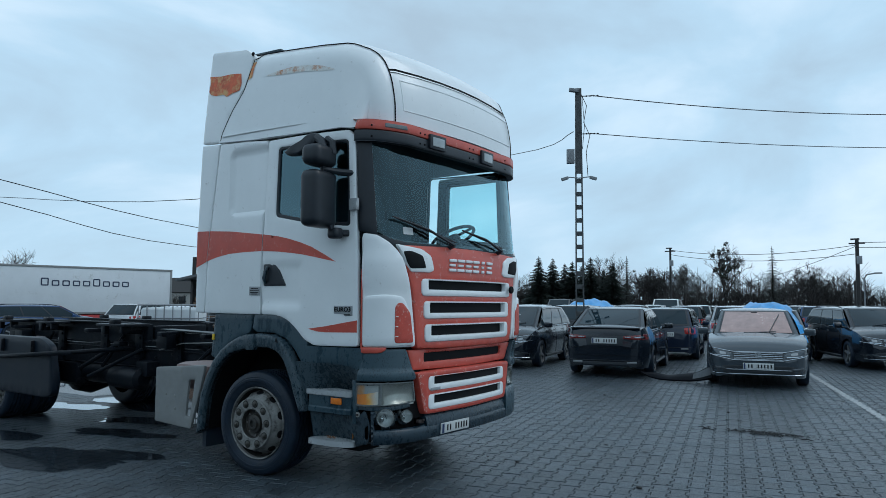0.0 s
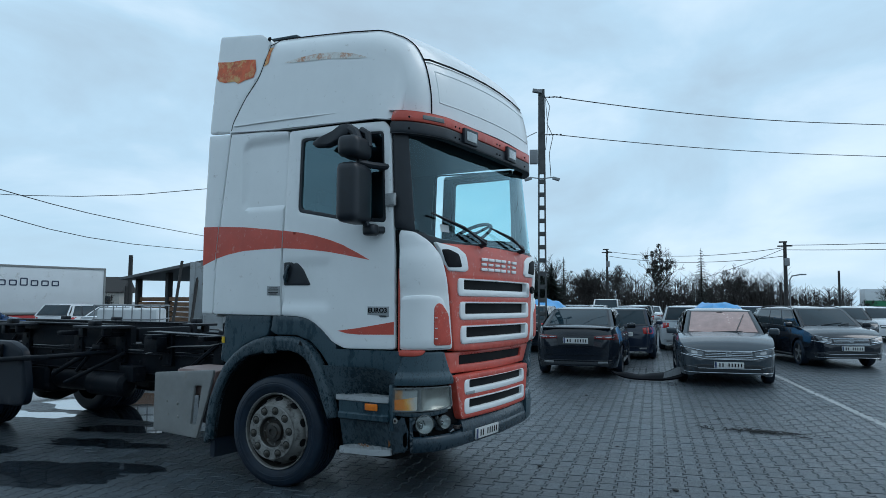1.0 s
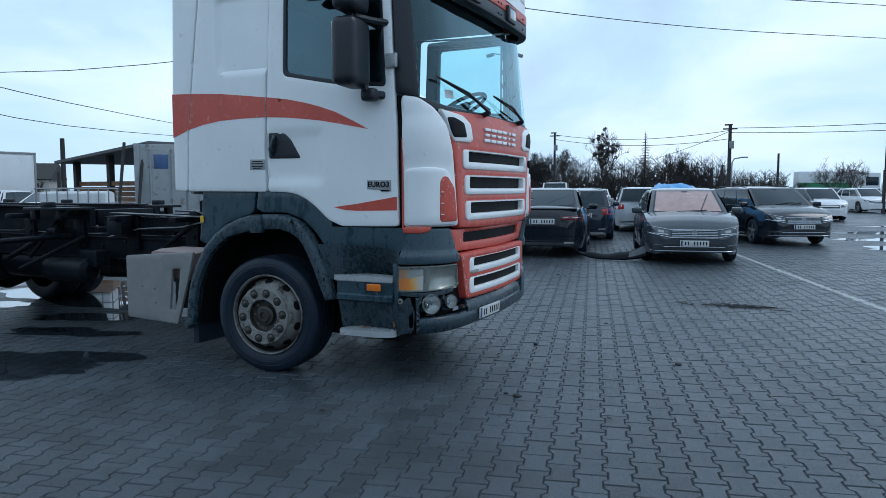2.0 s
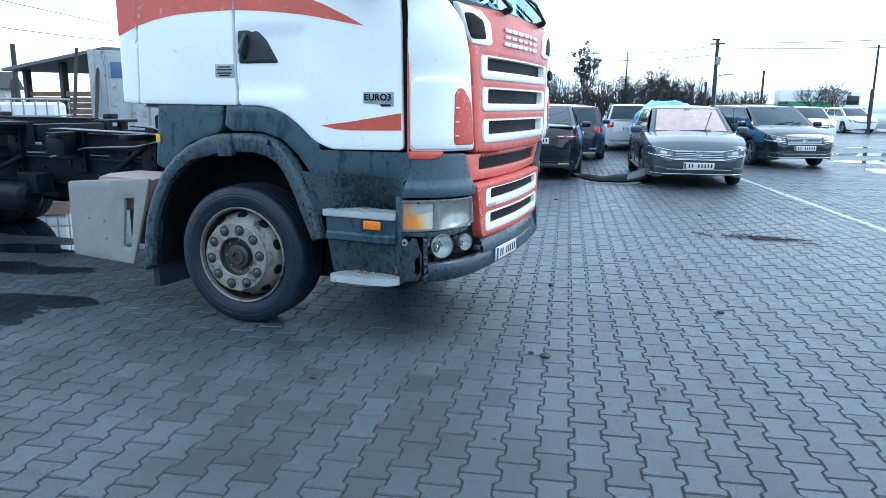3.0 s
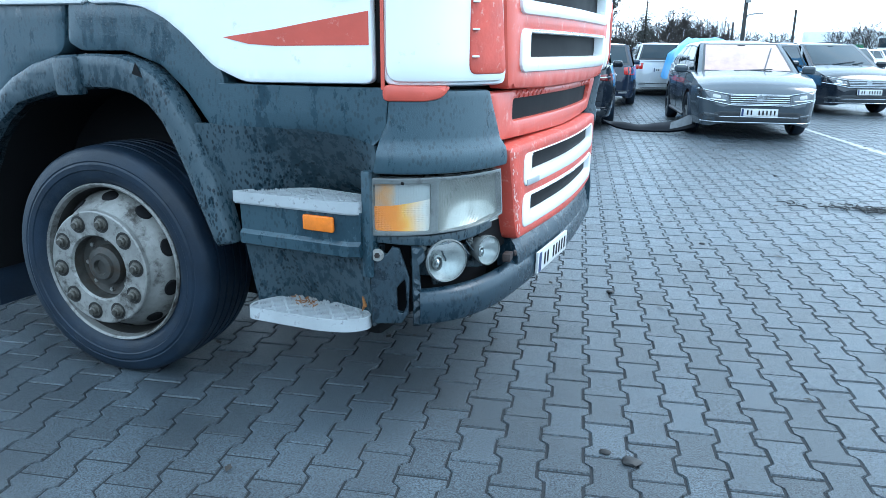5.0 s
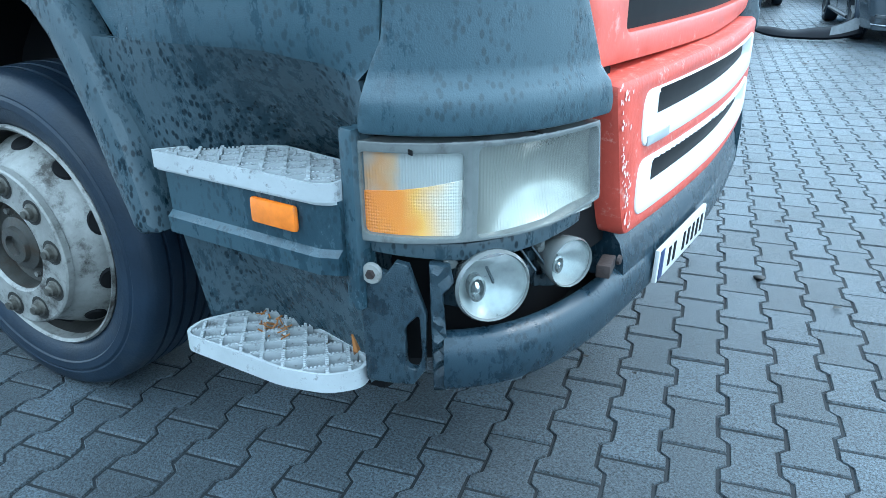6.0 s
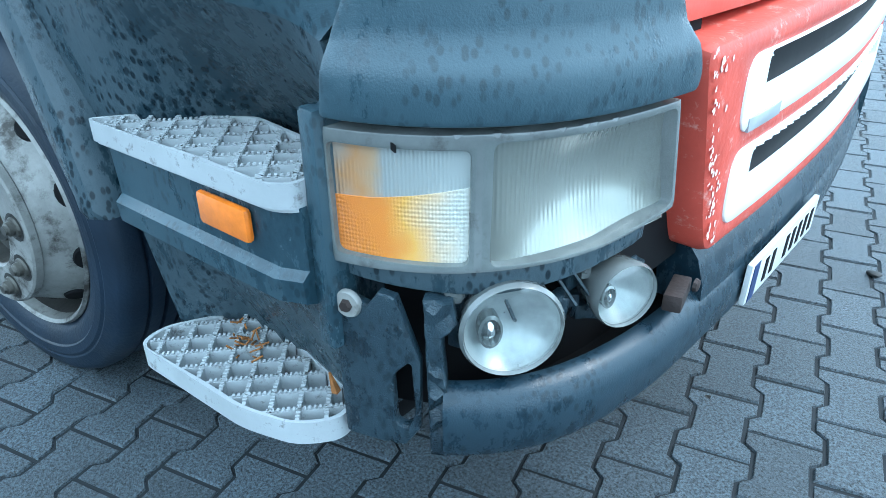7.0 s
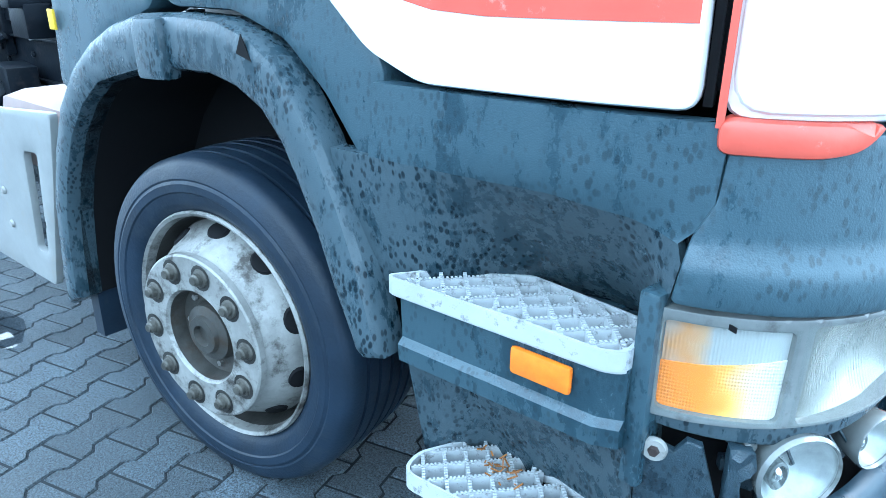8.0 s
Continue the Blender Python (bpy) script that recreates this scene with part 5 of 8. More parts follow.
    hb_ = part("hub", hub, mat("greasy_hub", (.055, .053, .048), .5, metal=.3, var=.35, scale=16, dirt=(.05, .035, .025), dirt_amt=.35, dirt_scale=14, bump=.15), rim)
    for k in range(8):
        a = 2 * math.pi * k / 8
        sb_ = lathe(B(), [(.008, 0), (.008, .01), (0, .01)], Mw @ Matrix.Translation((math.cos(a) * .097, math.sin(a) * .097, zf - .062)), 6)
        part("hub_bolt", sb_, M_STEEL, hb_)
    return wh


truck_wheel(-.02, -1.07, 1, True, 6.0)
truck_wheel(-.02, -1.07, -1, True, 6.0)
for y in (-1.06, -.72):
    truck_wheel(-5.25, y, 1, False)
    truck_wheel(-5.25, y, -1, False)
ax = B()
tube(ax, [(0, -.95, .47), (0, .95, .47)], .07, 10)
tube(ax, [(-5.25, -.9, .49), (-5.25, .9, .49)], .10, 12)
lathe(ax, [(.05, -.2), (.2, -.16), (.24, 0), (.2, .16), (.05, .2)], pose(-5.25, 0, .49), 20)
tube(ax, [(-.5, 0, .75), (-4.9, 0, .55)], .06, 10)
part("axle", ax, M_CHASSIS, truck)

# ---- truck: chassis ----
M_OILY = mat("worn_chassis_steel", (.011, .014, .019), .4, metal=.2, var=.5, scale=9, dirt=(.022, .016, .014), dirt_amt=.25, dirt_scale=12, bump=.12, bump_scale=60, rough_var=.15, spec=.22)
for m in (1, -1):
    rb_ = B()
    prism(rb_, [(-6.6, .70), (.9, .70), (.9, .98), (-6.6, .98)], lambda a, b: Vector((a, -.44 * m, b)), lambda a, b: Vector((a, -.36 * m, b)))
    fr = part("frame_rail", rb_, M_CHASSIS, truck, "black oily chassis rail")
    sf = B()
    prism(sf, [(-6.6, 1.03), (-2.95, 1.03), (-2.95, 1.25), (-6.6, 1.25)], lambda a, b: Vector((a, -.47 * m, b)), lambda a, b: Vector((a, -.40 * m, b)))
    box(sf, (-5.0, -.46 * m, 1.262), (3.6, .14, .02), .004)
    part("subframe_rail", sf, M_CHASSIS, truck)
    sl = B()
    prism(sl, [(-2.75, 1.03), (-1.1, 1.03), (-1.0, 1.06), (-1.0, 1.165), (-2.75, 1.165)], lambda a, b: Vector((a, -.46 * m, b)), lambda a, b: Vector((a, -.38 * m, b)))
    part("subframe_rail", sl, M_CHASSIS, truck)
    fp = B()
    box(fp, (-1.85, -.44 * m, 1.185), (1.5, .17, .014), .003, rot("Y", 1.2))
    part("rail_flange", fp, M_OILY, truck)
    for x0, ln in ((-6.1, .5), (-4.9, .42), (-3.25, .62)):
        tl = B()
        box(tl, (x0, -.62 * m, 1.245), (ln, .34, .03), .006)
        box(tl, (x0 - ln * .3, -.74 * m, 1.19), (.08, .06, .12), .01)
        box(tl, (x0 + ln * .3, -.70 * m, 1.20), (.05, .10, .10), .01)
        part("outrigger_plate", tl, M_OILY, truck)
        lk = B()
        box(lk, (x0, -.72 * m, 1.285), (.12, .10, .06), .015)
        part("twist_lock", lk, M_OILY, truck)
    for x0, z0_, x1_, z1_ in ((-2.1, .72, -1.5, 1.1), (-3.9, .70, -3.4, 1.12), (-5.6, .72, -5.2, 1.1)):
        part("gusset", tube(B(), [(x0, -.50 * m, z0_), (x1_, -.50 * m, z1_)], .022, 6), M_OILY, truck)
    for z_ in (.73, .95, 1.05):
        part("rail_edge", box(B(), (-3.8, -.452 * m, z_), (5.4, .03, .012), .002), M_OILY, truck)
    for k in range(16):
        rv = B()
        lathe(rv, [(0, .014), (.016, .010), (.018, 0)], Matrix.Translation((-6.2 + k * .34, -.445 * m, .86 + .05 * (k % 3 - 1))) @ rot("X", 90 * m).to_4x4(), 7)
        part("rail_bolt", rv, M_OILY, truck)
    for x in (-1.5, -2.3, -3.1, -3.9, -5.0, -5.9):
        hb4 = B()
        box(hb4, (x, -.47 * m, 1.01), (.16, .05, .34), .01)
        box(hb4, (x, -.60 * m, 1.16), (.10, .26, .05), .01)
        for dz in (-.1, 0, .1):
            lathe(hb4, [(0, .012), (.018, .010), (.02, 0)], Matrix.Translation((x + .03, -.497 * m, .99 + dz)) @ rot("X", 90 * m).to_4x4(), 8)
        part("rail_bracket", hb4, M_CHASSIS, truck)
for x, z in ((-1.3, .86), (-2.4, .86), (-3.6, .86), (-5.2, .86), (-6.4, .86), (-1.6, 1.15), (-3.0, 1.15), (-4.6, 1.15), (-6.2, 1.15)):
    part("cross_member", box(B(), (x, 0, z), (.11, .74, .16), .015), M_CHASSIS, truck)
for x0, x1, y, r in ((-2.6, -1.5, .70, .22), (-3.4, -2.75, -.62, .13), (-3.3, -2.7, .62, .13)):
    part("air_tank", tube(B(), [(x0, y, .61), (x0 + .04, y, .61), (x1 - .04, y, .61), (x1, y, .61)], [r * .6, r, r, r * .6], 20), M_CHASSIS, truck, "black cylindrical tank under the chassis")
ac = B()
box(ac, (-5.3, 0, .57), (1.5, .95, .36), .10, None, 3)
lathe(ac, [(.05, -.28), (.24, -.22), (.30, 0), (.24, .22), (.05, .28)], Matrix.Translation((-5.1, 0, .52)) @ rot("X", 90).to_4x4(), 20)
part("axle_carrier", ac, M_CHASSIS, truck)
part("air_tank", tube(B(), [(-4.5, -.30, .62), (-4.46, -.30, .62), (-3.5, -.30, .62), (-3.46, -.30, .62)], [.10, .17, .17, .10], 20), M_CHASSIS, truck)
ft = B()
box(ft, (-2.9, .92, .66), (3.3, .60, .64), .12, None, 4)
fuel = part("fuel_tank", ft, M_CHASSIS, truck, "dark fuel tank on the far side of the chassis")
for x in (-4.1, -2.9, -1.7):
    part("tank_strap", box(B(), (x, .92, .66), (.06, .615, .655), .12, None, 4), M_OILY, fuel)
gb = B()
lathe(gb, [(.10, -.5), (.22, -.4), (.30, -.1), (.33, .2), (.30, .6)], Matrix.Translation((.1, 0, .85)) @ rot("Y", 90).to_4x4(), 18)
box(gb, (.1, 0, .95), (1.7, 1.42, .6), .08)
part("gearbox", gb, M_CHASSIS, truck)
lv = B()
box(lv, (-.95, -.75, .60), (.55, .5, .42), .05)
part("battery_box", lv, M_CHASSIS, truck)
for k in range(7):
    y = -.30 + .1 * k
    part("hose", tube(B(), [(-.8, y, 1.35), (-1.0, y + .03, 1.16 + .02 * k), (-1.4, y - .02, 1.10), (-1.9, y + .04, 1.03), (-2.6, y, 1.06)], .012, 6), M_CHASSIS, truck)
for pts_h, r in (([(-1.0, -.50, 1.20), (-1.6, -.52, 1.08), (-2.2, -.5, 1.05), (-2.6, -.53, .96)], .007), ([(-.72, -.62, 1.12), (-1.3, -.56, 1.22), (-1.5, -.52, 1.26)], .006)):
    part("cable", tube(B(), pts_h, r, 6), M_ALU, truck)
for pts_h, r in (([(-3.4, -.5, 1.05), (-3.8, -.85, .70)], .028), ([(-3.0, -.5, .95), (-3.5, -.9, .62)], .022)):
    part("stay", tube(B(), pts_h, r, 8), M_CHASSIS, truck)
for k in range(34):
    jk = B()
    x = rnd.uniform(-6.3, -1.1)
    y = rnd.choice((-1, 1)) * rnd.uniform(.3, .62)
    box(jk, (x, y, rnd.uniform(.62, 1.2)), (rnd.uniform(.06, .34), rnd.uniform(.05, .16), rnd.uniform(.04, .17)), .012, rot("Z", rnd.uniform(-10, 10)))
    part("chassis_fitting", jk, M_CHASSIS, truck)
pk = B()
lathe(pk, [(.0, .1), (.06, .1), (.065, .08), (.065, 0)], pose(-1.15, -.35, 1.27), 16)
part("chassis_cap", pk, M_SEAM, truck)
# rear mudguards with a tube bar
GUARD = rounded([(-6.55, .38), (-6.55, 1.0), (-6.4, 1.09), (-3.95, 1.09), (-3.70, 1.0), (-3.60, .62), (-3.62, .42), (-3.80, .38)], .08)
M_GUARD = mat("mudguard_plastic", (.005, .010, .018), .42, var=.25, scale=4, bump=.05, bump_scale=120, spec=.2)
for m in (1, -1):
    g_ = part("rear_mudguard", skin(B(), GUARD, flat_side(-1.265, m), .05, .03, .08), M_GUARD, truck, "dark plastic rear mudguard")
    part("guard_bar", tube(B(), [(-6.0, -1.31 * m, .80), (-4.74, -1.31 * m, .835), (-3.4, -1.31 * m, .93), (-3.25, -1.25 * m, .94), (-3.18, -.45 * m, .96)], .028, 10), M_CHASSIS, g_)
    for x in (-4.1, -4.9):
        part("guard_clip", box(B(), (x, -1.285 * m, .97), (.03, .04, .16), .006), M_CHASSIS, g_)
# aluminium plate behind the front wheel
ap = panel("side_plate", [(-1.475, .345), (-1.475, .875), (-.735, .93), (-.80, .70), (-.925, .315)], M_ALU, fn=lambda x, z: (Vector((x, -1.245 - .05 * (-.735 - x), z)), Vector((0, -1, 0))), r=.004, thick=.02, rd=.02, step=.05,
           holes=[rounded([(-1.005, .43), (-.965, .78), (-.875, .785), (-.935, .43)], .02)], label="bare aluminium side plate with a slot")
for x, z in ((-1.30, .62), (-1.17, .61), (-1.29, .50), (-1.16, .49)):
    pv = B()
    lathe(pv, [(0, .008), (.012, .007), (.015, 0)], Matrix.Translation((x, -1.268, z)) @ rot("X", 90).to_4x4(), 10)
    part("plate_rivet", pv, M_STEEL, ap)
pt = B()
box(pt, (-1.05, -.98, .80), (.55, .42, .26), .08)
part("plate_tank", pt, M_PINK, ap, "faded plastic tank")

# ---- truck: mirrors ----
for m in (1,):
    mb = B()
    box(mb, (.945, -1.43 * m, 2.365), (.18, .30, .46), .070, rot("Z", 8 * m), 5)
    mr = part("mirror", mb, M_BLACK, truck, "large black wing mirror on an arm")
    wide = B()
    box(wide, (.945, -1.43 * m, 2.718), (.18, .285, .17), .068, rot("Z", 8 * m), 5)
    part("wide_mirror", wide, M_BLACK, mr)
    arm = B()
    tube(arm, [(.96, -1.40 * m, 2.612), (1.02, -1.30 * m, 2.60), (1.09, -1.17 * m, 2.60)], .028, 8)
    tube(arm, [(.98, -1.36 * m, 2.20), (1.0, -1.32 * m, 2.10), (1.06, -1.2 * m, 2.10)], .03, 8)
    tube(arm, [(.96, -1.40 * m, 2.2), (.96, -1.40 * m, 2.75)], .024, 8)
    box(arm, (1.01, -1.30 * m, 2.095), (.11, .10, .09), .035, None, 4)
    part("mirror_arm", arm, M_BLACK, mr)
    rf_ = B()
    box(rf_, (.853, -1.43 * m, 2.365), (.006, .23, .39), .002, rot("Z", 8 * m))
    part("mirror_glass", rf_, M_CHROME, mr)
rp_ = B()
RAMP = rounded([(.464, 2.808), (.53, 2.852), (.69, 2.897), (.765, 2.938), (.83, 2.942), (.873, 2.915), (.86, 2.862), (.80, 2.815), (.634, 2.769), (.52, 2.776)], .02)
cx_, cz_ = .68, 2.85
loft(rp_, [[Vector((cx_ + (x - cx_) * k, y, cz_ + (z - cz_) * k)) for x, z in RAMP] for y, k in ((-1.315, .8), (-1.335, .97), (-1.365, 1), (-1.39, .93), (-1.40, .75))])
tube(rp_, [(.84, -1.36, 2.90), (.91, -1.38, 2.86), (.97, -1.39, 2.76)], .035, 8)
tube(rp_, [(.93, -1.33, 2.88), (1.0, -1.34, 2.84), (1.01, -1.34, 2.74)], .03, 8)
part("ramp_mirror", rp_, M_BLACK, truck, "broken black kerb mirror hanging loose")
mc = B()
box(mc, (1.135, -1.215, 2.335), (.09, .03, .10), .01)
box(mc, (1.16, -1.225, 2.32), (.04, .03, .06), .006)
part("mirror_hinge", mc, M_STEP, truck)

# ---- truck: roof details ----
rl = B()
for dz, x0, x1, z0_, z1_ in ((0, -.60, 1.10, 3.055, 2.985),):
    tube(rl, [(x0, -1.243, z0_), (.1, -1.243, 3.008), (x1 - .1, -1.243, z1_), (x1 + .03, -1.225, z1_ - .02)], .0045, 6)
part("drip_rail", rl, M_BADGE, truck)
cr = tube(B(), [(-.56, -1.243, 3.11), (-.2, -1.243, 3.105), (.4, -1.238, 3.09), (.95, -1.215, 3.075)], .006, 6)
part("roof_crease", cr, M_WHITE, truck)
hatch = B()
box(hatch, (-.32, -.5, 3.975), (.42, .9, .02), .008, rot("Y", 3))
part("roof_hatch", hatch, M_GRIME, truck, "flat dark roof hatch")
bw = B()
box(bw, (-.80, 0, 2.2), (.04, 2.36, 1.6), .02)
box(bw, (-.70, 0, 3.45), (.04, 2.3, .9), .02)
part("back_wall", bw, M_WHITE, truck)
fl_ = B()
box(fl_, (.2, 0, 1.30), (2.0, 2.2, .10), .02)
box(fl_, (1.0, 0, 1.15), (.7, 2.0, .10), .02)
part("cab_floor", fl_, M_SEAM, truck)
# inside the cab
ib = B()
box(ib, (-.25, 0, 2.3), (.04, 2.3, 1.5), .0)
part("curtain", ib, M_FABRIC, truck, "dark curtain behind the seats")
cb_ = B()
box(cb_, (.2, 0, 3.0), (1.7, 2.3, .04))
part("headlining", cb_, M_FABRIC, truck)
db = B()
box(db, (1.16, 0, 1.93), (.42, 2.1, .22), .07, None, 3)
box(db, (1.02, .55, 2.02), (.30, .55, .16), .06, None, 3)
part("dashboard", db, M_DASH, truck)
sw = B()
Ms = Matrix.Translation((.88, .55, 2.20)) @ rot("Y", -28).to_4x4()
ringp = [Ms @ Vector((math.cos(a) * .235, math.sin(a) * .235, 0)) for a in np.linspace(0, 2 * math.pi, 29)]
tube(sw, ringp, .017, 8)
lathe(sw, [(0, .02), (.07, .015), (.075, -.03)], Ms, 14)
for a in (.3, 2.8, 4.7):
    tube(sw, [Ms @ Vector((0, 0, 0)), Ms @ Vector((math.cos(a) * .23, math.sin(a) * .23, 0))], .014, 6)
tube(sw, [Ms @ Vector((0, 0, 0)), Ms @ Vector((.05, 0, -.3))], .04, 8)
part("steering_wheel", sw, M_BLACK, truck)
for y in (-.62, .62):
    st = B()
    box(st, (.30, y, 1.72), (.52, .52, .16), .06, None, 3)
    box(st, (.06, y, 2.08), (.14, .50, .70), .06, rot("Y", -8), 3)
    box(st, (.03, y, 2.47), (.10, .28, .17), .05, None, 3)
    part("cab_seat", st, M_FABRIC, truck)
lab = panel("screen_label", [F(-.90, 2.10), F(-.79, 2.10), F(-.79, 2.16), F(-.90, 2.16)], M_PLATE, off=-.012, r=0, thick=0, step=.05, label="paper label in the windscreen")

# ---- truck: worn paint marks on the roof ----
from mathutils.bvhtree import BVHTree
M_OLD = mat("faded_orange_paint", (.66, .13, .05), .6, var=.3, scale=9, dirt=(.68, .42, .17), dirt_amt=.40, dirt_scale=12)
M_OLD2 = mat("worn_rust_mark", (.74, .73, .69), .5, var=.15, scale=14, dirt=(.50, .19, .06), dirt_amt=.40, dirt_scale=13)
roof_tree = BVHTree.FromPolygons([v.co for v in roof.data.vertices], [tuple(p.vertices) for p in roof.data.polygons])

wing = bpy.data.objects["roof_deflector"]
wing_tree = BVHTree.FromPolygons([v.co for v in wing.data.vertices], [tuple(p.vertices) for p in wing.data.polygons])


def on_roof(x, z):
    hits = [h[0] for h in (tree.ray_cast(Vector((x, -3, z)), Vector((0, 1, 0))) for tree in (roof_tree, wing_tree)) if h[0]]
    return (min(hits, key=lambda v: v.y) if hits else Vector((x, -1.2, z))), Vector((0, -1, .15)).normalized()


part("old_paint", skin(B(), rounded([(-.83, 3.60), (-.815, 3.69), (-.835, 3.755), (-.66, 3.728), (-.50, 3.722), (-.35, 3.70), (-.335, 3.60), (-.36, 3.535), (-.47, 3.525), (-.55, 3.505), (-.60, 3.535), (-.72, 3.54), (-.80, 3.565)], .006), on_roof, 0, 0, .03, off=.005), M_OLD, truck, "faded orange paint patch")
part("old_paint", skin(B(), [(-.25, 3.62), (-.20, 3.78), (-.165, 3.79), (-.20, 3.64)], on_roof, 0, 0, .04, off=.004), M_OLD, roof)
part("rust_streak", skin(B(), rounded([(-.02, 3.615), (.15, 3.632), (.35, 3.635), (.55, 3.615), (.74, 3.57), (.90, 3.508), (.74, 3.525), (.50, 3.565), (.25, 3.585), (.08, 3.60)], .03), on_roof, 0, 0, .04, off=.004), M_OLD2, roof, "worn rusty streak")
seam_pts = catmull([(-.60, 3.075, 0), (-.575, 3.16, 0), (-.46, 3.345, 0), (-.38, 3.44, 0), (-.30, 3.54, 0), (-.24, 3.68, 0), (-.17, 3.84, 0), (-.14, 3.90, 0)], 4)
part("deflector_seam", tube(B(), [on_roof(q[0], q[1])[0] + Vector((0, -.001, 0)) for q in seam_pts], .0042, 5), M_SEAM, truck)
for x, z in ((-.19, 3.86), (-.47, 3.52)):
    rs_ = B()
    lathe(rs_, [(0, .012), (.016, .01), (.02, 0)], Matrix.Translation((x, -1.205, z)) @ rot("X", 90).to_4x4(), 10)
    part("roof_plug", rs_, M_SEAM, truck)

# flaked paint along the bumper grille and the slots
rnd = random.Random(31)
M_FLAKE = mat("bare_flake", (.62, .46, .42), .7, var=.2, scale=60, bump=.1)
for k in range(90):
    z = rnd.uniform(.62, .95) if k % 3 else min(.94, max(.62, rnd.gauss(.72, .05)))
    s = s_y(-float(np.interp(z, [.605, .68, .955], [.69, .722, .792]))) - .004 - abs(rnd.gauss(0, .024))
    cb = B()
    r0 = rnd.uniform(.001, .0045)
    ring = []
    for j in range(7):
        an = 6.28 * j / 7
        ring.append((s + math.cos(an) * r0 * rnd.uniform(.5, 1.3), z + math.sin(an) * r0 * rnd.uniform(.6, 1.9)))
    pts = [NEAR(u, v) for u, v in ring]
    vs = [cb.verts.new(q + nr * .0195) for q, nr in pts]
    cb.faces.new(vs)
    part("paint_flake", cb, M_FLAKE, bgr, smooth=0)

# black sheets added to keep the gap between the wheel and the steps dark
for m in (1, -1):
    ip = B()
    box(ip, (.04, -.83 * m, .71), (1.66, .04, .86), .01)
    part("inner_panel", ip, M_SEAM, truck)

# black sheets stand in for shade between the headlamps and the bumper grille
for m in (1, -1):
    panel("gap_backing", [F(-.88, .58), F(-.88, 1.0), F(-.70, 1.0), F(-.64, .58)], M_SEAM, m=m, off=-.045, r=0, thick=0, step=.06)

# raised border of the roof's front panel
def on_front(y, z):
    hit = roof_tree.ray_cast(Vector((4, y, z)), Vector((-1, 0, 0)))
    return hit[0] if hit[0] else None


for path in ([(y, 3.155) for y in np.linspace(-.87, .87, 29)], [(y, 3.42 + .02 * (1 - (y / .87) ** 2)) for y in np.linspace(-.87, .87, 29)], [(-.87, z) for z in np.linspace(3.155, 3.42, 9)], [(.87, z) for z in np.linspace(3.155, 3.42, 9)]):
    pts = [q for q in (on_front(y, z) for y, z in path) if q is not None]
    if len(pts) > 3:
        part("front_ridge", tube(B(), pts, .0055, 6), M_WHITE, roof)

# the lorry stands a little askew to the rows of cars
truck.matrix_world = pose(0, 0, 0, 0, 0, -2.3)

# ---- yard: line, puddles, litter ----
M_LINE = mat("worn_line_paint", (.42, .43, .43), .6, var=.2, scale=30, dirt=(.13, .135, .14), dirt_amt=.42, dirt_scale=26)
lp = B()
a0, a1 = Vector((1.47, 17.2, .004)), Vector((7.04, -4.3, .004))
dl = (a1 - a0).normalized()
wl = Vector((-dl.y, dl.x, 0)) * .06
n = 220
for k in range(n):
    p, q = a0.lerp(a1, k / n), a0.lerp(a1, (k + .9) / n)
    j = wl * (.85 + .25 * math.sin(k * 2.1))
    lp.faces.new([lp.verts.new(v) for v in (p - j, q - j, q + j, p + j)])
tagged(part("parking_line", lp, M_LINE, label="worn white parking line painted on wet pavers", smooth=0), category="line", kind="structure")


def blob(cx, cy, rx, ry, seed, z=.004, turn=0.0):
    r = random.Random(seed)
    ph = [r.uniform(0, 6.28) for _ in range(6)]
    bm = B()
    vs = []
    for k in range(72):
        a = 2 * math.pi * k / 72
        f = 1 + .22 * math.sin(2 * a + ph[0]) + .16 * math.sin(3 * a + ph[1]) + .10 * math.sin(5 * a + ph[2]) + .06 * math.sin(9 * a + ph[3]) + .05 * math.sin(14 * a + ph[4])
        x, y = rx * f * math.cos(a), ry * f * math.sin(a)
        vs.append(bm.verts.new((cx + x * math.cos(turn) - y * math.sin(turn), cy + x * math.sin(turn) + y * math.cos(turn), z)))
    bm.faces.new(vs)
    return bm


for k, (x, y, rx, ry, tn) in enumerate(((-5.7, 1.55, 2.9, 1.15, -.1), (-3.2, .15, .8, .28, .5), (-9.8, .6, 1.6, .7, .0), (-2.15, -1.8, 1.05, .38, .27), (-5.75, .05, .75, .34, .3), (-5.6, -2.1, 1.8, .6, .2), (-2.9, -.72, .65, .22, .35), (7.2, 14.3, 1.5, .75, .3), (7.9, 17.6, 2.2, 1.0, .2), (8.8, 21.0, 3.0, 1.2, .1), (11.5, 26, 3.5, .8, .1))):
    tagged(part("puddle", blob(x, y, rx, ry, k + 3, .0042 + .0007 * k, tn), M_WATER, label="shallow puddle of rain water on the paving", smooth=0), category="puddle", kind="structure")

M_TWIG = mat("wet_litter", (.011, .011, .011), .6, var=.4, scale=20)
M_LEAFLIT = mat("wet_leaf_litter", (.022, .018, .014), .7, var=.4, scale=20)
lr = random.Random(9)
tw = B()
for k in range(130):
    a, d = lr.uniform(0, 6.28), lr.gauss(0, 1)
    x, y = 3.25 + lr.gauss(0, .28), 3.66 + lr.gauss(0, .07)
    l_ = lr.uniform(.03, .16)
    tube(tw, [(x, y, .008), (x + l_ * math.cos(a) * .5, y + l_ * math.sin(a) * .2, .016), (x + l_ * math.cos(a), y + l_ * math.sin(a) * .4, .006)], lr.uniform(.002, .006), 4)
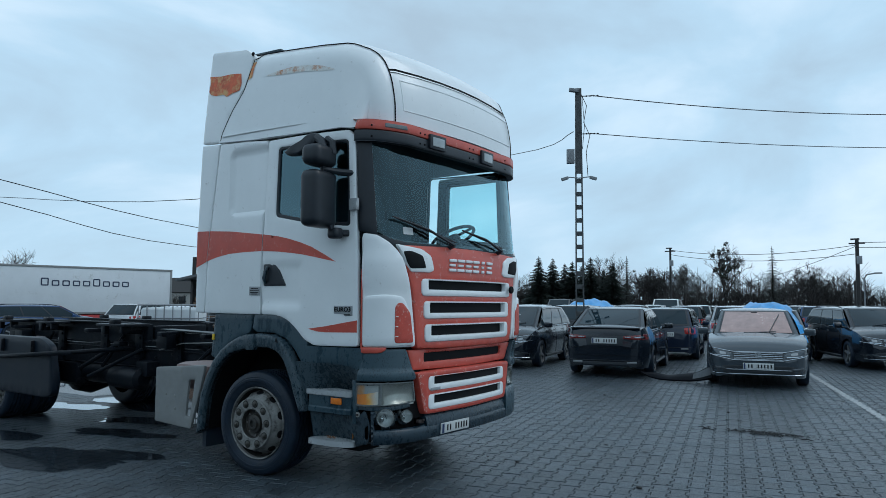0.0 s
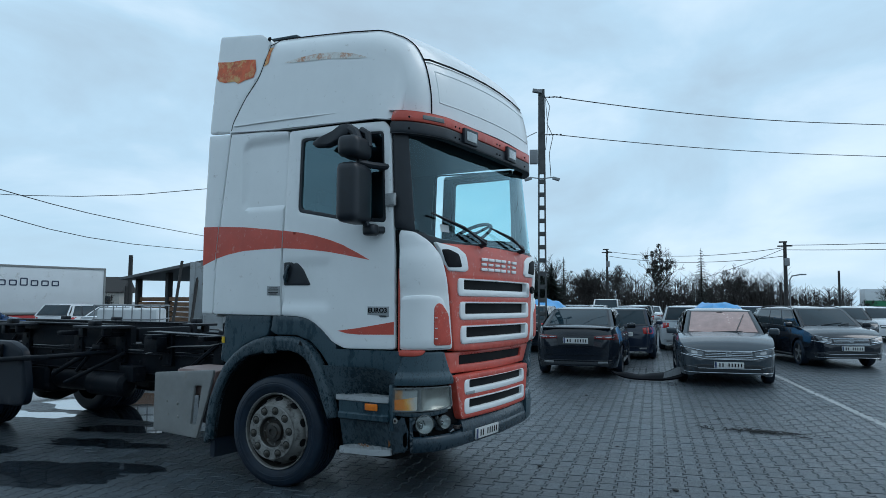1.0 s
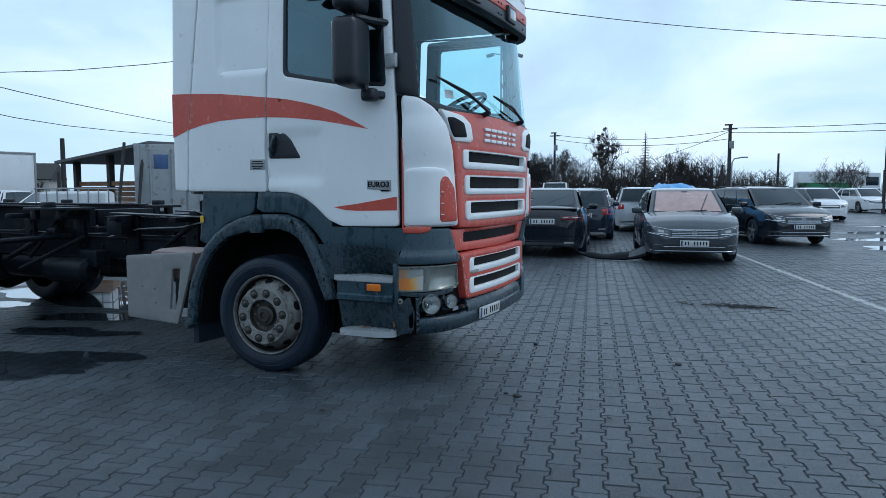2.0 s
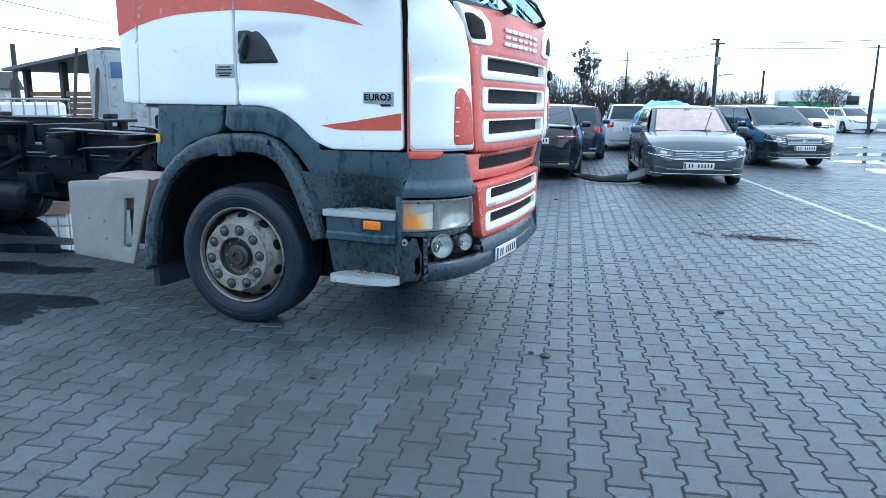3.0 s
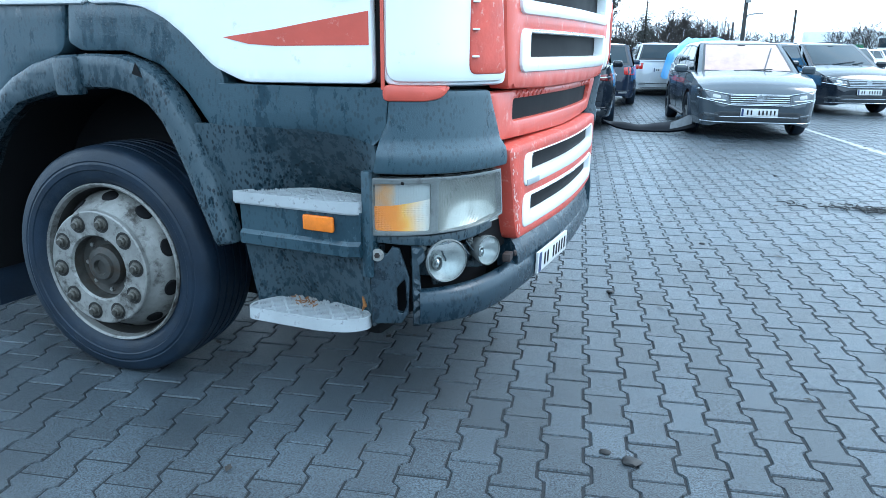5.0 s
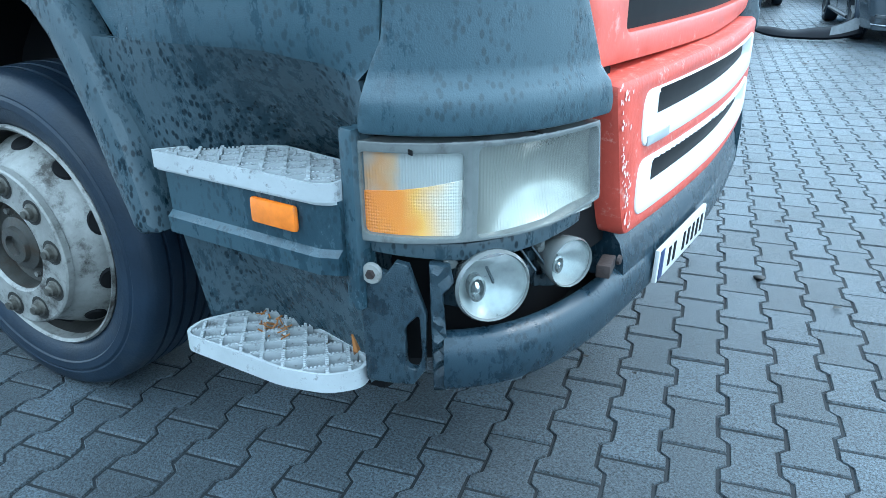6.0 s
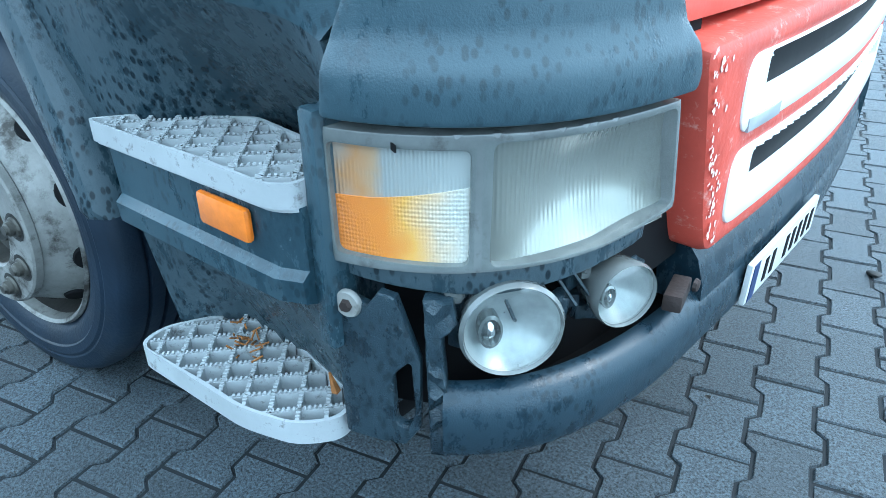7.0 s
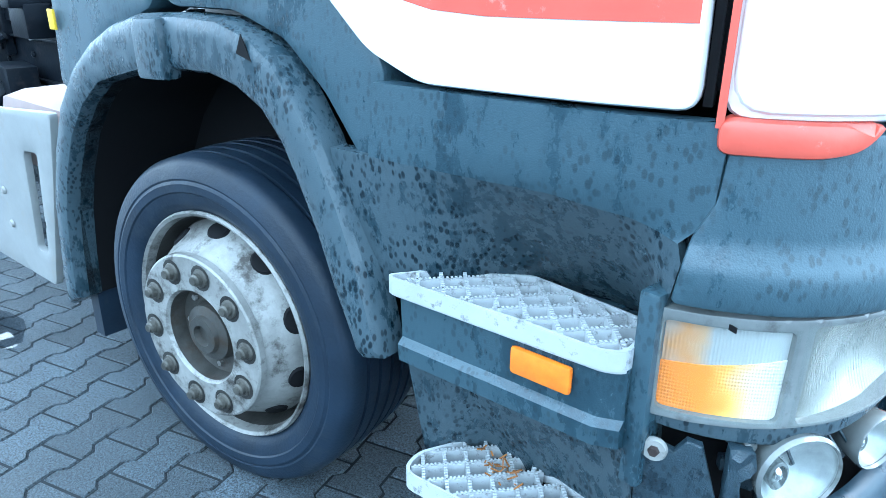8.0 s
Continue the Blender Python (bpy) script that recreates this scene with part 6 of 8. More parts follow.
tagged(part("twig_pile", tw, M_TWIG, label="flattened dark twigs and dirt on paving"), category="twigs", kind="stuff")
lt = B()
for k in range(420):
    x, y = lr.uniform(-1.5, 6), lr.uniform(-2.5, 10)
    if k > 200:
        x, y = lr.gauss(1.2, 1.5), lr.gauss(7.0, 1.6)
    if k > 320:
        x, y = lr.gauss(5.2, .8), lr.gauss(8.5, 1.5)
    s = lr.uniform(.006, .020) if k < 200 else lr.uniform(.008, .030)
    a = lr.uniform(0, 6.28)
    vs = [lt.verts.new((x + s * math.cos(a + b) * (1.8 if b in (0, math.pi) else .8), y + s * math.sin(a + b), .005 + lr.uniform(0, .012))) for b in (0, math.pi / 2, math.pi, 4.7)]
    lt.faces.new(vs)
tagged(part("leaf_litter", lt, M_LEAFLIT, label="scattered wet dead leaves and grit", smooth=0), category="leaves", kind="stuff")
for k, (x, y, s) in enumerate(((1.96, -1.09, 0.028), (1.87, -1.06, .018), (2.0, 1.9, 0.017), (1.6, .6, .02), (.9, -1.9, .02), (2.9, .3, .025), (4.3, 1.0, 0.017), (2.55, 5.2, 0.019), (.4, 6.0, 0.028))):
    cb5 = B()
    bmesh.ops.create_icosphere(cb5, subdivisions=2, radius=s, matrix=Matrix.Translation((x, y, s * .25)) @ Matrix.Diagonal((1.2, .8, .45, 1)))
    for v in cb5.verts:
        v.co += Vector((noise.noise(v.co * 40), noise.noise(v.co * 40 + Vector((5, 0, 0))), 0)) * s * .4
    tagged(part("dirt_lump", cb5, M_TWIG, label="small dark lump of dirt on paving"), category="dirt", group="dirt lumps on the paving")

# ---- cars ----
M_CGLASS = mat("car_glass", (.008, .020, .028), .03, var=.1, spec=.36, rough_var=.02)
M_LAMP = mat("car_headlamp", (.07, .08, .09), .10, metal=.5, var=.3, scale=40, coat=.8)
M_TAIL = mat("car_tail_lamp", (.42, .015, .012), .15, coat=.8, var=.2, scale=30)
M_TAILD = mat("dark_tail_lamp", (.15, .010, .010), .15, coat=.5, var=.2, scale=30)
M_TRIM = mat("car_trim", (.012, .016, .021), .5, var=.2)
M_CHR = mat("car_chrome", (.44, .47, .50), .22, metal=.9, var=.1)
M_RIM = mat("car_rim", (.28, .29, .30), .35, metal=.6, var=.2)
M_SHADE = mat("windscreen_shade", (.36, .22, .19), .25, var=.2, scale=4, coat=.8)
PAINT = {k: mat("car_paint_" + k, c, .16, var=.06, scale=2, coat=.6, spec=.3, dirt=tuple(min(1, v * 1.25 + .004) for v in c), dirt_amt=.06, dirt_scale=8, rough_var=.06) for k, c in {
    "graphite": (.040, .052, .064), "black": (.007, .011, .018), "navy": (.012, .019, .036), "silver": (.46, .48, .49), "white": (.68, .69, .70), "grey": (.12, .125, .13), "blue": (.03, .07, .17), "red": (.22, .02, .018)}.items()}

BODY = {
    "sedan": dict(top=[(-.5, .66), (-.492, .98), (-.46, 1.05), (-.33, 1.08), (-.28, .96), (.2, .96), (.27, .98), (.38, .90), (.455, .79), (.487, .66), (.5, .52)], ws=(.275, .09), rear=(-.40, -.215), wins=((.03, .40), (.43, .70), (.73, .93))),
    "wagon": dict(top=[(-.5, .62), (-.494, .92), (-.485, 1.0), (-.3, .98), (.2, .95), (.27, .98), (.38, .90), (.455, .79), (.487, .66), (.5, .52)], ws=(.27, .09), rear=(-.482, -.43), wins=((.03, .29), (.31, .60), (.62, .95))),
    "hatch": dict(top=[(-.5, .60), (-.494, .90), (-.485, .98), (-.3, .96), (.2, .94), (.29, .96), (.40, .88), (.465, .77), (.49, .64), (.5, .5)], ws=(.29, .08), rear=(-.475, -.37), wins=((.03, .36), (.38, .70), (.74, .92))),
    "van": dict(top=[(-.5, .70), (-.494, 1.0), (-.485, 1.1), (-.3, 1.12), (.25, 1.10), (.36, 1.08), (.44, .98), (.48, .82), (.5, .55)], ws=(.36, .20), rear=(-.488, -.478), wins=((.02, .22),)),
}


def car(label, kind, L, W, H, paint, m, detail=2, group="", wear=None, shade=False, front=None):
    """A parked car: lofted body, glasshouse, glass, lamps, grille, wheels. Local x is forward."""
    spec = BODY[kind]
    root = thing("car", label, "van" if kind == "van" else "car", m, group)
    P = PAINT[paint]
    hw = W / 2
    sc = (H / 1.46) if kind != "van" else (H / 1.85)
    wb = .285 * L
    wr = .325 if kind != "van" else .335
    xt = np.array([p[0] for p in spec["top"]]) * L
    zt_ = np.array([p[1] for p in spec["top"]]) * (sc if kind != "van" else sc * 1.0)

    def ztop(x):
        return float(np.interp(x, xt, zt_))

    def half(x, z):
        k = float(np.interp(x / L, [-.5, -.495, -.47, -.40, -.28, .2, .36, .44, .48, .495, .5], [.60, .74, .87, .955, 1, 1, .98, .92, .82, .70, .55]))
        g = float(np.interp(z, [.15, .30, .55, .80, 1.0, 1.2], [.92, .965, 1, .985, .93, .90]))
        return hw * k * g

    xs = sorted({*np.round(np.concatenate([np.linspace(-.5, .5, 40 if detail > 1 else 20), [-.498, -.494, -.488, .49, .495, .498]]) * L, 4),
                 *[round(c + wr * 1.22 * math.sin(a), 4) for c in (wb, -wb * .98) for a in np.linspace(-1.5, 1.5, 9 if detail > 1 else 5)]})
    rings = []
    for x in xs:
        zb = .20
        for c in (wb, -wb * .98):
            d = wr * 1.2
            if abs(x - c) < d:
                zb = max(zb, wr * .98 + math.sqrt(d * d - (x - c) ** 2) * .98)
        zt = ztop(x)
        zb = min(zb, zt - .05)
        e = abs(x) / L
        if e > .488:
            zb = max(zb, .20 + (e - .488) * 4)
        ring = []
        for k in range(7):
            z = zb + (zt - .035 - zb) * k / 6
            ring.append(Vector((x, half(x, z), z)))
        w = half(x, zt)
        for f, dz in ((.94, .008), (.75, .03), (.4, .048), (0, .055)):
            ring.append(Vector((x, w * f, zt - .035 + dz + .0)))
        rings.append([Vector((v.x, -v.y, v.z)) for v in ring[:-1]] + ring[::-1])
    body = part("body", loft(B(), rings, False, False), P, root, smooth=32)
    for rg in (rings[0][::-1], rings[-1]):
        cap = B()
        cap.faces.new([cap.verts.new(v) for v in rg])
        part("end_panel", cap, P, body, smooth=0)
    ub_ = B()
    box(ub_, (0, 0, .42), (L * .9, W * .72, .40), .05)
    part("underbody", ub_, M_TRIM, root)
    # glasshouse
    x1b, x1t = spec["ws"][0] * L, spec["ws"][1] * L
    x0b, x0t = spec["rear"][0] * L, spec["rear"][1] * L
    yb_, yt_ = hw * (.87 if kind != "van" else .90), hw * (.72 if kind != "van" else .80)
    zr = H - .045

    def zbelt(x):
        return ztop(x) - .04

    def facade(side, u, v, out=0.0):
        """Point on the glasshouse: side 0 front, 1 near flank, 2 rear, 3 far flank."""
        if side in (0, 2):
            xb, xt2 = (x1b, x1t) if side == 0 else (x0b, x0t)
            sg = 1 if side == 0 else -1
            y = (2 * u - 1)
            bul = (1 - y * y)
            b_ = Vector((xb + sg * .10 * bul, yb_ * .97 * y, zbelt(xb)))
            t_ = Vector((xt2 + sg * .06 * bul, yt_ * .97 * y, zr))
            p = b_.lerp(t_, v) + Vector((sg * .02 * math.sin(math.pi * v), 0, 0))
            nrm = Vector((sg * .8, y * .25, .5)).normalized()
        else:
            sg = -1 if side == 1 else 1
            xb = x1b + (x0b - x1b) * u
            xt2 = x1t + (x0t - x1t) * u
            b_ = Vector((xb, sg * yb_, zbelt(xb)))
            t_ = Vector((xt2, sg * yt_, zr - .03 * abs(2 * u - 1) ** 3))
            p = b_.lerp(t_, v) + Vector((0, sg * .025 * math.sin(math.pi * v), 0))
            nrm = Vector((0, sg, .3)).normalized()
        return p + nrm * out

    gh = B()
    N = 9
    for side in range(4):
        loft(gh, [[facade(side, u, v) for u in np.linspace(0, 1, N)] for v in np.linspace(0, 1, 5)], False, False)
    top = []
    for i, u in enumerate(np.linspace(0, 1, 9)):
        row = []
        for y in np.linspace(-1, 1, 9):
            f = facade(1, u, 1)
            bul = .06 * (1 - y * y) if i == 0 else (-.06 * (1 - y * y) if i == 8 else 0)
            row.append(Vector((f.x + bul, yt_ * y * (.97 if i in (0, 8) else 1), f.z + .045 * (1 - y ** 4) * (math.sin(math.pi * min(1, max(.12, u * .92 + .04))) ** .5))))
        top.append(row)
    loft(gh, top, False, False)
    bmesh.ops.remove_doubles(gh, verts=gh.verts, dist=.012)
    bmesh.ops.recalc_face_normals(gh, faces=gh.faces)
    part("roof", gh, P, root, smooth=40)

    def pane_on(name, side, u0, u1, v0, v1, material, parent=root, out=.007, lbl=""):
        bm = loft(B(), [[facade(side, u, v, out) for u in np.linspace(u0, u1, 7)] for v in np.linspace(v0, v1, 4)], False, False)
        return part(name, bm, material, parent, lbl)
    for side in (0, 2) if kind != "van" else (0,):
        pane_on("window_frame", side, .045, .955, .05, .965, M_TRIM, out=.004)
    pane_on("windscreen", 0, .07, .93, .10, .93, M_SHADE if shade else M_CGLASS, lbl="windscreen with a pinkish sunshade" if shade else "")
    if kind != "van":
        pane_on("rear_window", 2, .08, .92, .14, .92, M_CGLASS)
    for side in (1, 3):
        if detail > 0:
            pane_on("window_frame", side, spec["wins"][0][0] - .012, spec["wins"][-1][1] + .012, .07, .92, M_TRIM, out=.004)
            brt = B()
            tube(brt, [facade(side, u, .05, .008) for u in np.linspace(spec["wins"][0][0], spec["wins"][-1][1], 9)], .008, 5)
            part("window_strip", brt, M_CHR, root)
        for u0, u1 in spec["wins"]:
            pane_on("side_window", side, u0, u1, .10, .88, M_CGLASS)

    hull_v = [v for rg in rings for v in rg]
    nr0 = len(rings[0])
    hull_f = [(i * nr0 + k, i * nr0 + k + 1, (i + 1) * nr0 + k + 1, (i + 1) * nr0 + k) for i in range(len(rings) - 1) for k in range(nr0 - 1)]
    hull_f += [tuple(range(nr0)), tuple((len(rings) - 1) * nr0 + k for k in range(nr0))]
    hull = BVHTree.FromPolygons(hull_v, hull_f)

    def face(sign):
        """Front or rear surface: y, z -> place."""
        def fn(y, z):
            hit = hull.ray_cast(Vector((sign * L, y, z)), Vector((-sign, 0, 0)))
            x = abs(hit[0].x) if hit[0] else L * .4
            return Vector((sign * x, y, z)), Vector((sign, .15 * (1 if y > 0 else -1) * min(1, abs(y) / hw), 0.1)).normalized()
        return fn

    def patch(name, sign, pts, material, parent=root, off=.008, r=.006, lbl="", rd=.02, stp=.08):
        return part(name, skin(B(), rounded(pts, rd), face(sign), .02, r, stp, off=off), material, parent, lbl)
    zh = .62 * sc if kind == "sedan" else (.66 * sc if kind != "van" else .80)
    for sg in (1, -1):
        if wear != "broken" or sg == 1:
            patch("headlamp", 1, [(sg * hw * .49, zh - .06), (sg * hw * .50, zh + .03), (sg * hw * .88, zh + .11), (sg * hw * .94, zh + .10), (sg * hw * .90, zh + .01), (sg * hw * .80, zh - .05)], M_LAMP)
            if detail > 1:
                patch("lamp_strip", 1, [(sg * hw * .52, zh - .055), (sg * hw * .52, zh - .035), (sg * hw * .80, zh - .015), (sg * hw * .84, zh - .03)], M_CHR, off=.014, rd=.004, stp=.05)
                patch("lamp_eye", 1, [(sg * hw * .60, zh - .02), (sg * hw * .60, zh + .03), (sg * hw * .72, zh + .05), (sg * hw * .72, zh - .005)], M_RIM, off=.012, rd=.02, stp=.05)
        if detail > 0:
            patch("fog_lamp", 1, [(sg * hw * .62, .33), (sg * hw * .62, .375), (sg * hw * .84, .39), (sg * hw * .84, .34)], M_LAMP if wear != "broken" else M_TRIM)
        if kind in ("wagon", "hatch", "van") and not front:
            patch("tail_lamp", -1, [(sg * hw * .62, .74 * sc), (sg * hw * .60, .90 * sc), (sg * hw * .93, .92 * sc), (sg * hw * .93, .72 * sc)], M_TAIL)
        else:
            patch("tail_lamp", -1, [(sg * hw * .42, .80 * sc), (sg * hw * .42, .86 * sc), (sg * hw * .93, .90 * sc), (sg * hw * .93, .78 * sc), (sg * hw * .7, .79 * sc)], M_TAILD)
            if detail > 1:
                for a0, a1, zz in ((.46, .60, .833), (.66, .86, .835)):
                    patch("lamp_bar", -1, [(sg * hw * a0, (zz - .010) * sc), (sg * hw * a0, (zz + .012) * sc), (sg * hw * a1, (zz + .016) * sc), (sg * hw * a1, (zz - .008) * sc)], M_CHR, off=.013, rd=.003, stp=.05, lbl="pale light bar in the tail lamp")
    gr_ = patch("grille", 1, [(-hw * .45, zh - .10), (-hw * .48, zh + .04), (hw * .48, zh + .04), (hw * .45, zh - .10)], M_TRIM, lbl="dark slatted radiator grille")
    if detail > 0:
        ff = face(1)
        for k in range(5):
            z = zh - .088 + k * .030
            sl = B()
            tube(sl, [ff(y, z)[0] + Vector((.012, 0, 0)) for y in np.linspace(-hw * .45, hw * .45, 9)], .0065, 5)
            part("grille_slat", sl, M_CHR, gr_)
        for edge in (0, 1):
            ef = B()
            ys_ = np.linspace(-hw * .92, hw * .92, 25)
            tube(ef, [ff(y, (zh + .045 + .075 * max(0, abs(y) / hw - .48) / .45) if edge else (zh - .105 + .09 * max(0, abs(y) / hw - .45) / .47))[0] + Vector((.016, 0, 0)) for y in ys_], .0075, 5)
            part("grille_frame", ef, M_CHR, gr_)
        bd = B()
        lathe(bd, [(0, .012), (.055, .012), (.06, 0)], Matrix.Translation(ff(0, zh - .01)[0] + Vector((.012, 0, 0))) @ rot("Y", 90).to_4x4(), 18)
        part("badge", bd, M_CHR, gr_, "round chrome badge")
        lw = patch("lower_intake", 1, [(-hw * .86, .27), (-hw * .88, .36), (-hw * .58, .42), (hw * .58, .42), (hw * .88, .36), (hw * .86, .27)], M_TRIM, off=.004)
        ch = B()
        tube(ch, [ff(y, .262)[0] + Vector((.022, 0, 0)) for y in np.linspace(-hw * .86, hw * .86, 17)], .008, 6)
        tube(ch, [ff(y, .345)[0] + Vector((.012, 0, 0)) for y in np.linspace(-hw * .6, hw * .6, 13)], .006, 5)
        part("chrome_strip", ch, M_CHR, root)
        rr_ = face(-1)
        if kind == "sedan":
            lip = B()
            loft(lip, [[rr_(y, .985 * sc)[0] + Vector((dx, 0, dz)) for y in np.linspace(-hw * .78, hw * .78, 13)] for dx, dz in ((.05, .035), (-.03, .05), (-.035, .035), (.02, .0))], False, False)
            part("boot_lip", lip, P, body)
            patch("plate_recess", -1, [(-hw * .40, .66 * sc), (-hw * .44, .86 * sc), (hw * .44, .86 * sc), (hw * .40, .66 * sc)], M_TRIM, off=.004, rd=.02)
            for zz, yy in ((.62, .88), (.46, .90)):
                gs = B()
                tube(gs, [rr_(y, zz * sc)[0] - Vector((.003, 0, 0)) for y in np.linspace(-hw * yy, hw * yy, 17)], .006, 4)
                part("panel_gap", gs, M_SEAM, body)
            patch("rear_apron", -1, [(-hw * .80, .235), (-hw * .84, .33), (hw * .84, .33), (hw * .80, .235)], M_TRIM, off=.005, rd=.02)
        rs = B()
        tube(rs, [rr_(y, .36)[0] - Vector((.01, 0, 0)) for y in np.linspace(-hw * .8, hw * .8, 15)], .008, 6)
        part("rear_strip", rs, M_TRIM, root)
        for sg in (1, -1):
            patch("exhaust_trim", -1, [(sg * hw * .5, .30), (sg * hw * .5, .34), (sg * hw * .72, .345), (sg * hw * .72, .30)], M_RIM, rd=.01)
        pf, nf = ff(0, (.41 if kind == "sedan" else .47) * sc)
        number_plate(root, pf + Vector((.022, 0, 0)), rot("Z", 0))
        pr, nr_ = rr_(0, (.76 if kind == "sedan" else .72) * sc)
        number_plate(root, pr - Vector((.02, 0, 0)), rot("Z", 180))
        # wing mirrors, door seams, handles
        for sg in (1, -1):
            mm = B()
            box(mm, (x1b - .28, sg * (hw + .07), zbelt(x1b) + .06), (.12, .2, .13), .045, rot("Z", -sg * 12), 3)
            tube(mm, [(x1b - .27, sg * hw * .9, zbelt(x1b) + .0), (x1b - .28, sg * (hw + .02), zbelt(x1b) + .04)], .025, 6)
            part("wing_mirror", mm, P, root)
            for fx in (.185, -.02, -.21):
                x = fx * L
                sm = B()
                tube(sm, [(x, sg * (half(x, z) + .001), z) for z in np.linspace(.30, ztop(x) - .04, 8)], .005, 4)
                part("door_seam", sm, M_SEAM, body)
            for fx in (.0, -.19):
                hd_ = B()
                x = fx * L + .03
                tube(hd_, [(x - .1, sg * (half(x, .82) + .004), .83 * sc), (x, sg * (half(x, .82) + .025), .84 * sc), (x + .08, sg * (half(x, .82) + .004), .835 * sc)], .012, 6)
                part("door_handle", hd_, P, body)
            sk = B()
            tube(sk, [(x, sg * (half(x, .26) + .005), .25) for x in np.linspace(-wb + .42, wb - .42, 6)], .03, 6)
            part("sill", sk, M_TRIM, root)
            if kind == "wagon":
                rk = B()
                tube(rk, [(facade(1, u, 1).x, sg * yt_ * .97, facade(1, u, 1).z + (.05 if .06 < u < .94 else .02)) for u in np.linspace(.04, .96, 8)], .014, 6)
                part("roof_rail", rk, M_TRIM, root)
        if kind != "van":
            wp = B()
            for u0, v0, u1, v1 in (((.66, .10, .84, .80), (.36, .08, .74, .12)) if shade else ((.32, .10, .68, .22), (.60, .10, .81, .20))):
                tube(wp, [facade(0, u0, v0, .02), facade(0, u1, v1, .025)], .009, 5)
            part("wiper", wp, M_TRIM, root)
    if detail > 1:
        vv_ = B()
        box(vv_, facade(0, .5, .88, -.0) + Vector((-.02, 0, 0)), (.03, .12, .05), .01)
        part("mirror_housing", vv_, M_TRIM, root)
    for wx in (wb, -wb * .98):
        for sg in (1, -1):
            Mw = Matrix.Translation((wx, sg * (hw - .115), wr)) @ rot("X", -90 * sg).to_4x4()
            tyre = part("wheel", lathe(B(), [(.20, -.09), (wr - .03, -.10), (wr, -.07), (wr, .06), (wr - .02, .095), (wr - .07, .105), (.235, .098)], Mw, 28 if detail else 18, False), M_RUBBER, root)
            rim_ = lathe(B(), [(.24, .09), (.235, .10), (.222, .085), (.21, .04), (.0, .04)], Mw, 24 if detail else 14, False)
            rimp = part("rim", rim_, M_TRIM, tyre)
            sp = B()
            for k in range(5):
                a = 2 * math.pi * k / 5 + .3
                d = Vector((math.cos(a), math.sin(a), 0))
                t_ = Vector((-d.y, d.x, 0))
                prism(sp, [(.03, -.035), (.22, -.022), (.22, .022), (.03, .035)], lambda r_, w_: Mw @ (d * r_ + t_ * w_ + Vector((0, 0, .05))), lambda r_, w_: Mw @ (d * r_ + t_ * w_ + Vector((0, 0, .088 - .02 * (r_ < .1)))))
            lathe(sp, [(.06, .05), (.06, .085), (.0, .09)], Mw, 12)
            part("spoke_rim", sp, M_RIM, tyre)
    return root


def heading(deg, x, y, back, from_front=True):
    """Pose of a car whose nose (or tail) stands at x, y; deg: turn of its forward from +x."""
    a = radians(deg)
    f = Vector((math.cos(a), math.sin(a), 0))
    c = Vector((x, y, 0)) - f * back if from_front else Vector((x, y, 0)) + f * back
    return pose(c.x, c.y, 0, 0, 0, deg)


TO_CAM, AWAY = -90 + 12.0, 90 + 11.0
car("dark grey saloon with chrome front trim, parked on wet paving", "sedan", 4.77, 1.83, 1.46, "graphite", heading(TO_CAM, 2.36, 8.55, 2.385), 2, shade=True)
car("black liftback with dark glass, tail towards the open lane", "sedan", 4.67, 1.83, 1.47, "black", heading(AWAY, -.68, 8.80, 2.335, False), 2)
car("dark blue hatchback with red tail lamps", "hatch", 4.15, 1.74, 1.44, "navy", heading(AWAY, -1.05, 14.2, 2.075, False), 2, group="parked cars")
car("silver estate car with roof rails", "wagon", 4.6, 1.8, 1.5, "silver", heading(AWAY, -.15, 18.9, 2.3, False), 2, group="parked cars")
car("black estate car with roof rails and chrome grille", "wagon", 4.77, 1.82, 1.50, "black", heading(-90 + 23, 4.50, 14.3, 2.385), 2)
car("black hatchback with a smashed front corner", "hatch", 4.3, 1.8, 1.5, "black", heading(-90 + 10, -3.60, 9.35, 2.15), 2, wear="broken")
car("dark grey hatchback among parked cars", "hatch", 4.2, 1.75, 1.46, "grey", heading(TO_CAM, 2.95, 20.2, 2.1), 1, group="parked cars")
car("black hatchback beside a tarpaulin", "hatch", 4.2, 1.76, 1.5, "black", heading(AWAY, -4.55, 15.6, 2.1, False), 1, group="parked cars")
car("white hatchback with dark rear glass near the trailer", "hatch", 4.1, 1.76, 1.44, "white", pose(-24.6, 14.3, 0, 0, 0, 112), 1, group="parked cars")
car("white saloon with red tail lamps near the trailer", "sedan", 4.5, 1.78, 1.38, "white", pose(-20.05, 13.04, 0, 0, 0, 118), 1, group="parked cars")
car("dark blue estate car with roof rails before the trailer", "wagon", 4.3, 1.76, 1.40, "blue", pose(-24.3, 9.6, 0, 0, 0, 68), 1, group="parked cars")
# cars towards the far edge of the yard
fr_ = random.Random(21)
proto = {}
words = {"silver": "silver", "black": "black", "white": "white", "blue": "dark blue", "grey": "grey"}
nouns = {"hatch": "hatchback", "wagon": "estate car", "sedan": "saloon", "van": "delivery van"}


def far_car(kind, pc, m):
    key = (kind, pc)
    if proto.get(key) is None:
        L, W, H = {"hatch": (4.2, 1.76, 1.48), "wagon": (4.6, 1.8, 1.5), "sedan": (4.6, 1.8, 1.45), "van": (4.9, 1.95, 1.9)}[kind]
        proto[key] = car(words[pc] + " " + nouns[kind] + " in a distant parking row", kind, L, W, H, pc, m, 0, group="cars in the far rows")
        return proto[key]
    return copy_thing(proto[key], m)


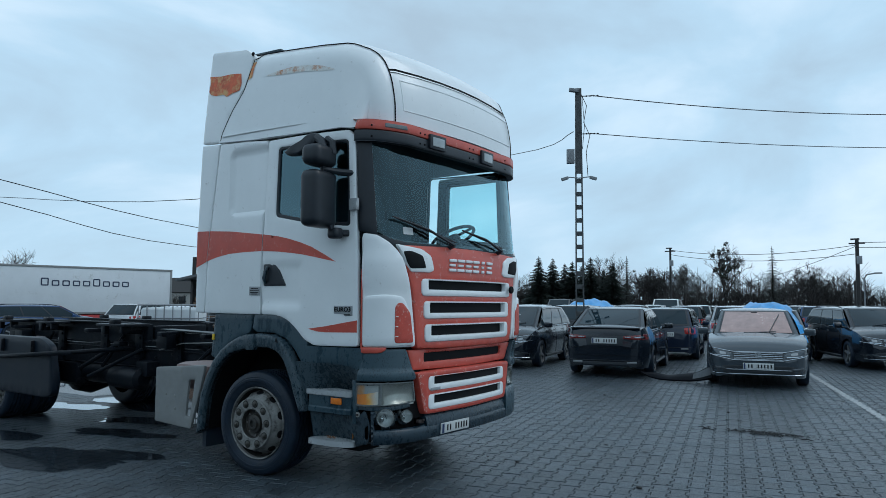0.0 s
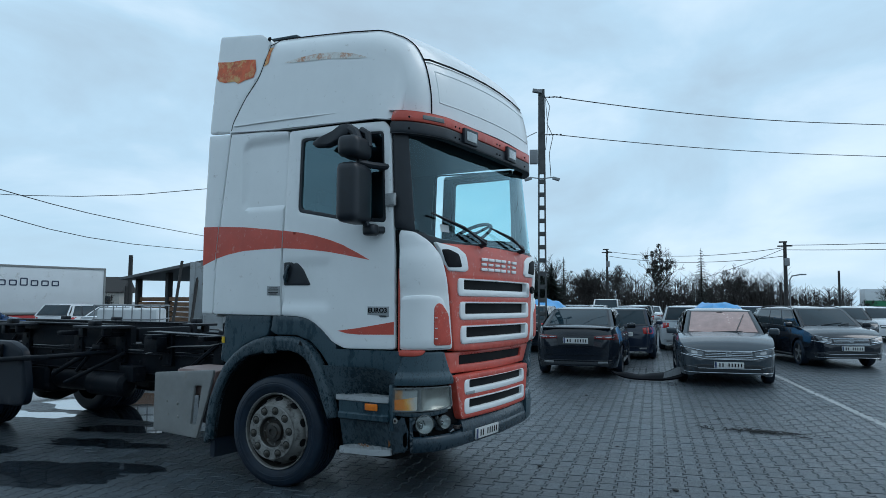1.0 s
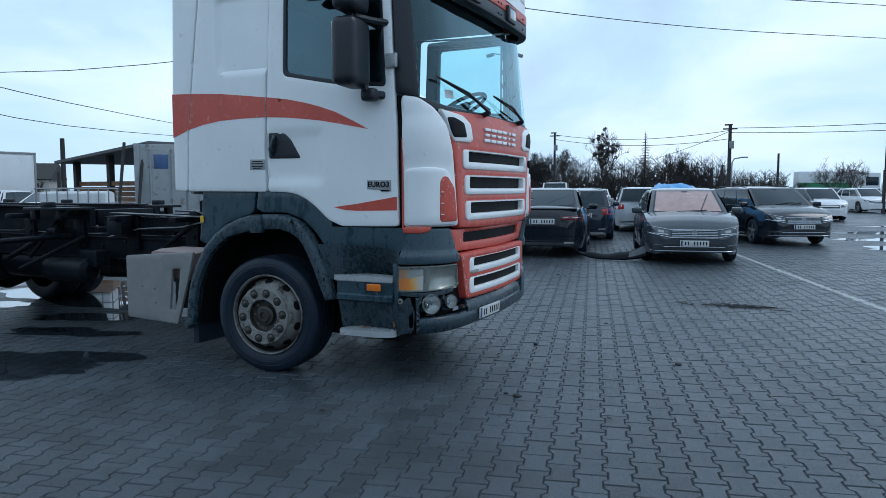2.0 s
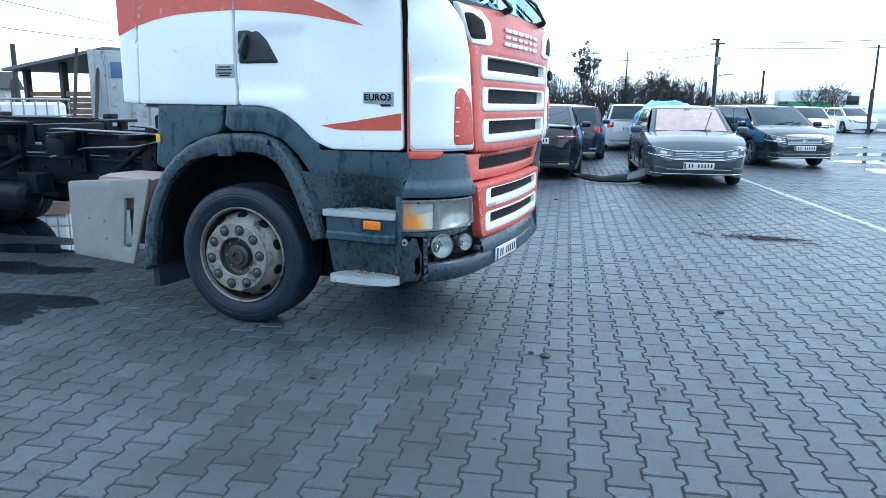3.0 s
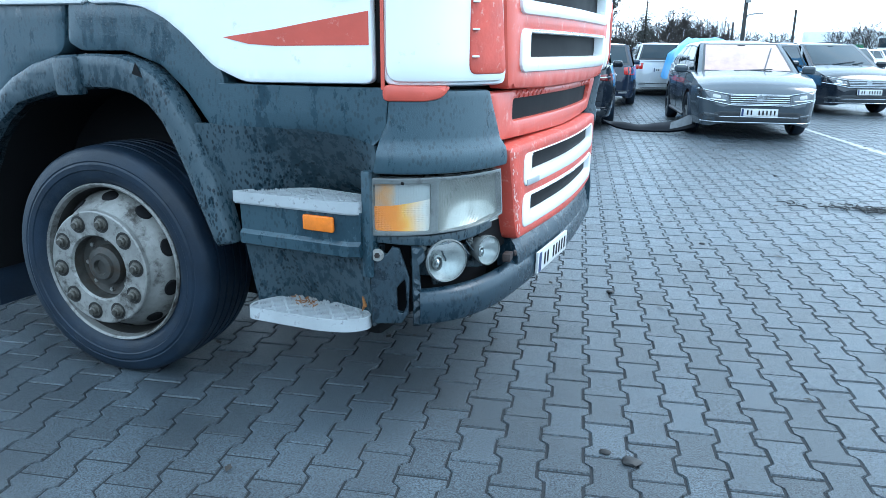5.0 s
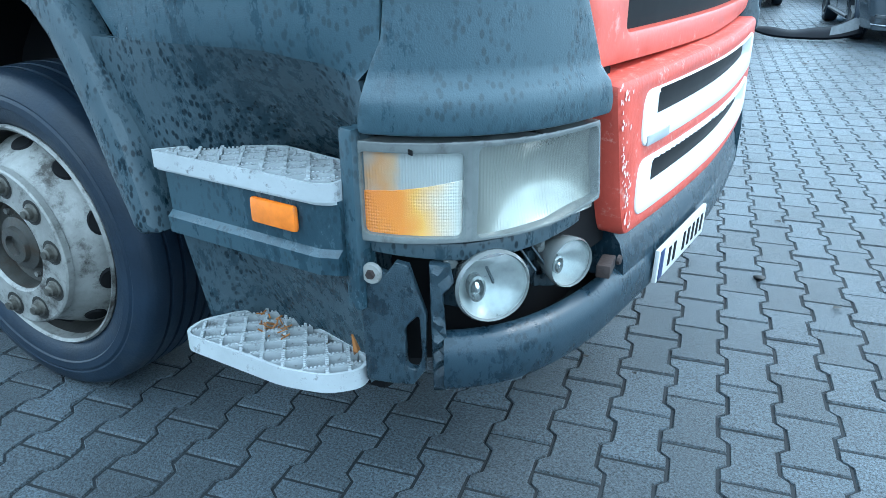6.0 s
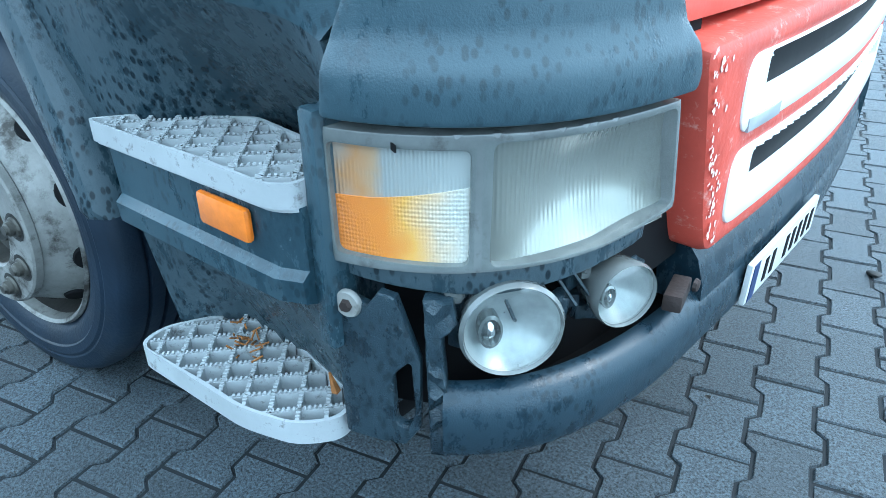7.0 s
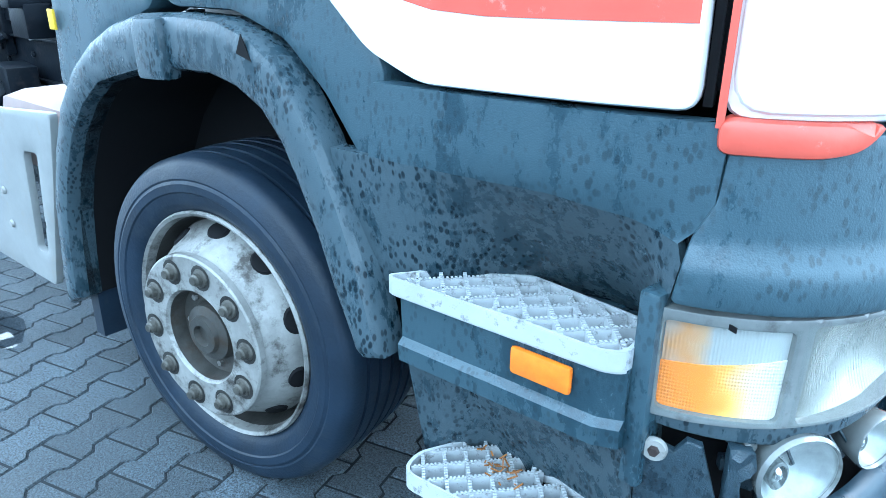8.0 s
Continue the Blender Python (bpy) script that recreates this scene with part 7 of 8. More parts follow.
for row, y0 in enumerate((26.5, 33.5, 41.0)):
    for k in range(13 - row):
        x = -26 + k * 2.75 + fr_.uniform(-.2, .2) + row * 1.5
        if row == 0 and x > 1.0:
            continue
        kind = fr_.choice(("hatch", "wagon", "sedan", "hatch", "wagon", "van"))
        pc = fr_.choice(("silver", "black", "white", "blue")) if kind != "van" else fr_.choice(("white", "grey"))
        far_car(kind, pc, pose(x, y0 - x * .2 + fr_.uniform(-.3, .3), 0, 0, 0, (TO_CAM if fr_.random() < .5 else AWAY)))
for kind, pc, x, y, dg in (("hatch", "white", 9.21, 45.16, -70), ("van", "white", 12.00, 46.46, -75), ("hatch", "silver", 14.02, 40.81, -65), ("wagon", "black", 8.12, 50.63, -80), ("sedan", "silver", 16.45, 46.88, -70), ("hatch", "blue", 10.98, 53.92, -80), ("wagon", "silver", 6.30, 54.58, -80), ("hatch", "white", 18.38, 41.93, -70), ("sedan", "black", 5.68, 33.57, -78), ("hatch", "black", 4.53, 29.04, -78),
                            ("sedan", "silver", -33, 0, 118), ("hatch", "silver", -28, 2, 100)):
    far_car(kind, pc, pose(x, y, 0, 0, 0, dg))

# blue tarpaulins over cars
M_TARP = mat("blue_tarpaulin", (.02, .27, .60), .4, var=.2, scale=4, bump=.5, bump_scale=7, coat=.2)


def tarp(x, y, deg, L, W, H, seed, lbl):
    r = random.Random(seed)
    bm = B()
    n1, n2 = 26, 16
    rows_ = []
    for i in range(n1):
        u = i / (n1 - 1) * 2 - 1
        row = []
        for j in range(n2):
            v = j / (n2 - 1) * 2 - 1
            e = max(abs(u) ** 4, abs(v) ** 4)
            z = H * (1 - .45 * e) * (1 - .22 * max(0, u)) + .11 * noise.noise(Vector((u * 3 + seed, v * 3, 0))) + .05 * noise.noise(Vector((u * 9, v * 7 + seed, 2))) + .10 * math.exp(-((u + .1) / .35) ** 2)
            if i in (0, n1 - 1) or j in (0, n2 - 1):
                z = .55 + .12 * noise.noise(Vector((u * 5, v * 5, seed)))
            row.append(Vector((u * L / 2 + .04 * noise.noise(Vector((u * 4, v * 4, 7))), v * W / 2 + .05 * noise.noise(Vector((u * 4, v * 5, 3))), z)))
        rows_.append(row)
    loft(bm, rows_, False, False)
    ob = part("tarpaulin", bm, M_TARP, None, lbl, 40)
    tagged(ob, category="tarpaulin", group="blue tarpaulins")
    ob.matrix_world = pose(x, y, 0, 0, 0, deg)


car("grey hatchback wrapped under a blue tarpaulin", "hatch", 4.1, 1.72, 1.42, "grey", pose(1.22, 17.3, 0, 0, 0, TO_CAM), 0, group="parked cars")
tarp(1.10, 17.0, TO_CAM, 3.7, 1.80, 1.50, 2, "crumpled bright blue tarpaulin draped over a car")
car("grey hatchback wrapped under a blue tarpaulin", "hatch", 4.1, 1.72, 1.42, "grey", pose(-5.6, 20.0, 0, 0, 0, TO_CAM), 0, group="parked cars")
tarp(-5.6, 20.0, TO_CAM, 4.3, 2.0, 1.60, 5, "crumpled bright blue tarpaulin draped over a car")

# torn-off bumper on the ground beside the liftback
M_TORN = mat("torn_black_plastic", (.004, .005, .008), .4, var=.4, scale=8, spec=.12, bump=.15, bump_scale=60)
tb_ = B()
rows_b = []
for u in np.linspace(-1, 1, 29):
    base = Vector((.72 + .74 * u, 8.86 + .16 * u * u, .012 + .24 * abs(u) ** 3.2 * (.6 if u < 0 else .35)))
    h = .12 + (.16 * max(0, u) ** 1.5) - .10 * max(0, -u) ** 3 + .012 * math.sin(u * 9)
    back = Vector((0, .10 + .05 * u, h))
    mid = base + back * .55 + Vector((0, -.05, 0))
    rows_b.append([base, base + Vector((0, -.025, .03)), mid, base + back, base + back + Vector((0, .02, -.004)), mid + Vector((0, .025, 0)), base + Vector((0, .02, .02))])
loft(tb_, rows_b)
torn = tagged(part("torn_bumper", tb_, M_TORN, None, "black torn-off plastic car bumper lying on paving", 50), category="bumper")
ti = B()
loft(ti, [[a.lerp(c, k) + Vector((0, -.055 + .02 * k, .01)) for a, c in ((r_[0], r_[3]) for r_ in rows_b[21:28])] for k in (.28, .55, .88)], False, False)
part("inner_face", ti, mat("grey_bumper_lining", (.10, .11, .12), .55, var=.3, scale=14), torn, "torn grey inner face")

# ---- poles and wires ----
M_CONC = mat("wet_concrete", (.075, .078, .08), .75, var=.25, scale=5, dirt=(.03, .03, .03), dirt_amt=.2, dirt_scale=4, bump=.1, bump_scale=40)
M_POLE = mat("dark_pole", (.03, .028, .027), .8, var=.3, scale=5)
M_WIRE = mat("wire_black", (.012, .012, .013), .6)
M_BOXG = mat("grey_box", (.22, .23, .24), .5)
px, py = -2.82, 12.60
pole = thing("utility_pole", "slotted concrete utility pole with cameras and a grey box", "pole", pose(px, py, 0, 0, 0, 24) @ Matrix.Diagonal((1, 1, .925, 1)))
sh = B()
for s in (-1, 1):
    loft(sh, [[Vector((s * w, -.05, z)), Vector((s * (w - .04), -.05, z)), Vector((s * (w - .04), .05, z)), Vector((s * w, .05, z))] for z, w in ((0, .125), (5.6, .10))])
for k in range(15):
    z = .2 + k * .39
    box(sh, (0, 0, z), (.16, .08, .13), .012)
loft(sh, [[Vector((x * w, y * .06, z)) for x, y in ((-1, -1), (1, -1), (1, 1), (-1, 1))] for z, w in ((5.5, .10), (8.05, .085))])
part("shaft", sh, M_CONC, pole, "concrete shaft with open slots")
part("junction_box", box(B(), (-.22, -.05, 6.0), (.22, .16, .42), .02), M_BOXG, pole)
for s in (-1, 1):
    ar = B()
    tube(ar, [(0, -.05, 5.35), (s * .3, -.08, 5.38)], .016, 6)
    part("camera_arm", ar, M_BOXG, pole)
    part("cctv_camera", box(B(), (s * .38, -.10, 5.33), (.20, .09, .09), .02, rot("Y", s * 18)), M_BOXG, pole)
part("top_lamp", box(B(), (-.12, -.08, 7.98), (.26, .14, .10), .02, rot("Y", 12)), M_BOXG, pole)
cw = B()
tube(cw, [(.08, -.08, 7.85), (.22, -.1, 7.5), (.14, -.1, 7.0), (.30, -.1, 6.6), (.2, -.1, 6.1), (.24, -.1, 5.4)], .010, 5)
tube(cw, [(.1, -.08, 7.8), (.16, -.1, 6.9), (.1, -.1, 6.2)], .008, 5)
part("loose_cable", cw, M_WIRE, pole)
for z in (7.82, 6.68):
    ins = B()
    tube(ins, [(.08, 0, z), (.38, 0, z)], .014, 6)
    for k in range(4):
        lathe(ins, [(.01, -.03), (.028, 0), (.01, .03)], Matrix.Translation((.22 + k * .1, 0, z)) @ rot("Y", 90).to_4x4(), 8)
    part("insulator", ins, M_WIRE, pole)


def wire(pts, r=.012, sag=0.0, lbl="thin black overhead cable", on=1.0):
    pts = [Vector(p) for p in pts]
    if sag and len(pts) == 2:
        a, b = pts
        pts = [a.lerp(b, t) - Vector((0, 0, sag * 4 * min(t, 1) * (1 - t))) for t in np.linspace(0, on, 20)]
    else:
        pts = [Vector(p) for p in catmull([tuple(p) for p in pts], 5)]
    tagged(part("overhead_wire", tube(B(), pts, r, 5), M_WIRE, None, lbl), category="cable", group="overhead cables")


wire([(-2.5, 12.72, 7.24), (4.09, 21.25, 7.67)], .014, .12, on=1.7)
wire([(-2.5, 12.72, 6.18), (4.05, 21.25, 6.59)], .012, .08, on=1.7)
wire([(-2.95, 12.55, 6.25), (-7.39, 17.15, 6.89), (-15.76, 9.99, 5.03), (-25.97, 8.42, 5.70)], .012)



def plain_pole(x, y, h, w=.13, arms=False, lbl="dark wooden utility pole at the yard's edge"):
    pl = thing("utility_pole", lbl, "pole", pose(x, y, 0), "distant poles")
    part("shaft", tube(B(), [(0, 0, 0), (0, 0, h)], [w, w * .75], 8), M_POLE, pl)
    if arms:
        part("cross_arm", box(B(), (0, 0, h - .25), (.9, .09, .09), .01), M_POLE, pl)
        part("pole_box", box(B(), (.12, -.1, h - 1.3), (.3, .25, .5), .03), M_BOXG, pl)
        part("lamp_head", box(B(), (-.1, 0, h + .02), (.5, .14, .1), .02), M_POLE, pl)
    return pl


plain_pole(-31, 37, 5.4)
plain_pole(-14.5, -6, 5.8)
wire([(-31, 37, 5.3), (-17.33, 11.23, 4.27), (-15.07, 3.40, 4.69), (-14.5, -6, 5.7)], .013)
wire([(-31, 37, 5.0), (-18.97, 12.37, 3.69), (-16.87, 4.26, 4.33), (-14.5, -6, 5.4)], .013)
plain_pole(1.50, 46.15, 5.64, .14, True, "dark utility pole with a box and lamp")
plain_pole(-13.45, 57.65, 6.39, .12, True)
plain_pole(4.62, 54.18, 4.06, .10)
plain_pole(0.64, 55.85, 3.31, .10)
plain_pole(9.83, 41.27, 4.79, .07)
plain_pole(10.03, 43.27, 2.50, .06)
plain_pole(-26.15, 17.99, 3.81, .13)
plain_pole(-33.10, 23.25, 2.47, .12)
lp_ = thing("street_lamp", "thin grey street lamp with a bent arm", "street lamp", pose(1.46, 52.16, 0))
part("post", tube(B(), [(0, 0, 0), (0, 0, 3.34), (.15, 0, 3.64), (.7, 0, 3.74)], .05, 6), M_BOXG, lp_)
part("lamp_head", box(B(), (.85, 0, 3.74), (.5, .2, .1), .03), M_BOXG, lp_)
wire([(-13.45, 57.65, 6.24), (1.50, 46.15, 5.29)], .02, .5)
wire([(-13.45, 57.65, 5.84), (1.50, 46.15, 4.74)], .02, .5)
wire([(1.50, 46.15, 5.44), (30, 44, 6.6)], .02, .5)
wire([(1.50, 46.15, 5.14), (30, 44, 5.9)], .02, .5)
wire([(1.50, 46.15, 5.24), (-11, 62, 2.9)], .018, .4)

# ---- trailer and sheds beyond the chassis ----
M_TRAIL = mat("trailer_white", (.66, .68, .69), .45, var=.05, scale=1.2, dirt=(.45, .45, .43), dirt_amt=.1, dirt_scale=2)
A_, Bq = Vector((-28.31, 18.25, 0)), Vector((-30.2, 7.4, 0))
ang = math.degrees(math.atan2((Bq - A_).y, (Bq - A_).x))
TL = (Bq - A_).length
tr = thing("trailer", "long white box trailer with dark side mark", "trailer", Matrix.Translation(A_) @ pose(0, 0, 0, 0, 0, ang))
part("box_body", box(B(), (TL / 2, -1.28, 2.06), (TL, 2.55, 2.30), .03), M_TRAIL, tr)
part("side_skirt", box(B(), (TL * .45, -.25, .66), (6.5, .5, .42), .03), mat("trailer_red", (.42, .03, .03), .5), tr, "red tool box")
part("chassis", box(B(), (TL / 2, -1.28, .84), (TL, 1.2, .16), .02), M_CHASSIS, tr)
for k in range(3):
    for y in (-.35, -2.2):
        lathe_b = lathe(B(), [(.2, -.17), (.48, -.15), (.5, 0), (.48, .15), (.2, .17)], Matrix.Translation((2.5 + k * 1.35, y, .5)) @ rot("X", 90).to_4x4(), 20)
        part("wheel", lathe_b, M_RUBBER, tr)
for z in (.96, 3.16):
    part("edge_rail", box(B(), (TL / 2, .005, z), (TL, .03, .10), .01), M_ALU, tr)
part("corner_rail", box(B(), (.05, .005, 2.06), (.10, .03, 2.30), .01), M_ALU, tr)
# the haulier's mark as plain strokes
M_MARK = mat("mark_blue", (.02, .03, .07), .5)
for k in range(9):
    x, tall = 2.45 + k * .47, .10 if k in (3, 8) else 0
    outer = rounded([(x - .17, 2.25), (x + .17, 2.25), (x + .17, 2.52 + tall), (x - .17, 2.52 + tall)], .06)
    part("side_mark", skin(B(), outer, lambda a, c: (Vector((a, .004, c)), Vector((0, 1, 0))), .004, 0, .08, holes=[rounded([(x - .115, 2.305), (x + .115, 2.305), (x + .115, 2.465 + tall), (x - .115, 2.465 + tall)], .03)], off=.004), M_MARK, tr)

M_CONT = mat("container_grey", (.28, .30, .31), .55, var=.12, scale=3, dirt=(.12, .09, .07), dirt_amt=.15, dirt_scale=5)
ct = thing("shipping_container", "grey shipping container with closed doors", "container", pose(-10.98, 7.84, 0, 0, 0, 45.5))
part("shell", box(B(), (1.22, 3.0, 1.30), (2.44, 6.0, 2.58), .02), M_CONT, ct)
for k in range(2):
    dr = part("door", box(B(), (.62 + k * 1.2, -.02, 1.30), (1.14, .05, 2.35), .015), M_CONT, ct)
    for j in (0, 1):
        rb6 = B()
        x = .36 + k * 1.2 + j * .52
        tube(rb6, [(x, -.07, .15), (x, -.07, 2.48)], .022, 8)
        for z in (.3, 1.2, 2.3):
            box(rb6, (x, -.06, z), (.10, .05, .08), .008)
        part("lock_bar", rb6, M_CONT, dr)
part("corner_post", box(B(), (.05, -.03, 1.3), (.12, .1, 2.6), .01), M_CONT, ct)
part("sign_panel", box(B(), (.62, -.052, 2.15), (.34, .012, .36), .004), mat("sign_blue", (.05, .10, .22), .5), ct, "blue and white panel")
pw = B()
pw.faces.new([pw.verts.new(v) for v in ((.98, -.056, 2.0), (1.24, -.056, 2.0), (1.11, -.056, 2.23))])
part("warning_sign", pw, M_YELLOW, ct, "yellow warning triangle", 0)
for k, (z, w) in enumerate(((1.05, .5), (.95, .4), (.80, .45))):
    part("door_print", box(B(), (1.9, -.052, z), (w, .008, .06)), M_PLATE, ct, smooth=0)
ld = thing("leaning_ladder", "dark steel frame leaning against the container", "frame", pose(-11.19, 7.38, 0, 0, 0, 45))
for dx_ in (0, .45):
    part("rail", tube(B(), [(dx_, -.4, 0), (dx_ + .25, .28, 2.62)], .04, 6), M_POLE, ld)
part("rung", tube(B(), [(.1, -.15, 1.0), (.58, -.15, 1.0)], .03, 6), M_POLE, ld)

M_WOOD = mat("wet_fence_wood", (.16, .085, .045), .75, var=.35, scale=4, aniso=(1, 1, 8), bump=.2, bump_scale=30)
sd = thing("open_shed", "open wooden shed with a sloping sheet roof", "shed", pose(-14.92, 9.42, 0, 0, 0, -12))
for x, h in ((0, 2.25), (1.8, 2.4), (3.7, 2.6)):
    part("post", box(B(), (x, 0, h / 2), (.16, .16, h), .01), M_POLE, sd)
    part("post", box(B(), (x, 2.6, h / 2), (.14, .14, h), .01), M_POLE, sd)
M_SHEET = mat("dark_sheet_roof", (.07, .075, .08), .6, var=.25, scale=3)
rf5 = B()
loft(rf5, [[Vector((x, y, z + .16 * x / 4 + dz)) for x, y, z, dz in ((-.5, -.4, 2.22, 0), (4.3, -.4, 2.42, 0), (4.3, 3.2, 2.46, 0), (-.5, 3.2, 2.26, 0))], [Vector((x, y, z + .16 * x / 4)) for x, y, z in ((-.5, -.4, 2.30), (4.3, -.4, 2.50), (4.3, 3.2, 2.54), (-.5, 3.2, 2.34))]])
part("roof", rf5, M_SHEET, sd)
for k in range(9):
    sl = B()
    z = .45 + k * .145
    pts_ = [(x, -.02 + .05 * math.sin(x * 5.2 + k * math.pi), z) for x in np.linspace(.05, 3.65, 25)]
    loft(sl, [[Vector((x, y, z_ + a)) for x, y, z_ in pts_] for a in (-.062, .062)], False, False)
    ext = bmesh.ops.extrude_face_region(sl, geom=sl.faces[:])
    for v in [g for g in ext["geom"] if isinstance(g, bmesh.types.BMVert)]:
        v.co.y += .015
    part("fence_slat", sl, M_WOOD, sd)
ib_ = thing("ibc_tank", "white liquid tank in a steel cage", "tank", pose(-7.97, 3.67, 0, 0, 0, 40))
part("bottle", box(B(), (0, 0, .92), (1.1, .95, .98), .08, None, 3), M_TRAIL, ib_)
part("pallet", box(B(), (0, 0, .2), (1.2, 1.0, .4), .02), M_WOOD, ib_)
for k in range(8):
    x = -.58 + k * .166
    part("cage_bar", tube(B(), [(x, -.5, .42), (x, -.5, 1.47), (x, .5, 1.47), (x, .5, .42)], .012, 5), M_BOXG, ib_)
for z in (.6, .9, 1.2, 1.46):
    part("cage_bar", tube(B(), [(-.6, -.51, z), (.6, -.51, z), (.6, .51, z), (-.6, .51, z), (-.6, -.51, z)], .012, 5), M_BOXG, ib_)
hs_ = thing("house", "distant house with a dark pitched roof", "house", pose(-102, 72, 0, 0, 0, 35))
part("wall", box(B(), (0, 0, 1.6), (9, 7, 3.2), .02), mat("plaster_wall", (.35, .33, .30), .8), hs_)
hr = B()
loft(hr, [[Vector((x, -4, 3.1)), Vector((x, 0, 5.6)), Vector((x, 4, 3.1)), Vector((x, 3.8, 3.0)), Vector((x, -3.8, 3.0))] for x in (-5, 5)])
part("roof", hr, M_POLE, hs_)
for x in (-2.5, 0, 2.5):
    part("window", box(B(), (x, -3.52, 1.8), (1.1, .08, 1.2), .01), M_CGLASS, hs_)
ft = thing("far_lorry", "white lorry with a green-striped box far off", "lorry", pose(13.05, 82.77, 0, 0, 0, 10))
part("box_body", box(B(), (-3.6, 0, 2.3), (5.2, 2.4, 1.9), .03), M_TRAIL, ft)
part("stripe", box(B(), (-3.6, -1.21, 1.75), (5.2, .02, .6)), mat("stripe_green", (.03, .20, .09), .5), ft)
part("cab", box(B(), (.6, 0, 1.9), (2.2, 2.4, 2.4), .15), M_TRAIL, ft)
part("windscreen", box(B(), (.9, -1.2, 2.2), (1.2, .04, .9), .02), M_CGLASS, ft)
for x in (-5, -3, .7):
    for y in (-1, 1):
        part("wheel", lathe(B(), [(.2, -.14), (.46, -.13), (.48, 0), (.46, .13), (.2, .14)], Matrix.Translation((x, y, .48)) @ rot("X", 90).to_4x4(), 16), M_RUBBER, ft)

# ---- trees ----
M_BARK = mat("wet_bark", (.022, .019, .017), .85, var=.3, scale=3)
M_TWIGS = mat("bare_twigs", (.030, .025, .023), .85, var=.3, scale=2)
M_MIST = mat("mistletoe", (.016, .020, .011), .8, var=.3, scale=2)
M_NEEDLE = mat("spruce_needles", (.009, .016, .012), .8, var=.4, scale=2)


def grow(bm, p, d, length, r, depth, rg, tips, spread=.55, up=.25):
    """One limb and its children; each a tapering three-sided bar."""
    pts = [p]
    q, v = p.copy(), d.copy()
    for k in range(3):
        v = (v + Vector((rg.gauss(0, .13), rg.gauss(0, .13), rg.gauss(0, .08) + .05))).normalized()
        q = q + v * length / 3
        pts.append(q.copy())
    tube(bm, pts, [r, r * .85, r * .7, r * .5], 3 if depth < 3 else 5, False)
    if depth == 0:
        tips.append(q)
        return
    for k in range(rg.choice((3, 4, 4)) if depth > 1 else 5):
        t = rg.uniform(.35, 1.0)
        i = min(2, int(t * 3))
        b = pts[i].lerp(pts[i + 1], t * 3 - i)
        a = rg.uniform(0, 6.28)
        o = v.orthogonal().normalized()
        o = (Matrix.Rotation(a, 3, v) @ o)
        nd = (v * (1 - spread * .6) + o * spread + Vector((0, 0, up))).normalized()
        grow(bm, b, nd, length * rg.uniform(.5, .75), max(.011, r * .55), depth - 1, rg, tips, spread, up)


def bare_tree(x, y, h, seed, lbl, mist=0, spread=.6, trunks=1, name="tree", fine=False):
    h *= 1.2
    rg = random.Random(seed)
    root = thing(name, lbl, "tree", pose(x, y, 0, 0, 0, rg.uniform(0, 360)), "bare trees behind the yard")
    tk_, bm, tips = B(), B(), []
    for k in range(trunks):
        p0 = Vector((rg.gauss(0, .25), rg.gauss(0, .25), 0)) if trunks > 1 else Vector((0, 0, 0))
        hh = h * rg.uniform(.30, .38)
        d = Vector((rg.gauss(0, .05 if trunks == 1 else .22), rg.gauss(0, .05 if trunks == 1 else .22), 1)).normalized()
        pts = [p0, p0 + d * hh * .5, p0 + d * hh]
        tube(tk_, pts, [h * .020, h * .016, h * .014], 8)
        for j in range(6 if trunks == 1 else 3):
            a = j * 1.05 + rg.uniform(-.3, .3)
            st = p0 + d * hh * rg.uniform(.6, 1.0)
            nd = (Vector((math.cos(a), math.sin(a), 0)) * spread * rg.uniform(.6, 1.2) + Vector((0, 0, 1))).normalized()
            grow(bm, st, nd, h * rg.uniform(.26, .36), h * .0085, 4 if fine else 3, rg, tips, spread)
    part("trunk", tk_, M_BARK, root)
    part("crown", bm, M_TWIGS, root, "leafless crown of fine twigs")
    if mist:
        for k in range(mist):
            mb_ = B()
            c = rg.choice(tips).lerp(Vector((0, 0, h * .72)), rg.uniform(.0, .22))
            s = rg.uniform(.16, .32) * h / 8
            for j in range(70):
                d = Vector((rg.gauss(0, 1), rg.gauss(0, 1), rg.gauss(0, 1))).normalized()
                e = c + d * s * rg.uniform(.6, 1)
                w = d.orthogonal().normalized() * s * .13
                mb_.faces.new([mb_.verts.new(v) for v in (c + d * s * .1, e + w, e - w)])
            part("mistletoe", mb_, M_MIST, root)
    return root


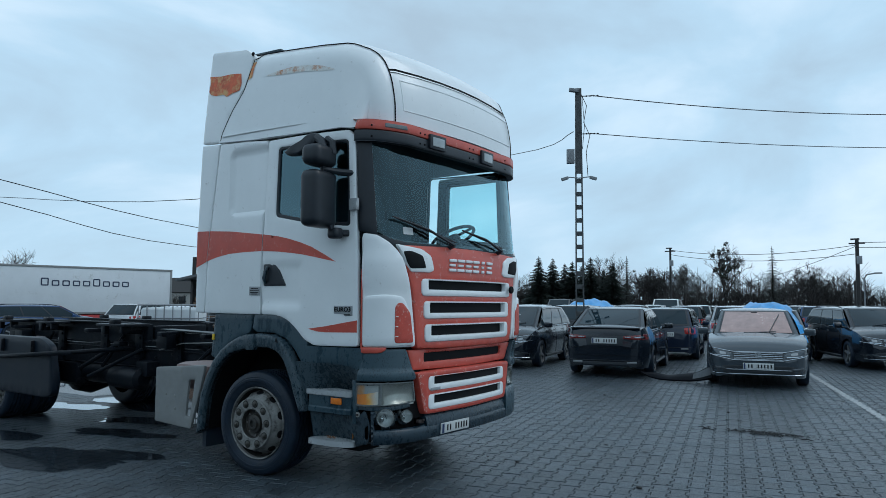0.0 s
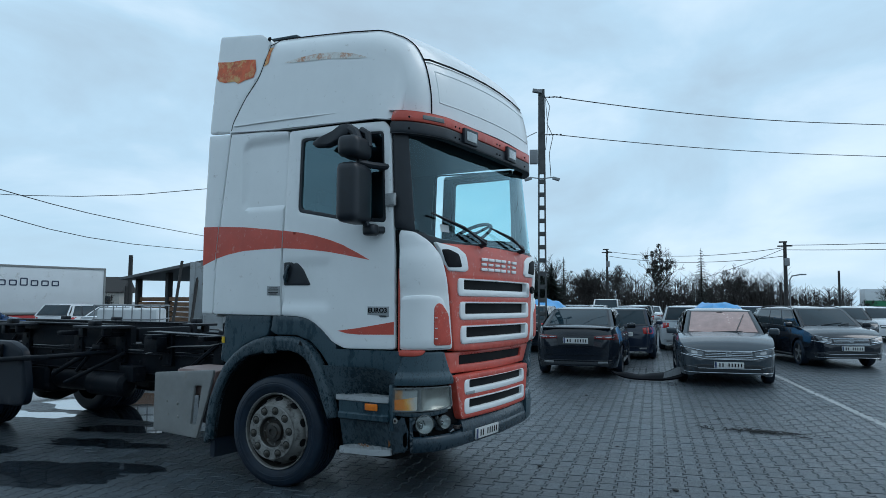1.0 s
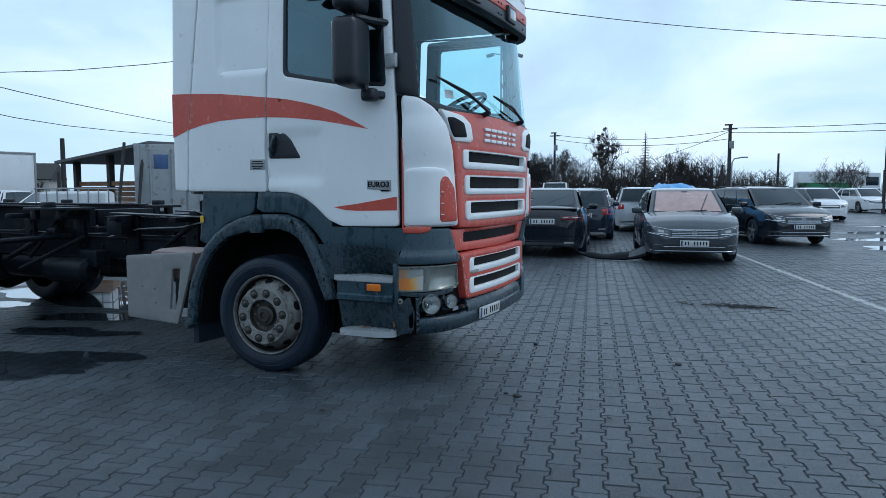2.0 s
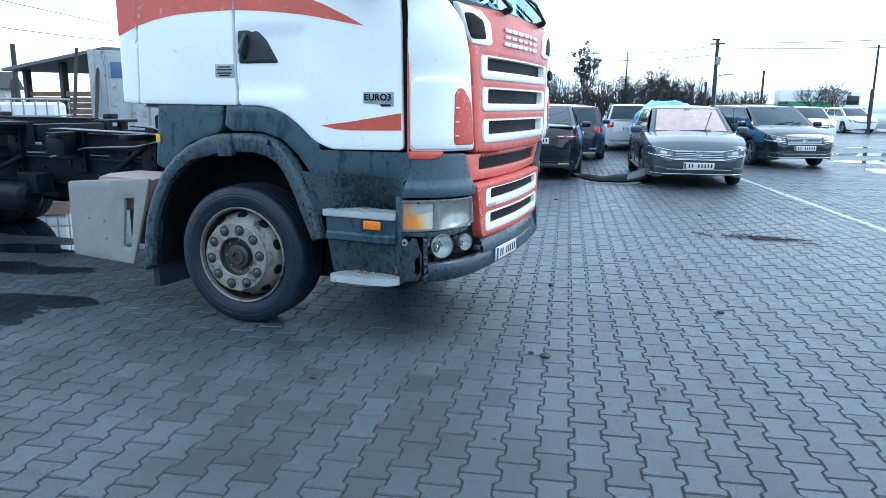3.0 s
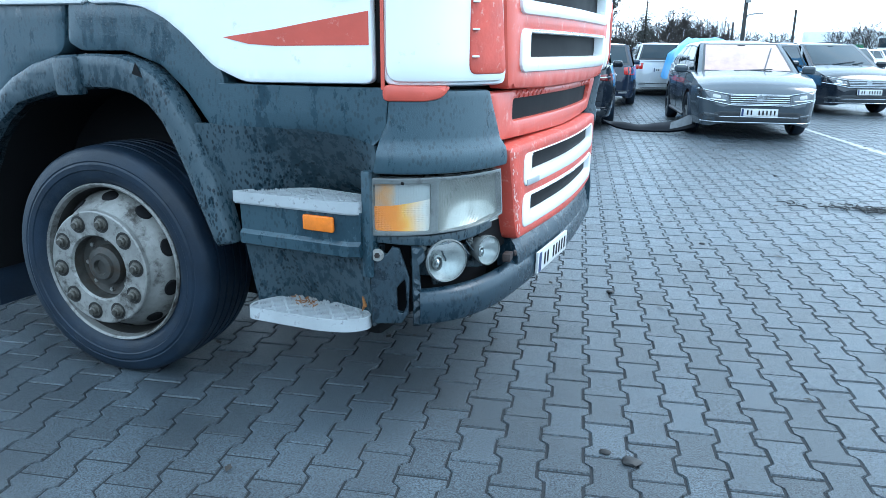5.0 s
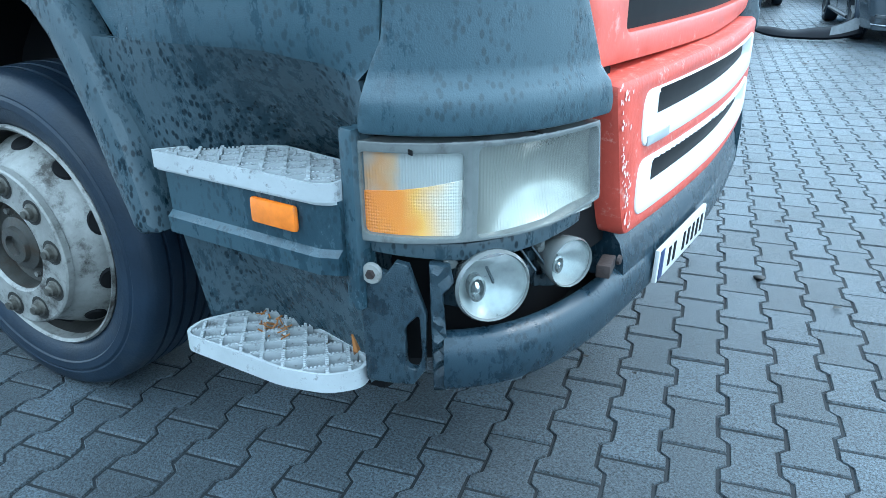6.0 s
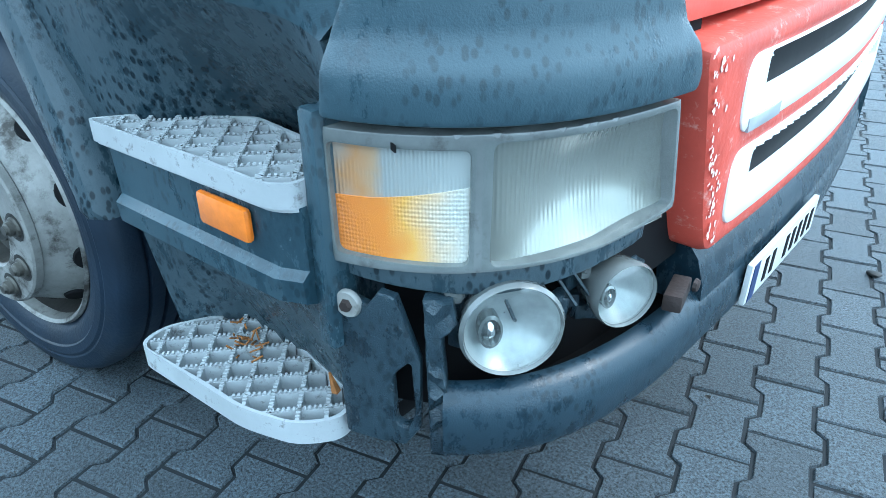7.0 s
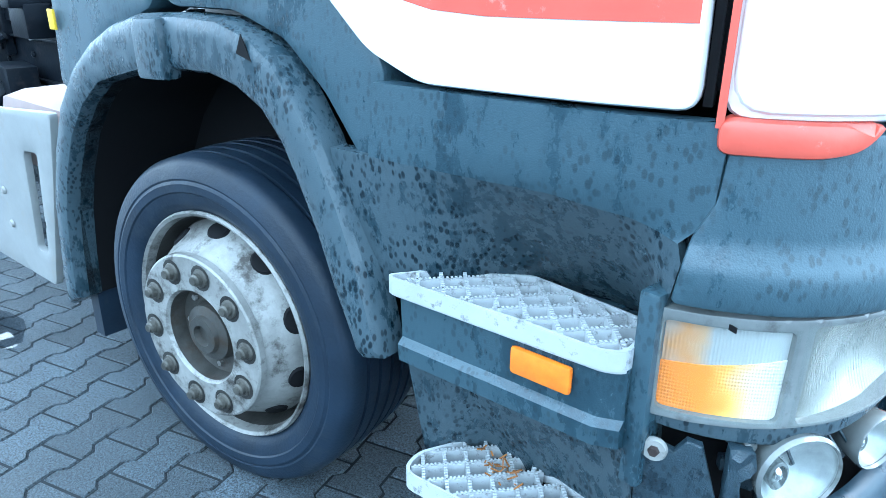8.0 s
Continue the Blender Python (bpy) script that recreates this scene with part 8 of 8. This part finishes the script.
def conifer(x, y, h, seed, lbl, dense_=1.0, width=.24):
    rg = random.Random(seed)
    root = thing("conifer", lbl, "tree", pose(x, y, 0, 0, 0, rg.uniform(0, 360)), "conifers behind the yard")
    part("trunk", tube(B(), [(0, 0, 0), (0, 0, h * .6), (0, 0, h)], [h * .02, h * .012, .02], 7), M_BARK, root)
    bm = B()
    lv = int(36 * (1 if dense_ >= 1 else .7))
    for k in range(lv):
        f = k / lv
        z = h * (.10 + .89 * f)
        R_ = h * width * (1 - f) ** .85 * rg.uniform(.75, 1.15) + .12
        nb = int((10 if dense_ >= 1 else 7) * (1 - f * .4))
        for j in range(nb):
            a = 6.283 * j / nb + rg.uniform(-.35, .35)
            d = Vector((math.cos(a), math.sin(a), 0))
            t = Vector((-d.y, d.x, 0))
            R2 = R_ * rg.uniform(.7, 1.1)
            st, en = Vector((0, 0, z)), d * R2 + Vector((0, 0, z - R2 * .28 + rg.uniform(-.1, .15)))
            tube(bm, [st, st.lerp(en, .5) + Vector((0, 0, .06)), en], [.03, .02, .01], 3, False)
            for i in range(int(9 * dense_)):
                g = (i + .6) / (9 * dense_)
                c = st.lerp(en, g)
                for s in (1, -1):
                    w = R2 * (.32 if dense_ > 1 else .22) * (1.1 - g * .6) * rg.uniform(.6, 1.2)
                    tip = c + t * s * w + d * w * .5 - Vector((0, 0, w * rg.uniform(.2, .7)))
                    bm.faces.new([bm.verts.new(v) for v in (c - d * w * .22, c + d * w * .25, tip)])
    part("crown", bm, M_NEEDLE, root, "drooping needle branches")
    return root


for k, (x, y, h) in enumerate(((-24.1, 53.5, 5.8), (-23.4, 55.0, 5.7), (-23.2, 57.2, 5.3), (-21.8, 55.7, 5.4), (-22.1, 58.8, 5.2), (-19.9, 55.4, 5.7), (-18.1, 56.1, 5.2), (-19.6, 57.7, 4.6))):
    conifer(x, y, h, k, "dark dense spruce at the yard's edge", 2.0, .36)
conifer(-20.3, 66.0, 6.4, 40, "thin brownish larch behind the spruces", .7, .16)
conifer(-8.1, 75.2, 7.6, 41, "tall sparse conifer with drooping branches", .6, .25)
for k, (x, y, h) in enumerate(((-16.8, 60.8, 4.4), (-15.7, 62.2, 4.7), (-17.0, 63.9, 4.3), (-14.4, 65.7, 4.9), (-27.3, 56.4, 2.8), (-4.2, 73.7, 4.9), (-5.9, 76.5, 4.3), (-21.9, 63.2, 5.4), (-3.0, 77.9, 3.1))):
    bare_tree(x, y, h, 100 + k, "leafless broadleaf tree with a wide crown", 6 if k in (0, 1) else 0, .62, fine=True)
bare_tree(-10.8, 66.6, 6.1, 131, "tall leafless tree full of mistletoe", 44, .55, fine=True)
for k, (x, y, h, s_) in enumerate(((10.7, 65.8, 3.7, 4), (9.1, 68.0, 3.5, 3), (-1.9, 82.0, 2.3, 1), (4.0, 79.9, 2.4, 1), (7.3, 80.1, 2.2, 1), (-54.7, 22.5, 5.6, 1), (-61.6, 30.9, 4.4, 1), (-53.0, 36.9, 2.2, 1), (16.2, 70.6, 2.1, 2), (17.8, 70.3, 2.5, 2))):
    bare_tree(x, y, h, 160 + k, "leafless bushy tree at the yard's edge", 0, .7, s_)
wd = B()
wr_ = random.Random(77)
for k in range(1500):
    x = wr_.uniform(-48, 6)
    y = 84 + wr_.uniform(-4, 10) + x * .12
    h = wr_.uniform(2.6, 5.2) * (1 if x < 0 else .7)
    lx = wr_.gauss(0, .25)
    tube(wd, [(x, y, 0), (x + lx * .5, y, h * .5), (x + lx, y, h)], [.05, .035, .012], 3, False)
    for j in range(9):
        z = h * wr_.uniform(.3, .95)
        a = wr_.uniform(0, 6.28)
        l_ = h * wr_.uniform(.12, .28)
        tube(wd, [(x + lx * z / h, y, z), (x + lx * z / h + l_ * math.cos(a), y + l_ * math.sin(a), z + l_ * .9)], [.02, .008], 3, False)
tagged(part("woodland", wd, M_TWIGS, None, "band of leafless brown saplings far behind the yard"), category="woodland", kind="stuff")
hg = B()
for k in range(2600):
    x = wr_.uniform(-70, 0)
    y = 86 + wr_.uniform(0, 8) + x * .1
    z = abs(wr_.gauss(0, 1.1))
    s = wr_.uniform(.25, .7)
    a = wr_.uniform(0, 6.28)
    hg.faces.new([hg.verts.new(v) for v in ((x - s, y, z), (x + s, y + .2, z + s * math.sin(a) * .5), (x + s * .3 * math.cos(a), y, z + s))])
tagged(part("undergrowth", hg, M_TWIGS, None, "brown undergrowth along the far edge", 0), category="bushes", kind="stuff")
